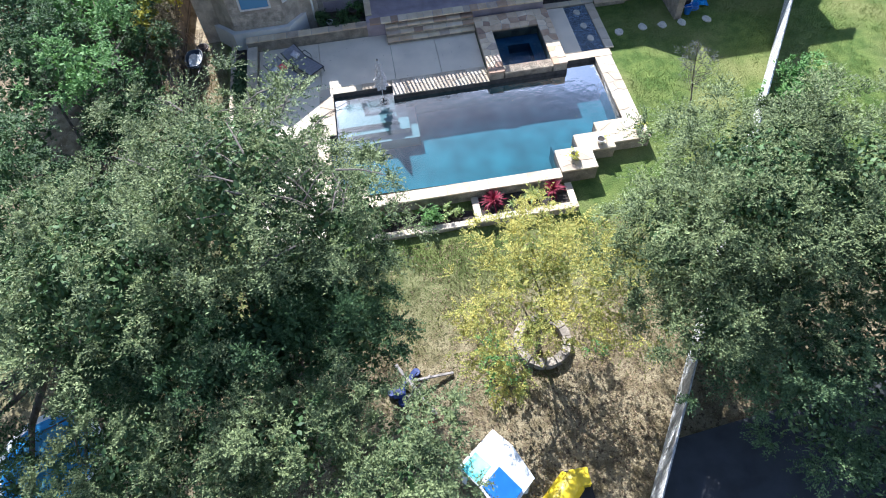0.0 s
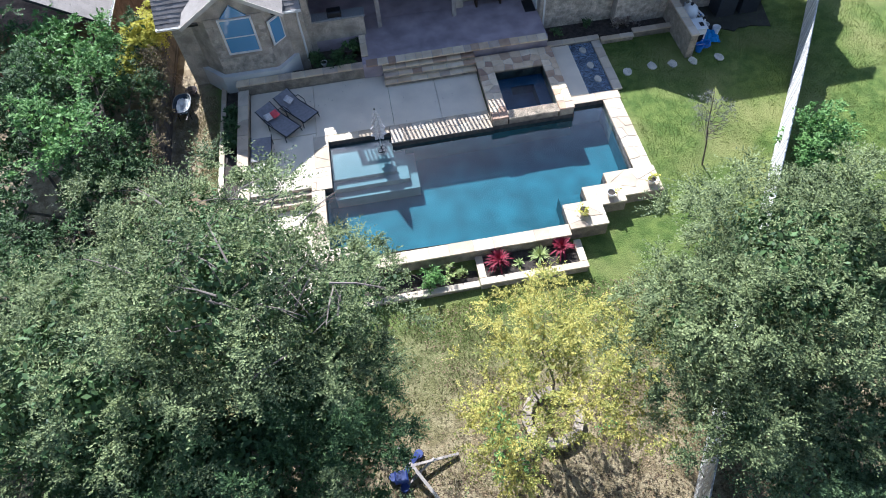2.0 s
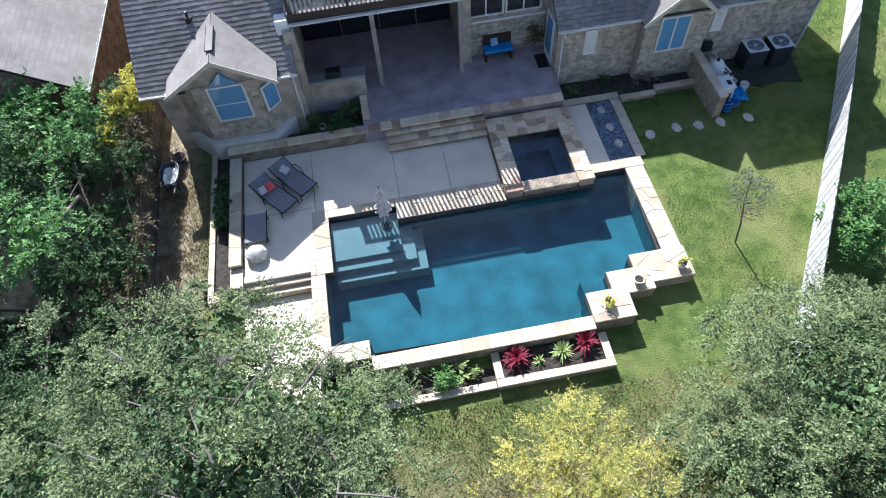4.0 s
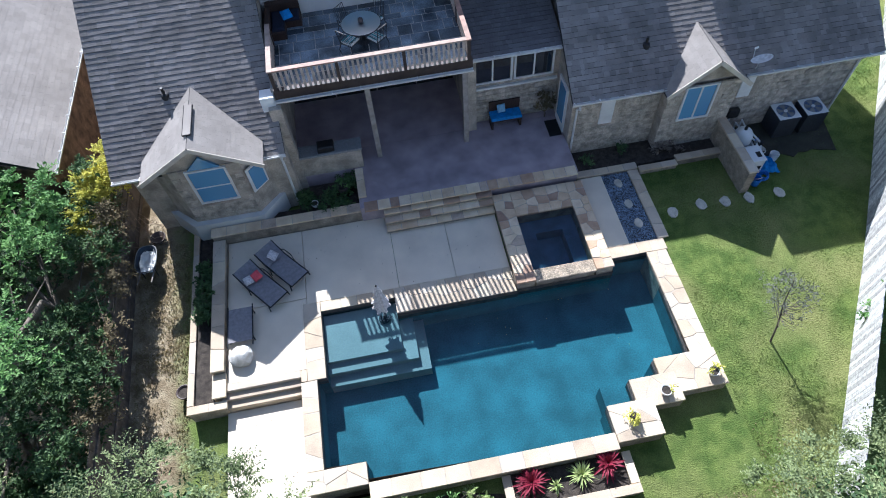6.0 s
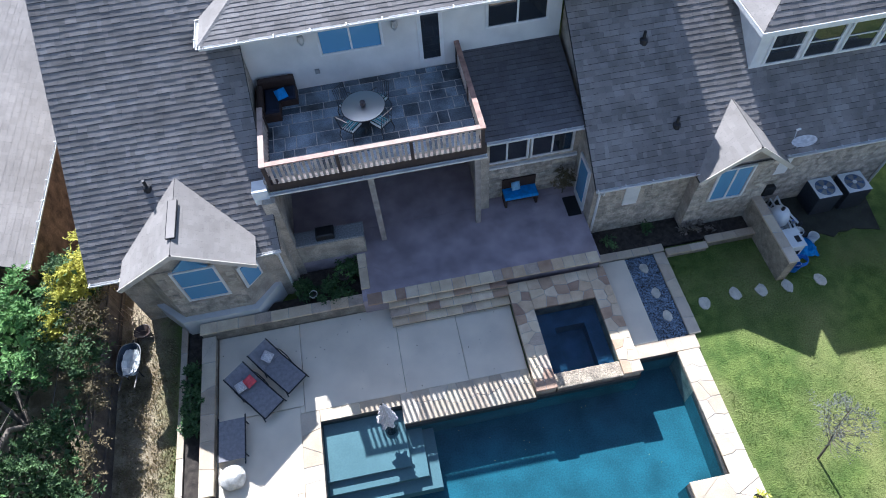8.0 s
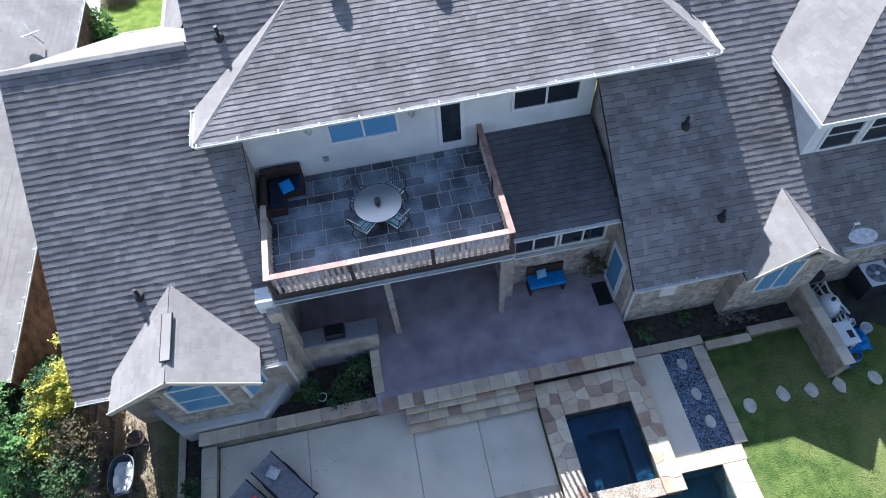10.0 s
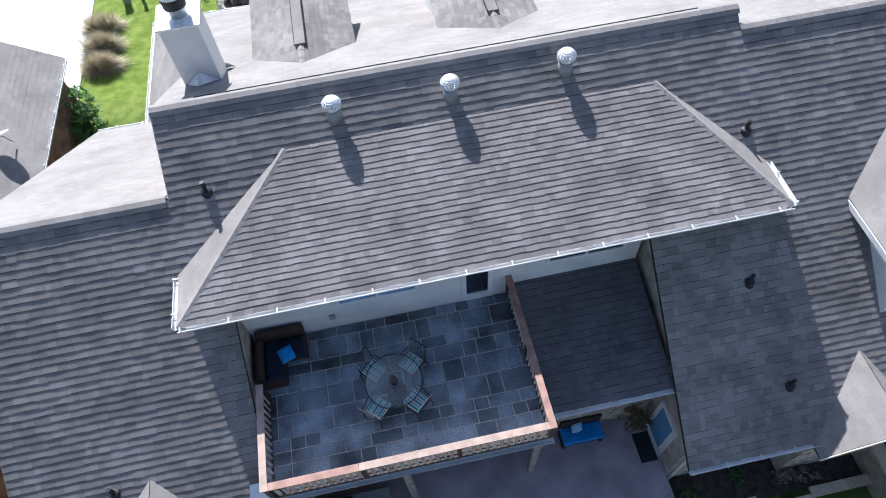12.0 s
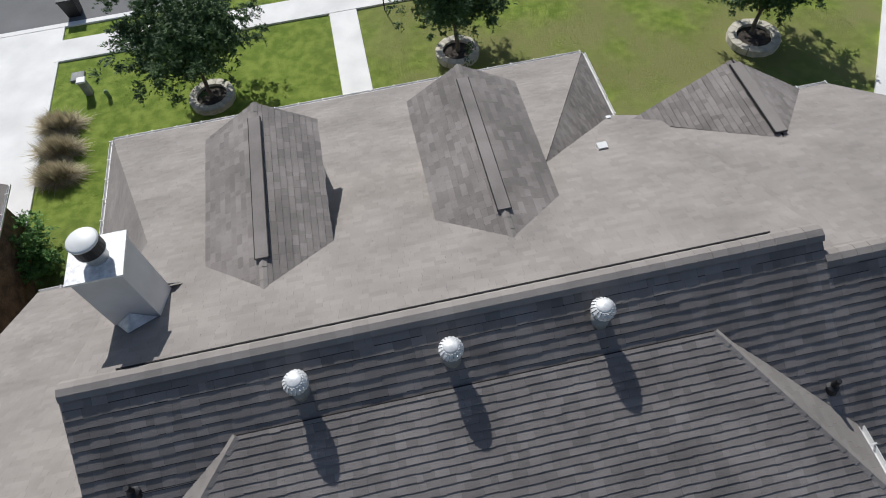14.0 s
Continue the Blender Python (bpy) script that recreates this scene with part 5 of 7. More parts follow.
for i in range(100):
    y = 8.5 - i * .15
    part("picket", Shape().box(-6.56, -6.54, y, y + .142, -.7, 1.35 + .02 * math.sin(i * 2.1)), M_FENCE_D, wf)
for h in (.1, 1.0):
    part("fence_rail", Shape().box(-6.54, -6.49, -6.5, 8.64, h - .05, h + .05), M_FENCE_D, wf)

# ---- neighbour and street ----
nb = thing("neighbour_house", "neighbouring house with a pale grey shingle roof", "house")
roof("roof", [(-14, 5.6, 6.8), (-8.1, 5.6, 2.95), (-8.1, 25, 2.95), (-14, 25, 6.8)], nb, .2, .34, M_SHINGLE_L, 0, 51)
part("wall", Shape().box(-14, -8.5, 6, 24.6, -.6, 2.9), material("brown brick wall", (.20, .125, .085), .9, vary=.45, scale=3, grain=18, bump=.8), nb)
gutter(nb, (-8.1, 5.6, 2.95), (-8.1, 25, 2.95))
solo("front_walk", Shape().block(3.95, 5.3, 26, 35.09, 0, .235), M_CONCRETE_F, "pale concrete front walk", "path", kind="structure")
solo("sidewalk", Shape().block(-9.3, 40, 35.1, 36.7, 0, .24), M_CONCRETE_F, "pale concrete sidewalk along the street", "path", kind="structure")
solo("driveway", Shape().block(-16, -9.1, 24, 37.75, 0, .23), M_CONCRETE_F, "pale concrete driveway", "driveway", kind="structure")
solo("kerb", Shape().block(-60, 80, 37.76, 38.09, 0, .235), M_CONCRETE_F, "pale concrete kerb and gutter along the street", "kerb", kind="structure")
solo("east_drive", Shape().prism([(25.4, 23.4), (34, 20), (44, 35.08), (33.4, 35.08)], 0, .235), M_CONCRETE_F, "pale concrete drive at the lawn's edge", "driveway", kind="structure")
M_ROAD = material("grey asphalt", (.16, .16, .16), .9, vary=.15, scale=.5, grain=60)
solo("road", Shape().block(-60, 80, 38.1, 47, -.1, .2), M_ROAD, "grey asphalt street", "road", kind="structure")


# ---- pool side things ----
def at(ob, x, y, z, turn=0):
    ob.matrix_basis = pose(x, y, z, 0, 0, turn)
    return ob


def chaise(label):
    """A sling sun lounger, its head towards +y, foot at the origin."""
    t = thing("sun_lounger", label, "sun lounger", "loungers by the pool")
    for x in (-.39, .39):
        part("side_rail", Shape().tube([(x, 0, .32), (x, 1.25, .32), (x, 1.85, .62)], .022, 8), M_BLACK, t)
        part("arm_rest", Shape().tube([(x * 1.05, .75, .34), (x * 1.08, .85, .55), (x * 1.08, 1.2, .58), (x * 1.05, 1.4, .4)], .018, 8), M_BLACK, t)
        for y in (.12, 1.15):
            part("leg", Shape().tube([(x, y, .32), (x * 1.1, y - .04, 0)], .02, 8), M_BLACK, t)
    part("cross_bar", Shape().tube([(-.39, .01, .32), (.39, .01, .32)], .022, 8), M_BLACK, t)
    part("seat", Shape().slab([(-.37, .03, .335), (.37, .03, .335), (.37, .64, .315), (.37, 1.24, .335), (-.37, 1.24, .335), (-.37, .64, .315)], .015), M_SLING, t)
    part("backrest", Shape().slab([(-.37, 1.25, .335), (.37, 1.25, .335), (.37, 1.83, .63), (-.37, 1.83, .63)], .015), M_SLING, t)
    return t


def cushion(name, label, mat, x, y, z, w, turn, tilt=20):
    s = Shape()
    n = 8
    v, f = [], []
    for side in (1, -1):
        for i in range(n + 1):
            for k in range(n + 1):
                a, b = i / n * 2 - 1, k / n * 2 - 1
                pin = 1 - .12 * (a * a + b * b - a * a * b * b)
                h = .075 * max(0, (1 - a ** 4)) * max(0, (1 - b ** 4))
                v.append((a * w / 2 * pin, b * w / 2 * pin, side * h))
    m = (n + 1) ** 2
    for i in range(n):
        for k in range(n):
            q = i * (n + 1) + k
            f += [(q, q + n + 1, q + n + 2, q + 1), (m + q, m + q + 1, m + q + n + 2, m + q + n + 1)]
    ob = solo(name, s.add(v, f), mat, label, "cushion", smooth=True)
    ob.matrix_basis = pose(x, y, z, tilt, 0, turn)
    return ob


c1 = at(chaise("grey mesh sun lounger with a dark metal frame"), -.55, 1.22, 0, 40)
at(copy_thing(c1, pose(0, 0, 0)), -1.3, .56, 0, 40)
flat = thing("folded_lounger", "grey mesh lounger laid flat beside the low wall", "sun lounger", "loungers by the pool")
part("bed", Shape().slab([(-3.06, -.72, .3), (-2.22, -.72, .3), (-2.2, .52, .3), (-3.04, .52, .3)], .02), M_SLING, flat)
for x in (-3.04, -2.22):
    part("side_rail", Shape().tube([(x, -.9, .3), (x, .62, .3)], .022, 8), M_BLACK, flat)
    for y in (-.6, .4):
        part("leg", Shape().tube([(x, y, .3), (x, y, 0)], .02, 8), M_BLACK, flat)
cushion("cushion", "coral red cushion on a lounger", M_PINK, -2.0, 1.55, .52, .36, 40, 26)
cushion("cushion", "pale patterned cushion on a lounger", M_PALE, -2.28, 1.42, .52, .34, 25, 26)
cushion("cushion", "pale patterned cushion on a lounger", M_PALE, -1.42, 2.28, .52, .38, 60, 26)

# boulder
s = Shape()
bmx = bmesh.new()
bmesh.ops.create_icosphere(bmx, subdivisions=3, radius=1)
for vv in bmx.verts:
    k = 1 + .22 * noise.noise(vv.co * 1.7) + .06 * noise.noise(vv.co * 6)
    vv.co = Vector((vv.co.x * .40 * k, vv.co.y * .34 * k, max(-.6, vv.co.z) * .30 * k))
me = bpy.data.meshes.new("boulder")
bmx.to_mesh(me)
bmx.free()
me.materials.append(material("white limestone boulder", (.62, .59, .54), .9, vary=.25, scale=5, grain=30, bump=.8))
ob = solo("boulder", me, None, "rounded white limestone boulder on the deck", "boulder")
ob.location = (-2.62, -1.2, .17)

# folded parasol
um = thing("folded_parasol", "folded white striped parasol standing in the shallow shelf", "parasol")
part("pole", Shape().tube([(2.08, -.55, -.32), (2.08, -.55, 1.9)], .02, 8), M_METAL, um)
v, f = [], []
prof = ((.02, 1.86), (.07, 1.74), (.13, 1.5), (.17, 1.2), (.24, .9), (.21, .72), (.26, .55), (.1, .5))
for r_, z_ in prof:
    for k in range(24):
        a = k * math.tau / 24 + z_ * 2.2
        q = r_ * (1 + .28 * math.cos(6 * a))
        v.append((2.08 + q * math.cos(a), -.55 + q * math.sin(a), z_))
f = [(i * 24 + k, i * 24 + (k + 1) % 24, (i + 1) * 24 + (k + 1) % 24, (i + 1) * 24 + k) for i in range(len(prof) - 1) for k in range(24)]
part("canopy", Shape().add(v, f), M_PALE, um, "gathered pale cloth canopy")
part("finial", Shape().lathe(2.08, -.55, [(.02, 1.86), (.035, 1.9), (.01, 1.96)], 8), M_BLACK, um)
part("base", Shape().lathe(2.08, -.55, [(.2, -.32), (.2, -.27), (.04, -.22), (.03, -.1)], 14), M_BLACK, um)


# pots
def pot(name, label, x, y, z, r, h, clay, leaf=None, n=160, seed=1, reach=1.0, tall=.2):
    t = thing(name, label, "plant pot")
    part("bowl", Shape().lathe(x, y, [(r * .55, z), (r * .8, z + h * .3), (r, z + h * .85), (r * 1.06, z + h), (r * .9, z + h), (r * .82, z + h * .85)], 18), clay, t, smooth=True)
    part("soil", Shape().lathe(x, y, [(r * .84, z + h * .8), (r * .84, z + h * .86)], 18), M_SOIL, t)
    if leaf:
        part("plant", crown([(x, y, z + h, r * reach, r * reach, tall, max(4, n // 12))], .045, 12, seed, .22), leaf, t)
    return t


for i, (x, y, z) in enumerate(((11.75, -4.72, .1), (10.12, -5.02, .12), (8.9, -5.6, .14))):
    tagged(pot("plant_pot", "white clay bowl of yellow flowers on a stone pier", x, y, z, .17, .22, M_POTW, M_YBUSH, 150, 60 + i, .7, .12), group="bowls on the piers")
pot("plant_pot", "dark glazed round pot beside the bed wall", -4.62, -1.85, ground_z(-4.62, -1.85), .24, .4, M_TERRA)
pot("plant_pot", "dark glazed urn beside the patio bed", 1.3, 4.7, .3, .2, .4, M_TERRA, M_BUSH, 80, 66, .9, .2)
pot("plant_pot", "white glazed pot in the shaded bed", .2, 4.25, .35, .14, .2, M_POTW)


# spiky plants
def spiky(name, label, x, y, z, leaf, n, length, wide, seed, droop=.6):
    rnd = random.Random(seed)
    s = Shape()
    for k in range(n):
        a, el = rnd.uniform(0, math.tau), rnd.uniform(.15, 1.35)
        L = length * rnd.uniform(.7, 1.1)
        d = Vector((math.cos(a) * math.cos(el), math.sin(a) * math.cos(el), math.sin(el)))
        side = Vector((-math.sin(a), math.cos(a), 0)) * wide
        p = [Vector((x, y, z)) + d * L * u - Vector((0, 0, droop * L * u * u * .6)) for u in (.05, .4, .75, 1)]
        v = []
        for q, w in zip(p, (.6, 1, .7, .05)):
            v += [q - side * w, q + Vector((0, 0, -.25 * wide * w)), q + side * w]
        s.add(v, [(3 * i + j, 3 * i + j + 1, 3 * i + j + 4, 3 * i + j + 3) for i in range(3) for j in range(2)])
    t = thing(name, label, "plant")
    part("leaves", s, leaf, t)
    part("stem", Shape().tube([(x, y, z - .15), (x, y, z + .05)], .04, 6), M_BARK, t)
    return t


spiky("cordyline", "crimson-leaved cordyline in the stone planter", 5.55, -6.72, -.25, M_RED, 90, .58, .034, 71)
spiky("cordyline", "crimson-leaved cordyline in the stone planter", 7.85, -6.62, -.25, M_RED, 90, .58, .034, 72)
spiky("yucca", "striped green yucca in the stone planter", 7.05, -6.75, -.35, M_SPIKE, 90, .52, .018, 73)
spiky("yucca", "small pale green agave in the stone planter", 6.25, -6.9, -.4, M_SPIKE, 40, .3, .018, 74)
tree("low bright green shrub in the planter", (3.9, -6.9), [(4.1, -6.85, -.4, .5, .35, .3, 40)], M_SPIKE, .05, 30, .03, 75, .3, "shrub", "shrub", z=-.62)
tree("low bright green shrub in the planter", (3.0, -7.0), [(3.1, -6.95, -.42, .35, .35, .3, 30)], M_BUSH, .05, 30, .03, 76, .3, "shrub", "shrub", z=-.62)
tree("dry brown-green shrub in the planter", (1.8, -6.9), [(1.6, -6.9, -.2, .8, .5, .5, 60)], M_OAK, .05, 30, .03, 77, .3, "shrub", "shrub", z=-.62)
for i, (x, y) in enumerate(((-3.9, 2.2), (-3.9, 1.4), (-3.9, .7))):
    tree("dark strappy bush in the long bed", (x, y), [(x, y, .1, .26, .4, .25, 30)], M_OAK_D, .06, 30, .02, 80 + i, .25, "shrub", "shrub", z=-.12)
for i, (x, y, r_) in enumerate(((.9, 4.3, .4), (1.4, 4.1, .35), (-.1, 4.5, .3), (1.5, 5.0, .35))):
    tree("dark leafy shrub in the shaded bed", (x, y), [(x, y, .45, r_, r_, .3, 34)], M_OAK_D, .06, 26, .02, 85 + i, .3, "shrub", "shrub", z=.2)
solo("patio_bed", Shape().block(-.4, 1.85, 3.9, 5.35, -.5, .25).block(-3.6, -.4, 3.9, 4.4, -.5, .2), M_SOIL, "dark mulched bed below the bay window", "planting bed", kind="structure")

# pebble strip with flat stones
strip = thing("pebble_strip", "blue-grey pebble strip with flat stepping stones", "gravel", kind="structure")
part("bed", Shape().box(10.98, 12.02, .42, 3.6, -.3, -.05), M_SOIL, strip)
s = Shape()
rnd = random.Random(5)
for k in range(3600):
    x, y, r_ = rnd.uniform(11.0, 12.0), rnd.uniform(.44, 3.58), rnd.uniform(.018, .038)
    h, a = r_ * .7, rnd.uniform(0, 1.6)
    z = -.05 + rnd.uniform(0, .02)
    q = [(x + r_ * math.cos(a + m * math.tau / 5) * (1.3 if m % 2 else 1), y + r_ * math.sin(a + m * math.tau / 5), z) for m in range(5)] + [(x, y, z + h)]
    s.add(q, [(m, (m + 1) % 5, 5) for m in range(5)])
tagged(part("pebbles", s, M_PEBBLE, strip), kind="stuff")


def flat_stone(x, y, z, r_, seed, name="stepping_stone", parent=None):
    rnd = random.Random(seed)
    pts = [(x + r_ * rnd.uniform(.75, 1.1) * math.cos(k * math.tau / 9) * .8, y + r_ * rnd.uniform(.75, 1.1) * math.sin(k * math.tau / 9)) for k in range(9)]
    s = Shape().prism(pts, z - .06, z)
    if parent:
        return part(name, s, M_STEP, parent)
    return solo(name, s, M_STEP, "pale flat stepping stone set in the lawn", "stepping stone", "stepping stones across the lawn")


for i, y in enumerate((3.1, 2.1, 1.2)):
    flat_stone(11.5 + .05 * i, y, .02, .2, 90 + i, "flat_stone", strip)
for i, (x, y) in enumerate(((12.97, 1.44), (14.11, 1.56), (15.02, 1.48), (15.91, 1.46), (17.08, 1.45))):
    flat_stone(x, y, ground_z(x, y) + .04, .27, 95 + i)
stone_run("lawn_edging", "sandstone edging beside the pebble strip", [(12.02, 12.42, .42, 3.6, -.6, .02, "y", .7), (10.05, 12.42, 3.6, 3.9, -.6, .1, "x", .6)])
stone_run("front_bed_edging", "rough stone edging of the shaded bed", [(12.42, 13.9, 3.35, 3.62, -.6, .18, "x", .7), (13.9, 15.7, 3.5, 3.8, -.6, .24, "x", .6)])
solo("shaded_bed", Shape().block(10.2, 15.7, 3.8, 4.9, -.6, .05), M_SOIL, "dark mulched bed under the east windows", "planting bed", kind="structure")
stone_run("screen_wall", "short stone wall screening the pool machinery", [(15.62, 15.98, 1.7, 4.45, -.6, 1.12, "y", .7)])
for i, (x, y) in enumerate(((10.6, 4.2), (12.0, 4.5), (13.4, 4.15), (13.8, 4.1), (14.3, 4.05))):
    tree("sparse dark plant under the windows", (x, y), [(x, y, .25, .2, .2, .2, 12)], M_OAK_D if i < 2 else M_TWIG, .05, 22, .015, 100 + i, .22, "shrub", "shrub", z=.05)

# pool machinery
eq = thing("pool_filter", "white pool filter tank with pipes and valves", "pool filter")
EZ = ground_z(16.5, 3.5)
solo("machinery_bed", Shape().prism([(16 + (4.5 if k else 0) * k / 14, 4.9) for k in (0, 14)] + [(20.1 - k * .28, 3.0 + .5 * noise.noise((k * .7, 3.3, 1))- (.5 if k > 10 else 0)) for k in range(15)], EZ - .3, EZ + .018), M_EARTH, "bare dark earth round the pool machinery", "ground", kind="structure")
EZ += .05
part("tank", Shape().lathe(16.5, 3.8, [(.3, EZ), (.36, EZ + .15), (.36, EZ + .7), (.28, EZ + .92), (.1, EZ + 1.02)], 22), M_WHITE, eq, smooth=True)
part("clamp_band", Shape().lathe(16.5, 3.8, [(.365, EZ + .42), (.385, EZ + .44), (.385, EZ + .48), (.365, EZ + .5)], 22), M_LID, eq)
part("gauge", Shape().lathe(16.5, 3.8, [(.06, EZ + 1.02), (.06, EZ + 1.12), (.02, EZ + 1.13)], 10), M_BLACK, eq)
for k in range(4):
    z = EZ + .35 + .1 * k
    part("pipe", Shape().tube([(16.2 + .22 * k, 4.6, EZ), (16.2 + .22 * k, 4.6, z), (16.3 + .16 * k, 4.25, z + .05), (16.78 + .08 * k, 3.9 - .2 * k, z), (16.8 + .06 * k, 3.2, z - .1), (16.7 + .08 * k, 2.9, EZ + .1)], .035, 8), M_WHITE, eq)
    part("valve", Shape().lathe(16.78 + .08 * k, 3.9 - .2 * k, [(.07, z - .06), (.07, z + .07), (.03, z + .09)], 10), M_BLACK if k % 2 else M_LID, eq)
    part("valve_lever", Shape().bar((16.7 + .08 * k, 3.9 - .2 * k, z + .1), (16.88 + .08 * k, 3.98 - .2 * k, z + .1), .03, .02), M_BLUE if k == 2 else M_BLACK, eq)
pm = thing("pool_pump", "black pool pump with a clear lid", "pump", "pumps beside the filter")
part("motor", Shape().tube([(16.9, 3.55, EZ + .2), (17.3, 3.55, EZ + .2)], .11, 14), M_BLACK, pm)
part("strainer", Shape().lathe(16.82, 3.55, [(.12, EZ), (.13, EZ + .3), (.1, EZ + .36)], 14), M_LID, pm)
part("base", Shape().box(16.7, 17.3, 3.45, 3.65, EZ, EZ + .08), M_BLACK, pm)
copy_thing(pm, pose(.05, -.42, 0))
hb = thing("heater_box", "white pool heater box beside the stone wall", "pool heater")
part("case", Shape().block(16.08, 16.7, 2.4, 3.1, EZ, EZ + .8, .03), M_WHITE, hb)
part("lid", Shape().block(16.05, 16.73, 2.37, 3.13, EZ + .8, EZ + .84, .015), M_WHITE, hb)
part("grille", Shape().box(16.15, 16.62, 2.39, 2.402, EZ + .1, EZ + .5), M_BLACK, hb)
part("panel", Shape().box(16.45, 16.62, 2.55, 2.8, EZ + .84, EZ + .85), M_BLACK, hb)
cb = thing("controller_box", "dark control box on a short post", "control box")
part("box", Shape().block(16.15, 16.55, 4.55, 4.75, EZ + .9, EZ + 1.3, .02), M_BLACK, cb)
part("post", Shape().box(16.3, 16.38, 4.68, 4.74, EZ, EZ + .95), M_METAL, cb)
v = []
for i in range(15):
    for k in range(15):
        a, b = i / 7 - 1, k / 7 - 1
        h = max(0, 1 - (a * a + b * b) * .8)
        v.append((17.12 + a * .4 + .06 * noise.noise((a * 3, b * 3, 1)), 2.75 + b * .42 + .06 * noise.noise((a * 3, b * 3, 6)), EZ + .01 + h * (.28 + .22 * noise.noise((a * 3.2, b * 3.2, 9.1)))))
f = [(i * 15 + k, i * 15 + k + 1, (i + 1) * 15 + k + 1, (i + 1) * 15 + k) for i in range(14) for k in range(14)]
solo("blue_tarpaulin", Shape().add(v, f), M_BLUECLOTH, "crumpled bright blue tarpaulin on the ground", "tarpaulin")
hose = [(16.7 + .28 * math.cos(a * .45) * (1 - a * .008), 2.2 + .2 * math.sin(a * .45), EZ + .03 + .006 * a) for a in range(44)]
solo("garden_hose", Shape().tube(hose, .022, 6), M_BLUE, "coiled blue garden hose on the ground", "hose", smooth=True)
def pail(x, y, mat, label):
    bk = thing("bucket", label, "bucket", "buckets beside the machinery")
    part("shell", Shape().lathe(x, y, [(.14, EZ), (.18, EZ + .34), (.16, EZ + .34), (.13, EZ + .03)], 14), mat, bk)
    part("handle", Shape().tube([(x - .18, y, EZ + .33), (x - .1, y - .1, EZ + .42), (x + .1, y - .1, EZ + .42), (x + .18, y, EZ + .33)], .01, 6), M_METAL, bk)


pail(16.35, 2.0, M_BLUE, "blue plastic bucket beside the machinery")
pail(17.1, 3.25, M_WHITE, "white plastic bucket beside the machinery")
pail(17.5, 2.95, M_WHITE, "white plastic bucket beside the machinery")


M_WELL = material("blue grey sheet metal", (.10, .16, .30), .5, .4, vary=.15)


M_ACCASE = material("dark painted steel louvre", (.04, .045, .055), .6, .2, vary=.25, scale=12)


def condenser(x, y):
    t = thing("air_conditioner", "grey outdoor air conditioner with a round fan grille", "air conditioner", "air conditioners by the wall")
    z = ground_z(x, y)
    part("case", Shape().block(x - .42, x + .42, y - .42, y + .42, z + .02, z + .98, .04), M_ACCASE, t)
    rim = Shape()
    k = 32
    ring = [(x + .34 * math.cos(a * math.tau / k), y + .34 * math.sin(a * math.tau / k), z + 1.0) for a in range(k)]
    sq = []
    for a in range(k):
        c, s_ = math.cos(a * math.tau / k), math.sin(a * math.tau / k)
        m = max(abs(c), abs(s_))
        sq.append((x + .43 * c / m, y + .43 * s_ / m, z + 1.0))
    rim.add(ring + sq, [(a, (a + 1) % k, k + (a + 1) % k, k + a) for a in range(k)])
    part("fan_well", Shape().lathe(x, y, [(.37, z + .975), (.37, z + .985)], 24), M_WELL, t)
    part("top_rim", rim, M_WHITE, t, "pale metal top rim")
    for a in range(5):
        b = a * math.tau / 5
        part("fan_blade", Shape().slab([(x + .08 * math.cos(b), y + .08 * math.sin(b), z + .99), (x + .33 * math.cos(b), y + .33 * math.sin(b), z + .985), (x + .33 * math.cos(b + .7), y + .33 * math.sin(b + .7), z + .995), (x + .1 * math.cos(b + .9), y + .1 * math.sin(b + .9), z + .99)], .006), M_LID, t)
    part("hub", Shape().lathe(x, y, [(.07, z + .98), (.07, z + 1.02), (.02, z + 1.03)], 12), M_WHITE, t)
    grille = Shape()
    for r_ in (.14, .22, .3):
        grille.tube([(x + r_ * math.cos(a * math.tau / 20), y + r_ * math.sin(a * math.tau / 20), z + 1.02) for a in range(21)], .006, 4, False)
    part("grille", grille, M_LID, t)


condenser(18.42, 4.42)
condenser(19.52, 4.42)


def dish(x, y, z, turn, label):
    t = thing("satellite_dish", label, "satellite dish")
    m = Matrix.Translation((x, y, z + .55)) @ Matrix.Rotation(radians(turn), 4, "Z") @ Matrix.Rotation(radians(28), 4, "X")
    v, f = [], []
    for i in range(6):
        for k in range(20):
            r_ = .34 * i / 5
            v.append(m @ Vector((r_ * math.cos(k * math.tau / 20) * 1.1, r_ * math.sin(k * math.tau / 20), r_ * r_ * .5)))
    f = [(i * 20 + k, i * 20 + (k + 1) % 20, (i + 1) * 20 + (k + 1) % 20, (i + 1) * 20 + k) for i in range(5) for k in range(20)]
    part("reflector", Shape().add(v, f), M_VENT, t, smooth=True)
    part("mast", Shape().tube([(x + .1, y + .25, z - .05), (x + .05, y + .1, z + .4), (x, y, z + .53)], .022, 8), M_METAL, t)
    part("feed_arm", Shape().tube([m @ Vector((0, -.33, .05)), m @ Vector((0, -.2, .42))], .014, 6), M_METAL, t)
    part("feed_horn", Shape().tube([m @ Vector((0, -.22, .40)), m @ Vector((0, -.1, .46))], .035, 8), M_WHITE, t)


dish(16.25, 4.3, 3.3, 208, "grey satellite dish above the east eaves")

# young bare tree in the lawn
M_GREYLEAF = leaf_material("grey green small leaf", (.07, .075, .06), (.19, .20, .16), .8)
yt = thing("young_tree", "young almost bare tree with greyish leaves in the lawn", "tree")
BZ0 = ground_z(14.2, -3.95)
s = Shape()
rnd = random.Random(8)
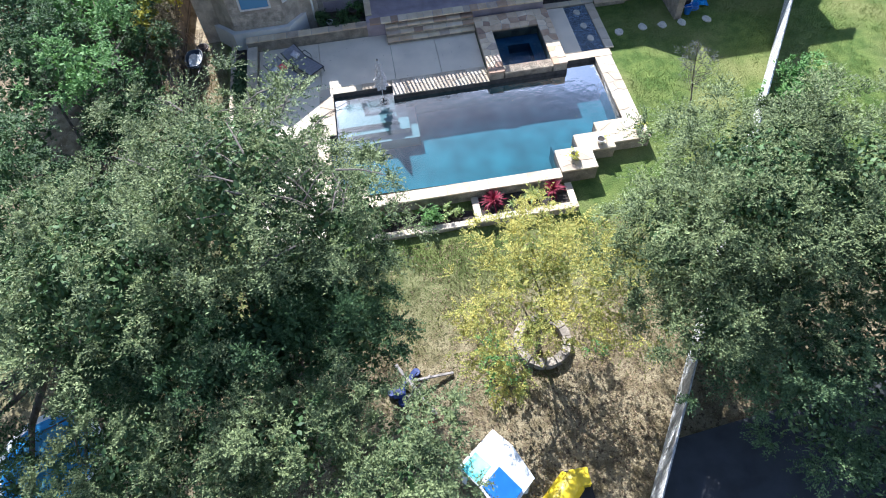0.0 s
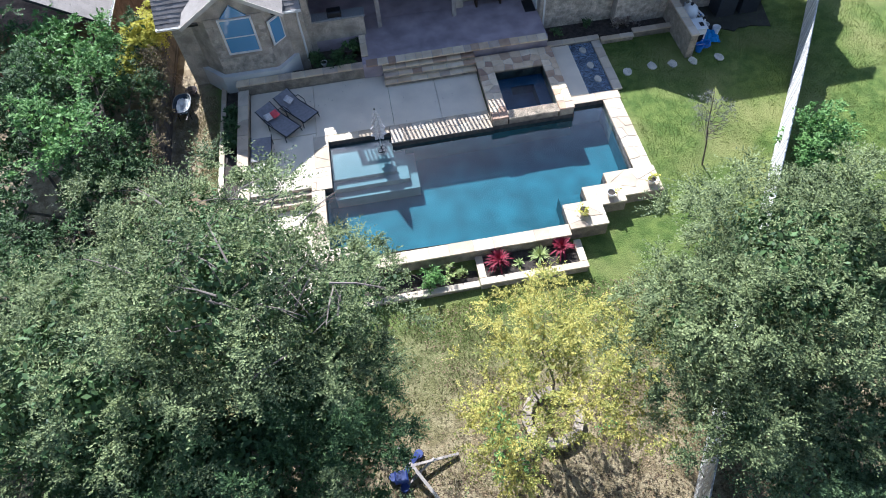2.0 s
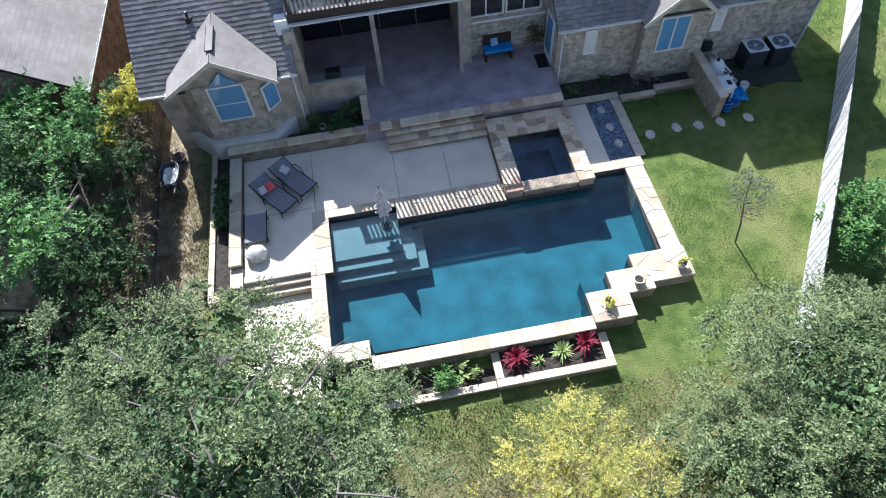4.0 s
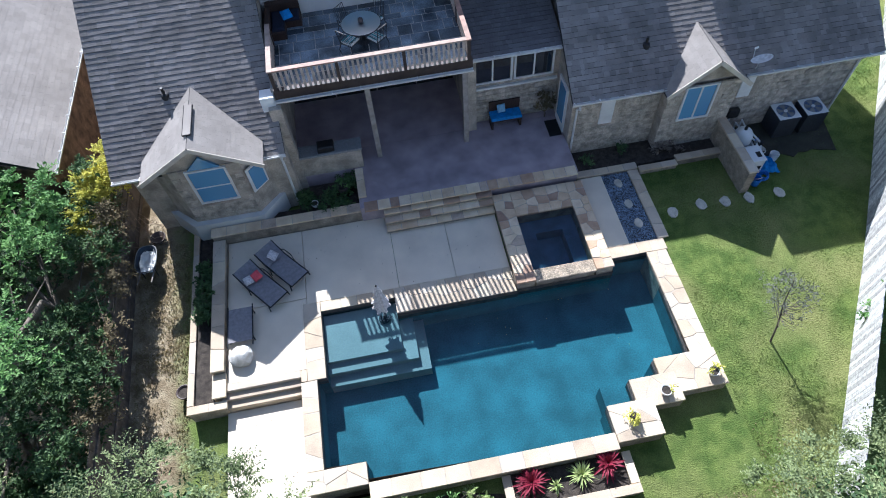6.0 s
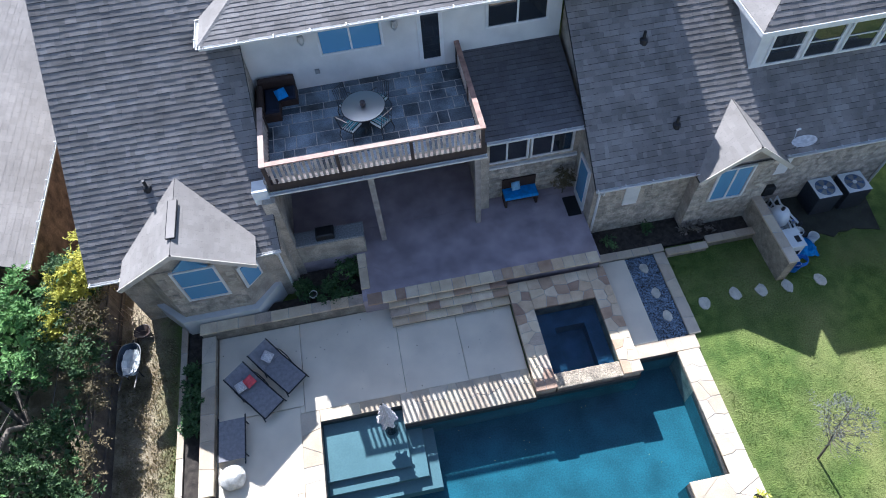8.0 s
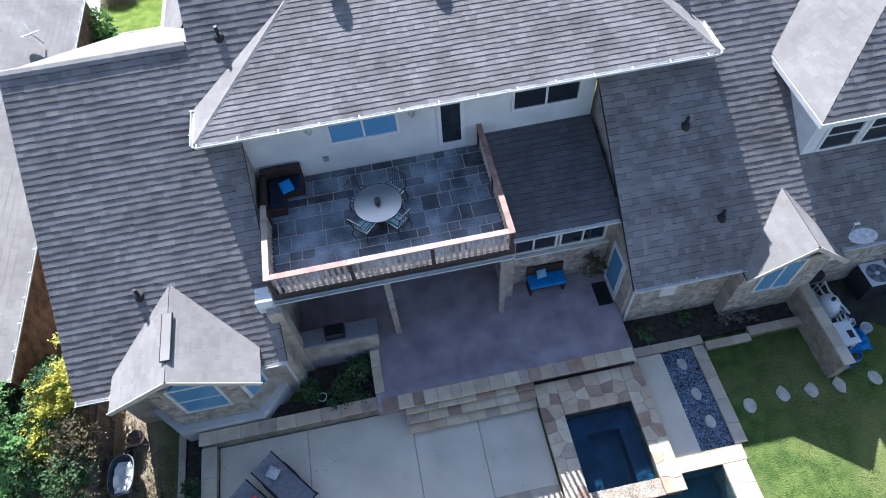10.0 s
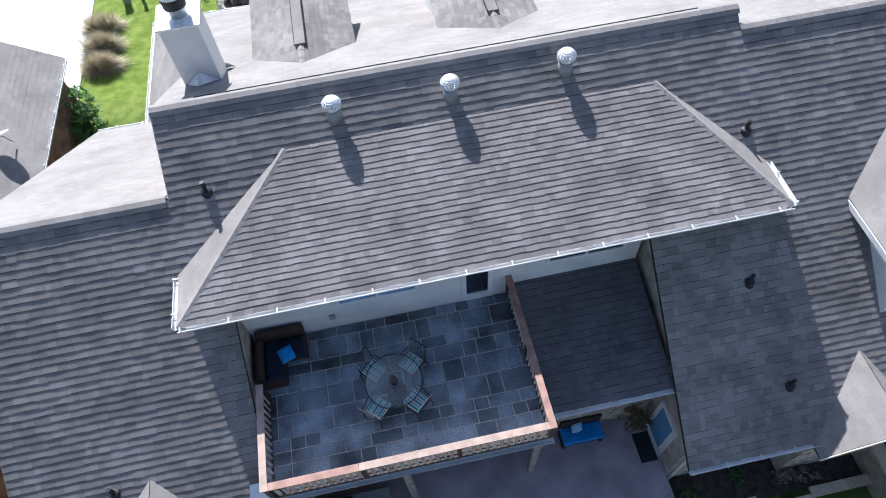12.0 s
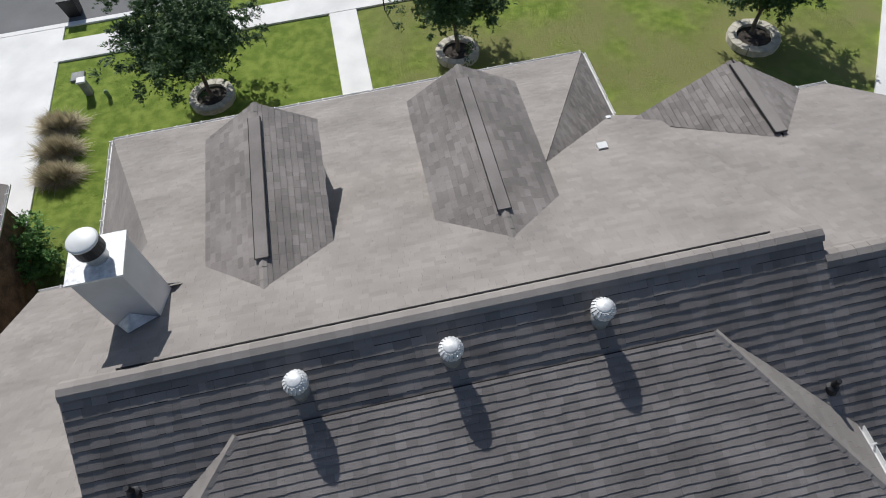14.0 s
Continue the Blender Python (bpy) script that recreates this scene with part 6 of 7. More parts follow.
s.tube([(14.2, -3.95, BZ0 - .1), (14.1, -3.8, BZ0 + 1), (13.95, -3.6, BZ0 + 2), (13.85, -3.45, BZ0 + 3.2)], [.035, .03, .022, .008], 7)
for k in range(26):
    u = rnd.uniform(.35, .98)
    p = Vector((14.2, -3.95, BZ0)).lerp(Vector((13.85, -3.45, BZ0 + 3.2)), u)
    a = rnd.uniform(0, math.tau)
    L = (1.15 - u) * 1.1
    s.tube([p, p + Vector((math.cos(a), math.sin(a), .7)) * L * .5, p + Vector((math.cos(a), math.sin(a), 1.0)) * L], [.012, .008, .003], 5)
part("trunk", s, M_BARK, yt)
part("crown", crown([(13.95, -3.6, BZ0 + 2.3, .6, .6, .8, 120)], .032, 14, 9, .4, .8, -.4), M_GREYLEAF, yt)

# ---- patio and balcony things ----
gi = thing("grill_island", "stone outdoor kitchen counter with a dark grill", "outdoor kitchen")
part("base", Shape().box(-.2, 2.22, 5.42, 5.9, .5, 1.72), M_STONE_WALL, gi)
part("counter", Shape().block(-.25, 2.28, 5.36, 5.96, 1.72, 1.8, .02), material("grey granite counter", (.26, .26, .26), .35, vary=.3, scale=20), gi)
part("grill", Shape().block(.7, 1.3, 5.45, 5.88, 1.8, 2.05, .05), M_BLACK, gi)
bs = thing("bench", "dark bench with a bright blue seat pad on the patio", "bench")
part("seat_pad", Shape().block(7.3, 8.5, 6.12, 6.62, 1.2, 1.32, .04), M_BLUECLOTH, bs, "bright blue seat pad")
for x in (7.35, 8.45):
    part("leg", Shape().box(x - .04, x + .04, 6.15, 6.6, .75, 1.2), M_WICKER, bs)
part("seat", Shape().box(7.3, 8.5, 6.12, 6.62, 1.13, 1.2), M_WICKER, bs)
part("backrest", Shape().box(7.3, 8.5, 6.6, 6.66, 1.2, 1.75), M_WICKER, bs)
cushion("cushion", "pale blue cushion on the bench", material("pale blue fabric", (.25, .45, .62), .9, vary=.2, scale=10), 7.75, 6.48, 1.5, .36, 5, 60)
tree("reddish-brown potted shrub in the patio corner", (9.45, 6.35), [(9.45, 6.35, 1.5, .28, .28, .45, 40)], M_BROWN, .04, 24, .03, 150, .25, "shrub", "shrub", z=.75)
solo("door_mat", Shape().block(9.4, 9.88, 5.3, 6.15, .75, .77, .008), M_BLACK, "black rubber door mat on the patio", "door mat")


M_SEATPAD = material("off-white seat fabric", (.66, .68, .64), .9, vary=.15, scale=12)
M_DKSTRIPE = material("dark green stripe fabric", (.07, .17, .15), .9, vary=.2, scale=12)


def sheet_glass():
    m = bpy.data.materials.new("coated sheet glass")
    m.use_nodes = True
    n, l = m.node_tree.nodes, m.node_tree.links
    tr, gl, mx = n.new("ShaderNodeBsdfTransparent"), n.new("ShaderNodeBsdfGlossy"), n.new("ShaderNodeMixShader")
    lw, gain = n.new("ShaderNodeLayerWeight"), n.new("ShaderNodeMapRange")
    lw.inputs["Blend"].default_value = .5
    gain.inputs["From Min"].default_value, gain.inputs["From Max"].default_value = .06, .38
    gain.inputs["To Min"].default_value, gain.inputs["To Max"].default_value = .06, .85
    l.new(lw.outputs["Facing"], gain.inputs["Value"])
    l.new(gain.outputs[0], mx.inputs[0])
    tr.inputs["Color"].default_value = (.84, .92, .94, 1)
    gl.inputs["Roughness"].default_value = .3
    l.new(tr.outputs[0], mx.inputs[1])
    l.new(gl.outputs[0], mx.inputs[2])
    l.new(mx.outputs[0], n["Material Output"].inputs["Surface"])
    return m


def garden_chair(x, y, turn):
    t = thing("garden_chair", "dark metal garden chair with a striped cushion", "chair", "chairs round the balcony table")
    cush = Shape().block(-.22, .22, -.22, .22, .44, .5, .03)
    c = part("seat_cushion", cush, M_SEATPAD, t, "pale cushion with dark green stripes")
    for k, w_ in ((-.19, .02), (-.14, .05), (-.05, .015), (.0, .05), (.09, .015), (.14, .05)):
        part("stripe", Shape().box(k, k + w_, -.195, .195, .5, .503), M_TEALSTRIPE if w_ > .03 else M_DKSTRIPE, c)
    for k in range(5):
        part("back_slat", Shape().tube([(-.15 + .075 * k, .25, .45), (-.15 + .075 * k, .36, .99)], .008, 5), M_BLACK, t)
    part("frame", Shape().tube([(-.24, -.24, .43), (.24, -.24, .43), (.24, .24, .43), (-.24, .24, .43), (-.24, -.24, .43)], .014, 6), M_BLACK, t)
    part("back_frame", Shape().tube([(-.22, .24, .43), (-.22, .36, 1.0), (.22, .36, 1.0), (.22, .24, .43)], .014, 6), M_BLACK, t)
    for a in (-1, 1):
        part("arm", Shape().tube([(a * .25, .26, .62), (a * .28, 0, .66), (a * .27, -.26, .62), (a * .25, -.24, .43)], .014, 6), M_BLACK, t)
        for e in (-1, 1):
            part("leg", Shape().tube([(a * .22, e * .22, .43), (a * .26, e * .3, .2), (a * .24, e * .27, 0)], .014, 6), M_BLACK, t)
    at(t, x, y, 4.83, turn)


for k, (dx, dy) in enumerate(((-.48, -.5), (.45, -.52), (.5, .48), (-.45, .48))):
    garden_chair(3.08 + dx * .94, 7.38 + dy * .94, math.degrees(math.atan2(dy, dx)) - 90)
tb = thing("garden_table", "round coated glass table with a metal pedestal", "table")
part("tabletop", Shape().lathe(3.08, 7.38, [(.645, 5.535), (.665, 5.54), (.665, 5.545), (.655, 5.55)], 40), sheet_glass(), tb)
part("rim", Shape().tube([(3.08 + .665 * math.cos(a * math.tau / 40), 7.38 + .665 * math.sin(a * math.tau / 40), 5.54) for a in range(41)], .014, 6, False), M_BLACK, tb)
part("pedestal", Shape().lathe(3.08, 7.38, [(.25, 4.83), (.08, 4.9), (.05, 5.45), (.12, 5.52)], 14), M_BLACK, tb)
un = thing("umbrella_hub", "small dark urn in the middle of the table", "urn")
part("bowl", Shape().lathe(3.08, 7.38, [(.05, 5.55), (.09, 5.6), (.08, 5.72), (.03, 5.74)], 12), M_TERRA, un)
so = thing("corner_sofa", "dark wicker corner sofa on the balcony", "sofa")
part("seat", Shape().block(-.1, 1.05, 8.72, 9.35, 4.84, 5.16, .05), M_WICKER, so)
part("chaise", Shape().block(-.1, .5, 8.1, 8.71, 4.84, 5.16, .05), M_WICKER, so)
part("backrest", Shape().block(-.1, 1.05, 9.2, 9.4, 5.16, 5.58, .08), M_WICKER, so)
part("side_arm", Shape().block(-.15, .04, 8.12, 9.18, 5.16, 5.5, .07), M_WICKER, so)
M_SEATBLUE = material("dark blue seat pad", (.008, .012, .03), .9, vary=.2)
part("seat_pad", Shape().block(.5, 1.02, 8.62, 9.18, 5.16, 5.28, .05), M_SEATBLUE, so)
part("seat_pad", Shape().block(.06, .49, 8.14, 9.18, 5.16, 5.28, .05), M_SEATBLUE, so)
cushion("cushion", "bright blue patterned cushion on the sofa", M_BLUECLOTH, .62, 8.66, 5.42, .4, 20, 25)

# ---- west side things ----
wb = thing("wheelbarrow", "dark wheelbarrow holding a pale plastic sheet", "wheelbarrow")
wz = ground_z(-6, 3.3)
WX, WY = -5.95, 3.2
v, f = [], []
for i, (k, z) in enumerate(((.55, .3), (.8, .42), (1, .62), (1.05, .62), (.84, .40))):
    for a in range(20):
        c, d = math.cos(a * math.tau / 20), math.sin(a * math.tau / 20)
        v.append((WX + .36 * k * math.copysign(abs(c) ** .7, c), WY + .56 * k * math.copysign(abs(d) ** .7, d), wz + z))
f = [(i * 20 + a, i * 20 + (a + 1) % 20, (i + 1) * 20 + (a + 1) % 20, (i + 1) * 20 + a) for i in range(4) for a in range(20)] + [tuple(range(20))]
part("tray", Shape().add(v, f), M_BARROW, wb, smooth=True)
part("rim", Shape().tube([(WX + .375 * math.copysign(abs(math.cos(a * math.tau / 24)) ** .7, math.cos(a * math.tau / 24)), WY + .585 * math.copysign(abs(math.sin(a * math.tau / 24)) ** .7, math.sin(a * math.tau / 24)), wz + .62) for a in range(25)], .016, 6, False), M_LID, wb)
part("wheel", Shape().tube([(WX - .04, WY + .72, wz + .2), (WX + .04, WY + .72, wz + .2)], .2, 18), M_BLACK, wb)
for x in (WX - .24, WX + .24):
    part("handle", Shape().tube([(WX, WY + .7, wz + .25), (x, WY, wz + .32), (x * 1.0, WY - 1.0, wz + .55)], .02, 6), M_TIMBER, wb)
    part("leg", Shape().tube([(x, WY - .35, wz + .36), (x, WY - .4, wz)], .018, 6), M_BLACK, wb)
v, f = [], []
for i in range(11):
    for k in range(15):
        a, b = i / 5 - 1, k / 7 - 1
        v.append((WX + .06 + a * .27 * (1 - .3 * b * b), WY - .08 + b * .48, wz + .50 + .09 * a * a + .12 * noise.noise((a * 2.3, b * 3.1, 4.4))))
f = [(i * 15 + k, i * 15 + k + 1, (i + 1) * 15 + k + 1, (i + 1) * 15 + k) for i in range(10) for k in range(14)]
solo("plastic_sheet", Shape().add(v, f), M_WHITE, "crumpled pale plastic sheet in the wheelbarrow", "plastic sheet")
tp_ = thing("old_planter", "rusty brown bowl planter tipped by the fence", "planter")
part("bowl", Shape().lathe(-5.75, 4.35, [(.12, wz), (.26, wz + .2), (.29, wz + .28), (.25, wz + .28), (.1, wz + .08)], 16), M_TERRA, tp_, smooth=True)
brush = Shape()
rnd = random.Random(77)
for k in range(34):
    x, y = rnd.uniform(-6.5, -5.7), rnd.uniform(4.0, 5.2)
    a = rnd.uniform(0, math.tau)
    L = rnd.uniform(.3, .8)
    brush.tube([(x, y, wz + rnd.uniform(.02, .3)), (x + math.cos(a) * L * .5, y + math.sin(a) * L * .5, wz + rnd.uniform(.2, .6)), (x + math.cos(a) * L, y + math.sin(a) * L, wz + rnd.uniform(.05, .7))], [.012, .009, .004], 5)
tagged(solo("brush_pile", brush, M_TWIGWOOD, "pile of pale dry cut branches by the corner", "branches"), kind="stuff")

rg = thing("tree_ring", "ring of pale stone blocks round the yellow tree", "stone ring")
for k in range(15):
    a, b = k * math.tau / 15, (k + .93) * math.tau / 15
    zc = ground_z(6.05, -12.35)
    pts = [(6.05 + r_ * math.cos(t_), -12.35 + r_ * math.sin(t_)) for r_, t_ in ((.68, a), (.95, a), (.97, (a + b) / 2), (.95, b), (.68, b))]
    part("block", Shape().prism(pts, zc - .1, zc + .28 + .02 * math.sin(k * 2.3)), M_STONE, rg)
ps = thing("play_house", "small play house with white and blue plastic panels", "play house")
PZ = ground_z(3.6, -16.4)
part("roof_panel", Shape().slab([(2.55, -16.3, PZ + 1.75), (3.7, -15.45, PZ + 1.75), (4.12, -16.05, PZ + 2.0), (3.0, -16.95, PZ + 2.0)], .06), M_WHITE, ps)
part("roof_panel", Shape().slab([(3.0, -16.95, PZ + 2.0), (4.12, -16.05, PZ + 2.0), (4.55, -16.95, PZ + 1.75), (3.5, -17.85, PZ + 1.75)], .06), M_WHITE, ps)
part("roof_inset", Shape().slab([(2.62, -16.35, PZ + 1.80), (3.1, -16.0, PZ + 1.80), (3.45, -16.5, PZ + 2.0), (2.98, -16.88, PZ + 2.0)], .03), M_TURQ, ps)
part("roof_inset", Shape().slab([(3.1, -16.98, PZ + 2.01), (3.65, -16.55, PZ + 2.01), (4.15, -17.2, PZ + 1.82), (3.58, -17.7, PZ + 1.82)], .03), M_BLUE, ps)
for x, y in ((2.7, -16.35), (3.65, -15.6), (4.4, -16.9), (3.5, -17.65)):
    part("post", Shape().box(x - .06, x + .06, y - .06, y + .06, PZ - .1, PZ + 1.75), M_WHITE, ps)
part("wall_panel", Shape().extrude([(2.7, -16.3, PZ), (3.65, -15.6, PZ), (3.65, -15.6, PZ + .9), (2.7, -16.3, PZ + .9)], (.03, -.04, 0)), M_TURQ, ps)
tn = thing("play_tunnel", "bright yellow plastic play tunnel on the grass", "play tunnel")
TZ = ground_z(5.6, -17.1)
sh = Shape()
pr = [(math.cos(a * math.pi / 10) * .42, math.sin(a * math.pi / 10) * .5) for a in range(11)]
u_, w_ = Vector((.75, .66, 0)), Vector((-.66, .75, 0))
vv = [Vector((5.62, -17.05, TZ)) + u_ * d_ + w_ * a_ + Vector((0, 0, b_)) for d_ in (-.8, -.3, .3) for a_, b_ in pr]
sh.add(vv, [(i * 11 + k, i * 11 + k + 1, (i + 1) * 11 + k + 1, (i + 1) * 11 + k) for i in range(2) for k in range(10)])
part("shell", sh, M_YEL, tn, smooth=True)
part("end_frame", Shape().box(5.75, 6.3, -17.1, -16.6, TZ, TZ + .4), M_YEL, tn)
part("base", Shape().box(5.5, 6.35, -17.45, -16.55, TZ - .05, TZ + .1), M_BLACK, tn)
sg = thing("swing_frame", "timber swing frame lying in the dry grass", "swing")
SZ = ground_z(1.8, -13.3)
part("beam", Shape().bar((1.15, -12.5, SZ + .55), (2.2, -14.2, SZ + .15), .1, .1), M_TIMBER, sg)
part("leg", Shape().bar((1.4, -13.1, SZ + .45), (2.95, -12.9, SZ + .1), .07, .07), M_TIMBER, sg)
part("leg", Shape().bar((1.2, -13.6, SZ + .1), (2.2, -12.95, SZ + .3), .07, .07), M_TIMBER, sg)
M_NAVY = material("navy plastic", (.018, .035, .15), .5)
by = thing("toy_tricycle", "dark blue plastic toy tricycle in the grass", "toy")
part("seat", Shape().block(.95, 1.35, -13.5, -13.15, SZ + .2, SZ + .42, .05), M_NAVY, by)
part("body", Shape().bar((1.2, -13.3, SZ + .28), (1.75, -12.75, SZ + .4), .16, .12), M_NAVY, by)
for x, y in ((.9, -13.25), (1.2, -13.6), (1.75, -12.7)):
    part("wheel", Shape().lathe(x, y, [(.13, SZ + .02), (.15, SZ + .12), (.13, SZ + .2)], 12), M_NAVY, by)
solo("red_ball", Shape().lathe(1.93, -14.5, [(.02, SZ), (.13, SZ + .05), (.17, SZ + .15), (.13, SZ + .27), (.02, SZ + .32)], 14), material("faded red plastic", (.45, .05, .04), .5), "faded red ball in the grass", "ball", smooth=True)
tp = thing("trampoline", "round trampoline with a blue edge pad under the trees", "trampoline")
tx, ty, tz = -9.55, -13.75, ground_z(-9.55, -13.75)
part("mat", Shape().lathe(tx, ty, [(1.15, tz + .62), (1.15, tz + .63)], 32), material("faded blue mesh", (.04, .20, .32), .6, vary=.35, scale=3), tp)
v = [(tx + r_ * math.cos(k * math.tau / 32), ty + r_ * math.sin(k * math.tau / 32), tz + .66) for r_ in (1.12, 1.4) for k in range(32)]
part("edge_pad", Shape().add(v, [(k, (k + 1) % 32, 32 + (k + 1) % 32, 32 + k) for k in range(32)]), material("bright blue vinyl", (.03, .30, .65), .5, vary=.2), tp)
v = [(tx + r_ * math.cos(k * math.tau / 32), ty + r_ * math.sin(k * math.tau / 32), tz + .65) for r_ in (1.4, 1.62) for k in range(32)]
part("frame", Shape().add(v, [(k, (k + 1) % 32, 32 + (k + 1) % 32, 32 + k) for k in range(32)]), M_WHITE, tp)
for k in range(6):
    a = k * math.tau / 6
    part("leg", Shape().tube([(tx + 1.5 * math.cos(a), ty + 1.5 * math.sin(a), tz), (tx + 1.5 * math.cos(a), ty + 1.5 * math.sin(a), tz + .64)], .03, 6), M_METAL, tp)

# ---- front garden things ----
FZ = .2
for i, (x, y, r_) in enumerate(((-1.75, 30.66, 1.0), (9.4, 30.6, .98), (22.35, 28.0, 1.12))):
    t = thing("tree_ring", "round white stone edging round a street tree", "stone ring", "rings round the street trees")
    gz = ground_z(x, y)
    for k in range(14):
        a, b = k * math.tau / 14, (k + .94) * math.tau / 14
        pts = [(x + q * math.cos(w), y + q * math.sin(w)) for q, w in ((r_ * .68, a), (r_, a), (r_ * 1.02, (a + b) / 2), (r_, b), (r_ * .68, b))]
        part("block", Shape().prism(pts, gz - .1, gz + .3), M_STEP, t)
    part("soil", Shape().lathe(x, y, [(r_ * .7, gz), (r_ * .7, gz + .16)], 20), M_SOIL, t)


def grass_clump(x, y, seed):
    rnd = random.Random(seed)
    s = Shape()
    z = ground_z(x, y)
    for k in range(2200):
        a, el, L = rnd.uniform(0, math.tau), rnd.uniform(.15, 1.5), rnd.uniform(.75, 1.1)
        d = Vector((math.cos(a) * math.cos(el) * 1.3, math.sin(a) * math.cos(el) * .85, math.sin(el) * 1.05))
        sd = Vector((-math.sin(a), math.cos(a), 0)) * .014
        b0 = Vector((x + rnd.gauss(0, .25), y + rnd.gauss(0, .12), z))
        p = [b0 + d * L * u - Vector((0, 0, .45 * L * u * u * math.cos(el))) for u in (0, .5, 1)]
        s.add([p[0] - sd, p[0] + sd, p[1] + sd, p[1] - sd, p[2]], [(0, 1, 2, 3), (3, 2, 4)])
    t = thing("grass_clump", "clump of dry tan ornamental grass by the drive", "ornamental grass", "ornamental grasses by the drive")
    part("foliage", s, M_TUFT, t)


for i, (x, y) in enumerate(((-8.4, 30.6), (-8.25, 29.1), (-8.15, 27.6))):
    grass_clump(x, y, 120 + i)
tree("round bright green shrub beside the neighbour's wall", (-8.5, 23.9), [(-8.4, 23.8, .9, .8, 1.0, .8, 130), (-7.9, 22.8, .7, .6, .6, .6, 70)], M_BUSH, .06, 32, .04, 123, .35, "shrub", "shrub")
mb = thing("utility_box", "small dark utility post by the drive", "utility box")
part("post", Shape().block(-7.55, -7.25, 32.4, 32.7, FZ - .1, FZ + .7, .03), M_LID, mb)
part("cap", Shape().block(-7.6, -7.2, 32.35, 32.75, FZ + .7, FZ + .78, .03), M_WHITE, mb)
ub = thing("utility_box", "small green utility marker on the lawn", "utility box")
part("post", Shape().lathe(-6.45, 32.0, [(.09, FZ - .1), (.1, FZ + .35), (.04, FZ + .42)], 10), material("faded green plastic", (.2, .3, .14), .6), ub)
solo("meter_lid", Shape().block(-8.35, -7.75, 33.5, 34.1, FZ - .1, FZ + .06, .02), M_LID, "grey square meter lid in the lawn", "meter lid")
bn = thing("wheelie_bin", "dark wheeled bin standing at the kerb", "bin")
part("body", Shape().add([(-9.0, 38.5, .15), (-8.4, 38.5, .15), (-8.4, 39.1, .15), (-9.0, 39.1, .15), (-9.1, 38.4, 1.1), (-8.3, 38.4, 1.1), (-8.3, 39.2, 1.1), (-9.1, 39.2, 1.1)], [(3, 2, 1, 0), (0, 1, 5, 4), (1, 2, 6, 5), (2, 3, 7, 6), (3, 0, 4, 7), (4, 5, 6, 7)]), M_BLACK, bn)
part("lid", Shape().block(-9.13, -8.27, 38.36, 39.24, 1.1, 1.18, .03), M_BLACK, bn)
tree("low dry shrub at the front wall", (1.2, 27.4), [(1.2, 27.6, .7, 1.0, .6, .5, 60)], M_TWIG, .06, 26, .03, 126, .35, "shrub", "shrub")
sp_ = thing("sign_post", "thin dark sign post beside the sidewalk", "sign post")
part("post", Shape().tube([(6.65, 34.7, 0), (6.65, 34.7, 1.6)], .03, 6), M_BLACK, sp_)
dish(-8.95, 19.6, 3.65, 200, "grey satellite dish on the neighbouring roof")
tree("bright green shrub across the fence", (18.3, -4.5), [(18.2, -4.3, .8, .9, 1.3, 1.1, 150), (17.6, -5.2, .6, .7, .9, .9, 80)], M_BUSH, .06, 40, .04, 127, .4, "shrub", "shrub")
# Asphalt with the oak's shade put into its dark colour.
solo("side_drive", Shape().add([(9.2, -16.2, -.98), (30, -14, -.98), (30, -40, -.98), (6.9, -19.9, -.98), (6.9, -40, -.98)], [(0, 3, 4, 2, 1)]), material("asphalt darkened with painted shade", (.05, .052, .058), .85, vary=.25, scale=1.5), "asphalt drive beyond the fence, tree shade painted in", "driveway", kind="structure")


# ---- grass and leaf litter ----
def inside(x, y):
    if -4.6 < x < 12.4 and -7.8 < y < 5:
        return False
    return not (-6 < x < 21.5 and 4.2 < y < 26.2)


def scatter(name, label, category, mat, count, box, blade, seed, lie, wanted):
    """Many small blades or leaves over a stretch of ground."""
    rnd = random.Random(seed)
    s = Shape()
    for k in range(count):
        x, y = rnd.uniform(box[0], box[1]), rnd.uniform(box[2], box[3])
        if not inside(x, y) or not wanted(x, y, rnd.random()):
            continue
        z = ground_z(x, y)
        a, h = rnd.uniform(0, math.tau), blade * rnd.uniform(.5, 1.4)
        c, d = math.cos(a), math.sin(a)
        if lie:
            t1, t2 = rnd.uniform(.005, .03), rnd.uniform(.005, .04)
            s.add([(x, y, z + .012), (x + c * h * .5 - d * h * .3, y + d * h * .5 + c * h * .3, z + t1), (x + c * h, y + d * h, z + t2), (x + c * h * .5 + d * h * .3, y + d * h * .5 - c * h * .3, z + .012)], [(0, 1, 2, 3)])
        else:
            lx, ly, w = rnd.uniform(-.5, .5) * h, rnd.uniform(-.5, .5) * h, h * .28
            s.add([(x - c * w, y - d * w, z - .01), (x + c * w, y + d * w, z - .01), (x + lx + c * w * .3, y + ly + d * w * .3, z + h), (x + lx - c * w * .3, y + ly - d * w * .3, z + h)], [(0, 1, 2, 3)])
    return solo(name, s, mat, label, category, kind="stuff")


def patchy(x, y, r):
    return noise.noise((x * .5, y * .5, 7.7)) + .5 * noise.noise((x * 1.9, y * 1.9, 2.2)) > r - .6


M_BLADE = leaf_material("mown grass blade", (.11, .16, .038), (.21, .265, .072), .7, .3)
M_DRYBLADE = leaf_material("dry grass tuft", (.17, .15, .065), (.42, .35, .20), .8, .3)
M_LITTER = leaf_material("fallen brown leaf", (.09, .06, .035), (.42, .31, .19), .8)
scatter("lawn_grass", "short green grass tufts over the side lawn", "grass", M_BLADE, 150000, (11, 25, -13, 9), .042, 201, False, patchy)
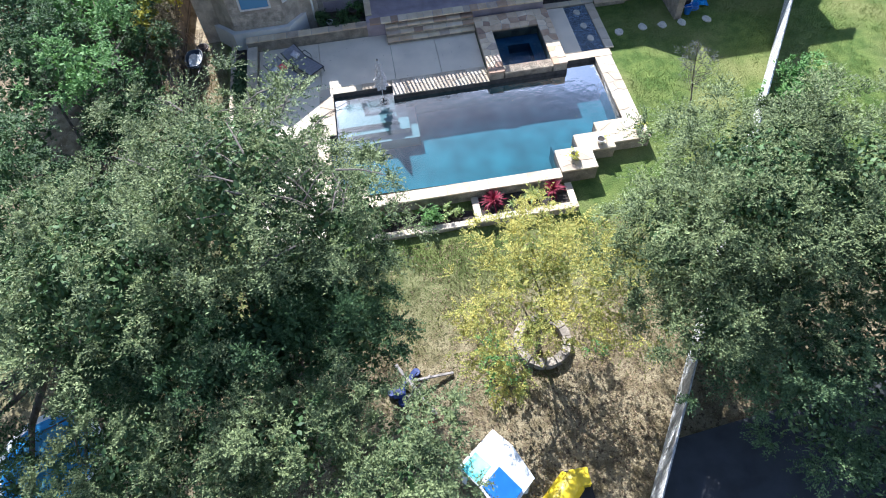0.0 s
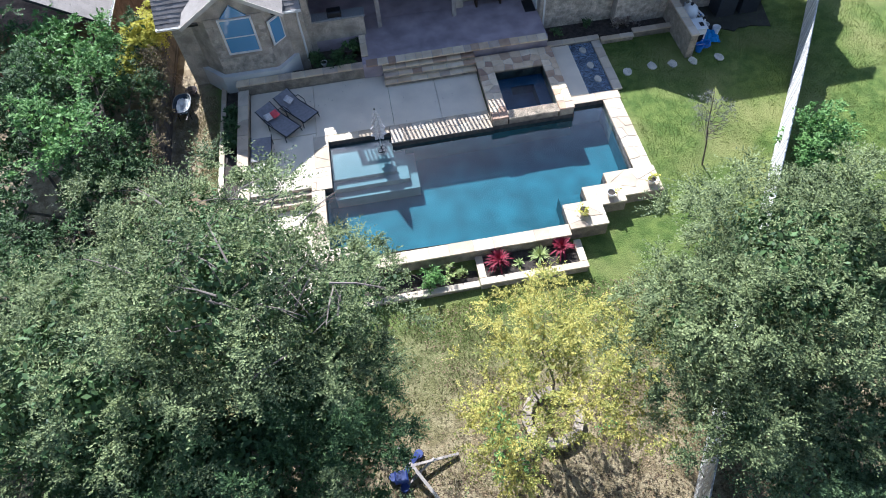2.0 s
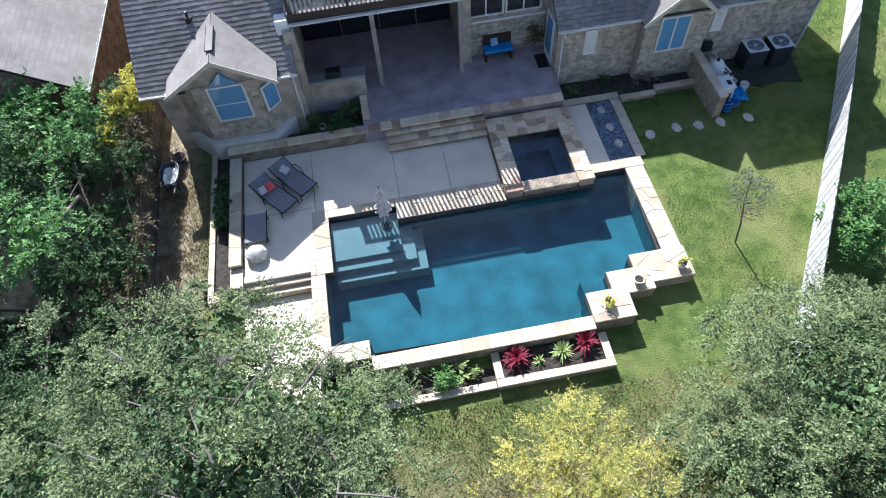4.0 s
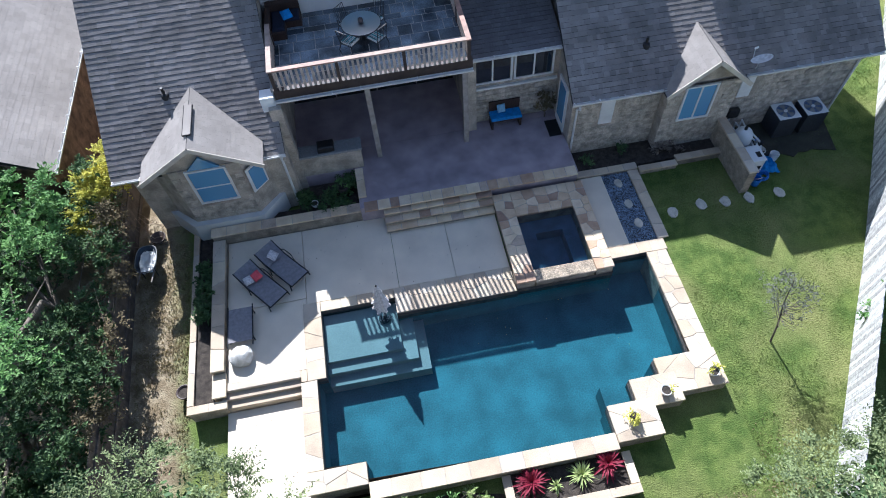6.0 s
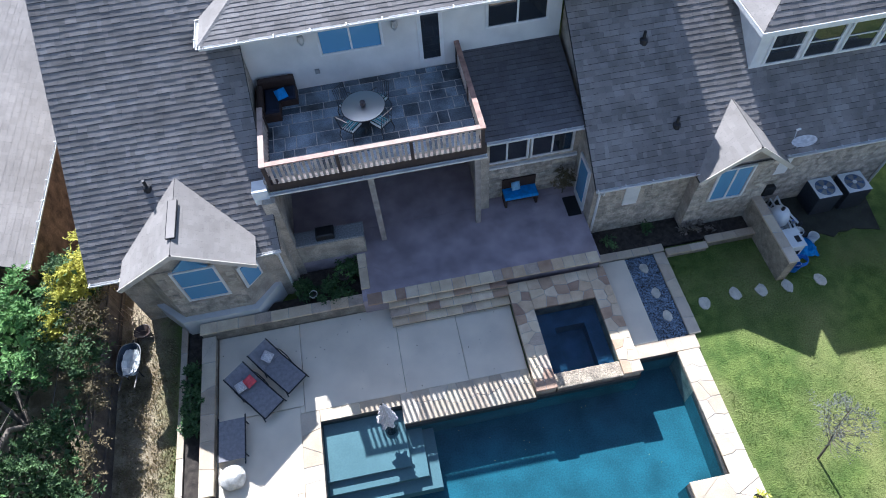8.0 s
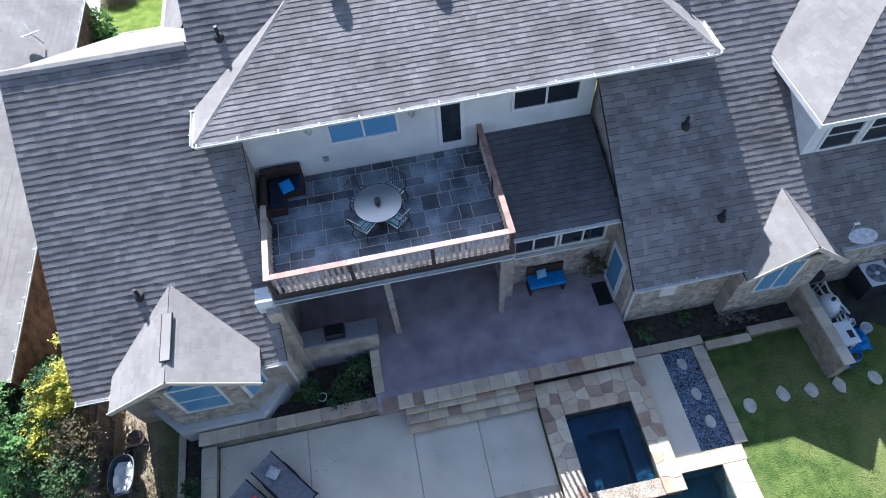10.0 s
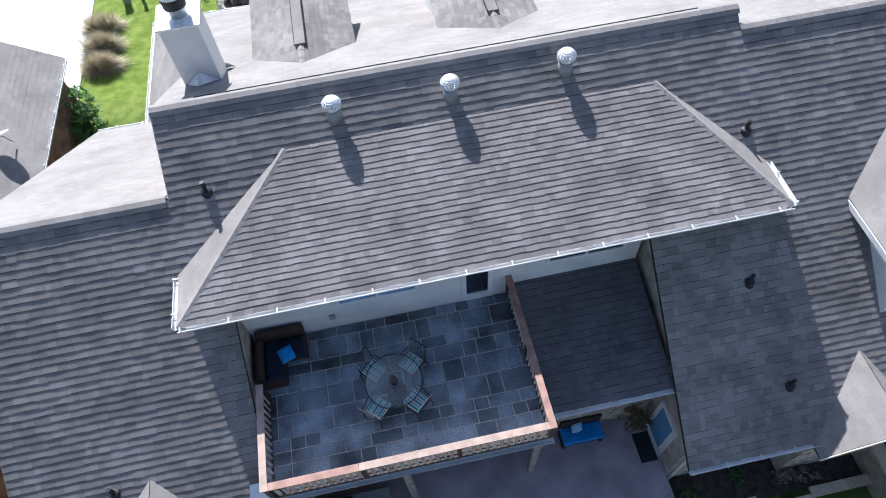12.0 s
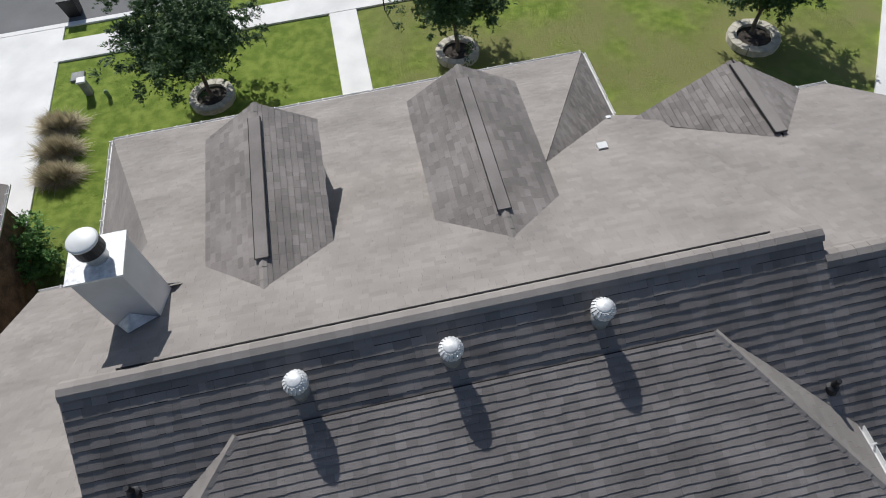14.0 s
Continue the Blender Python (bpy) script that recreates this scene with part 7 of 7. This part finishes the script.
scatter("back_grass", "mixed green and dry grass at the yard's edge", "grass", M_BLADE, 45000, (-1, 12, -14, -6), .05, 202, False, patchy)
scatter("dry_grass", "dry tan grass tufts in the back yard", "grass", M_DRYBLADE, 80000, (-6.4, 14, -21, -6), .055, 203, False, patchy)
scatter("side_grass", "dry grass along the side fence", "grass", M_DRYBLADE, 16000, (-6.4, -4.5, -7, 4), .06, 204, False, lambda x, y, r: patchy(x, y, r + .15))
scatter("leaf_litter", "fallen brown oak leaves in the back yard", "leaves", M_LITTER, 42000, (-7, 14, -21, -8), .06, 205, True, lambda x, y, r: patchy(x + 9, y, r))
M_FBLADE = leaf_material("front lawn blade", (.16, .22, .035), (.29, .35, .075), .7, .3)
scatter("front_grass", "short grass tufts over the front lawn", "grass", M_FBLADE, 110000, (-9, 27, 26, 38), .032, 206, False, lambda x, y, r: patchy(x, y, r) and not 3.9 < x < 5.35 and not 34.9 < y < 36.8 and x > -9.0 and y < 37.7)
debris = Shape()
rnd_d = random.Random(321)
for k in range(90):
    x, y = rnd_d.uniform(-3, 6.4), rnd_d.uniform(.5, 3.3)
    if k > 55:
        x, y = rnd_d.uniform(-3.2, -.9), rnd_d.uniform(-6.5, -2.9)
    z = .006 if y > 0 else -.544
    a, h = rnd_d.uniform(0, math.tau), rnd_d.uniform(.02, .06)
    c, d = math.cos(a), math.sin(a)
    debris.add([(x, y, z), (x + c * h * .5 - d * h * .3, y + d * h * .5 + c * h * .3, z + .012), (x + c * h, y + d * h, z), (x + c * h * .5 + d * h * .3, y + d * h * .5 - c * h * .3, z + .004)], [(0, 1, 2, 3)])
floating = Shape()
for k in range(14):
    x, y = rnd_d.uniform(3.6, 11.0), rnd_d.uniform(-3.2, -.9)
    a, h = rnd_d.uniform(0, math.tau), rnd_d.uniform(.02, .045)
    c, d = math.cos(a), math.sin(a)
    floating.add([(x, y, WATER + .004), (x + c * h * .5 - d * h * .3, y + d * h * .5 + c * h * .3, WATER + .008), (x + c * h, y + d * h, WATER + .004), (x + c * h * .5 + d * h * .3, y + d * h * .5 - c * h * .3, WATER + .005)], [(0, 1, 2, 3)])
solo("floating_leaves", floating, M_SPIKE, "pale fallen leaves floating on the pool", "leaves", kind="stuff")
solo("deck_leaves", debris, M_LITTER, "a few fallen leaves on the pool deck", "leaves", kind="stuff")


# ---- cut stone facing of the garden walls ----
def stone_face(parent, x0, x1, y, z0, z1, holes=(), singles=300, seed=5):
    """Ashlar blocks laid in uneven courses on a wall that faces the garden."""
    rnd = random.Random(seed)
    rest = Shape()
    count, z = 0, z0
    while z < z1 - .05:
        h = min(rnd.choice((.12, .15, .19, .24)), z1 - z)
        x = x0
        while x < x1 - .05:
            w = min(rnd.uniform(.22, .62), x1 - x)
            if x1 - x - w < .1:
                w = x1 - x
            if not any(x + w > a and x < b and z + h > c and z < d for a, b, c, d in holes):
                t = rnd.uniform(.012, .032)
                j = .006
                q = [(x + j, z + j), (x + w - j, z + j), (x + w - j, z + h - j), (x + j, z + h - j)]
                c = .012
                i = [(x + j + c, z + j + c), (x + w - j - c, z + j + c), (x + w - j - c, z + h - j - c), (x + j + c, z + h - j - c)]
                v = [(a, y + .005, b) for a, b in q] + [(a, y - t * .6, b) for a, b in q] + [(a, y - t + rnd.uniform(-.004, .004), b) for a, b in i]
                f = [(8, 9, 10, 11)] + [(n + m, n + (m + 1) % 4, n + 4 + (m + 1) % 4, n + 4 + m) for n in (0, 4) for m in range(4)]
                if count < singles:
                    part("stone", Shape().add(v, f), M_ASHLAR, parent)
                    count += 1
                else:
                    rest.add(v, f)
            x += w
        z += h
    if rest.v:
        tagged(part("stones", rest, M_ASHLAR, parent), kind="stuff")


def of_house(name):
    return next(o for o in house.children if o.name.split(".")[0] == name)


stone_face(of_house("wall_south_east"), 10.2, 13.28, 4.9, -.1, 3.1, [(11.0, 11.6, 1.4, 2.65)], 160, 61)
stone_face(of_house("wall_south_east"), 15.97, 20.8, 4.9, -.1, 3.1, [(16.3, 16.9, 1.55, 2.75)], 120, 62)
stone_face(of_house("gable_bay_wall"), 13.3, 15.95, 4.45, -.1, 3.05, [(13.85, 15.15, 1.36, 3.1)], 200, 63)
stone_face(of_house("bay_wall"), -3.98, -1.72, 4.16, .78, 3.1, [(-3.52, -2.1, 1.68, 3.4)], 120, 64)
stone_face(of_house("wall_sunroom"), 6.78, 9.93, 6.7, .78, 2.4, [], 120, 65)
stone_face(of_house("wall_sunroom"), 6.78, 9.93, 6.7, 2.52, 4.2, [(6.66, 8.2, 2.65, 4.1), (8.2, 9.75, 2.65, 4.1)], 40, 66)
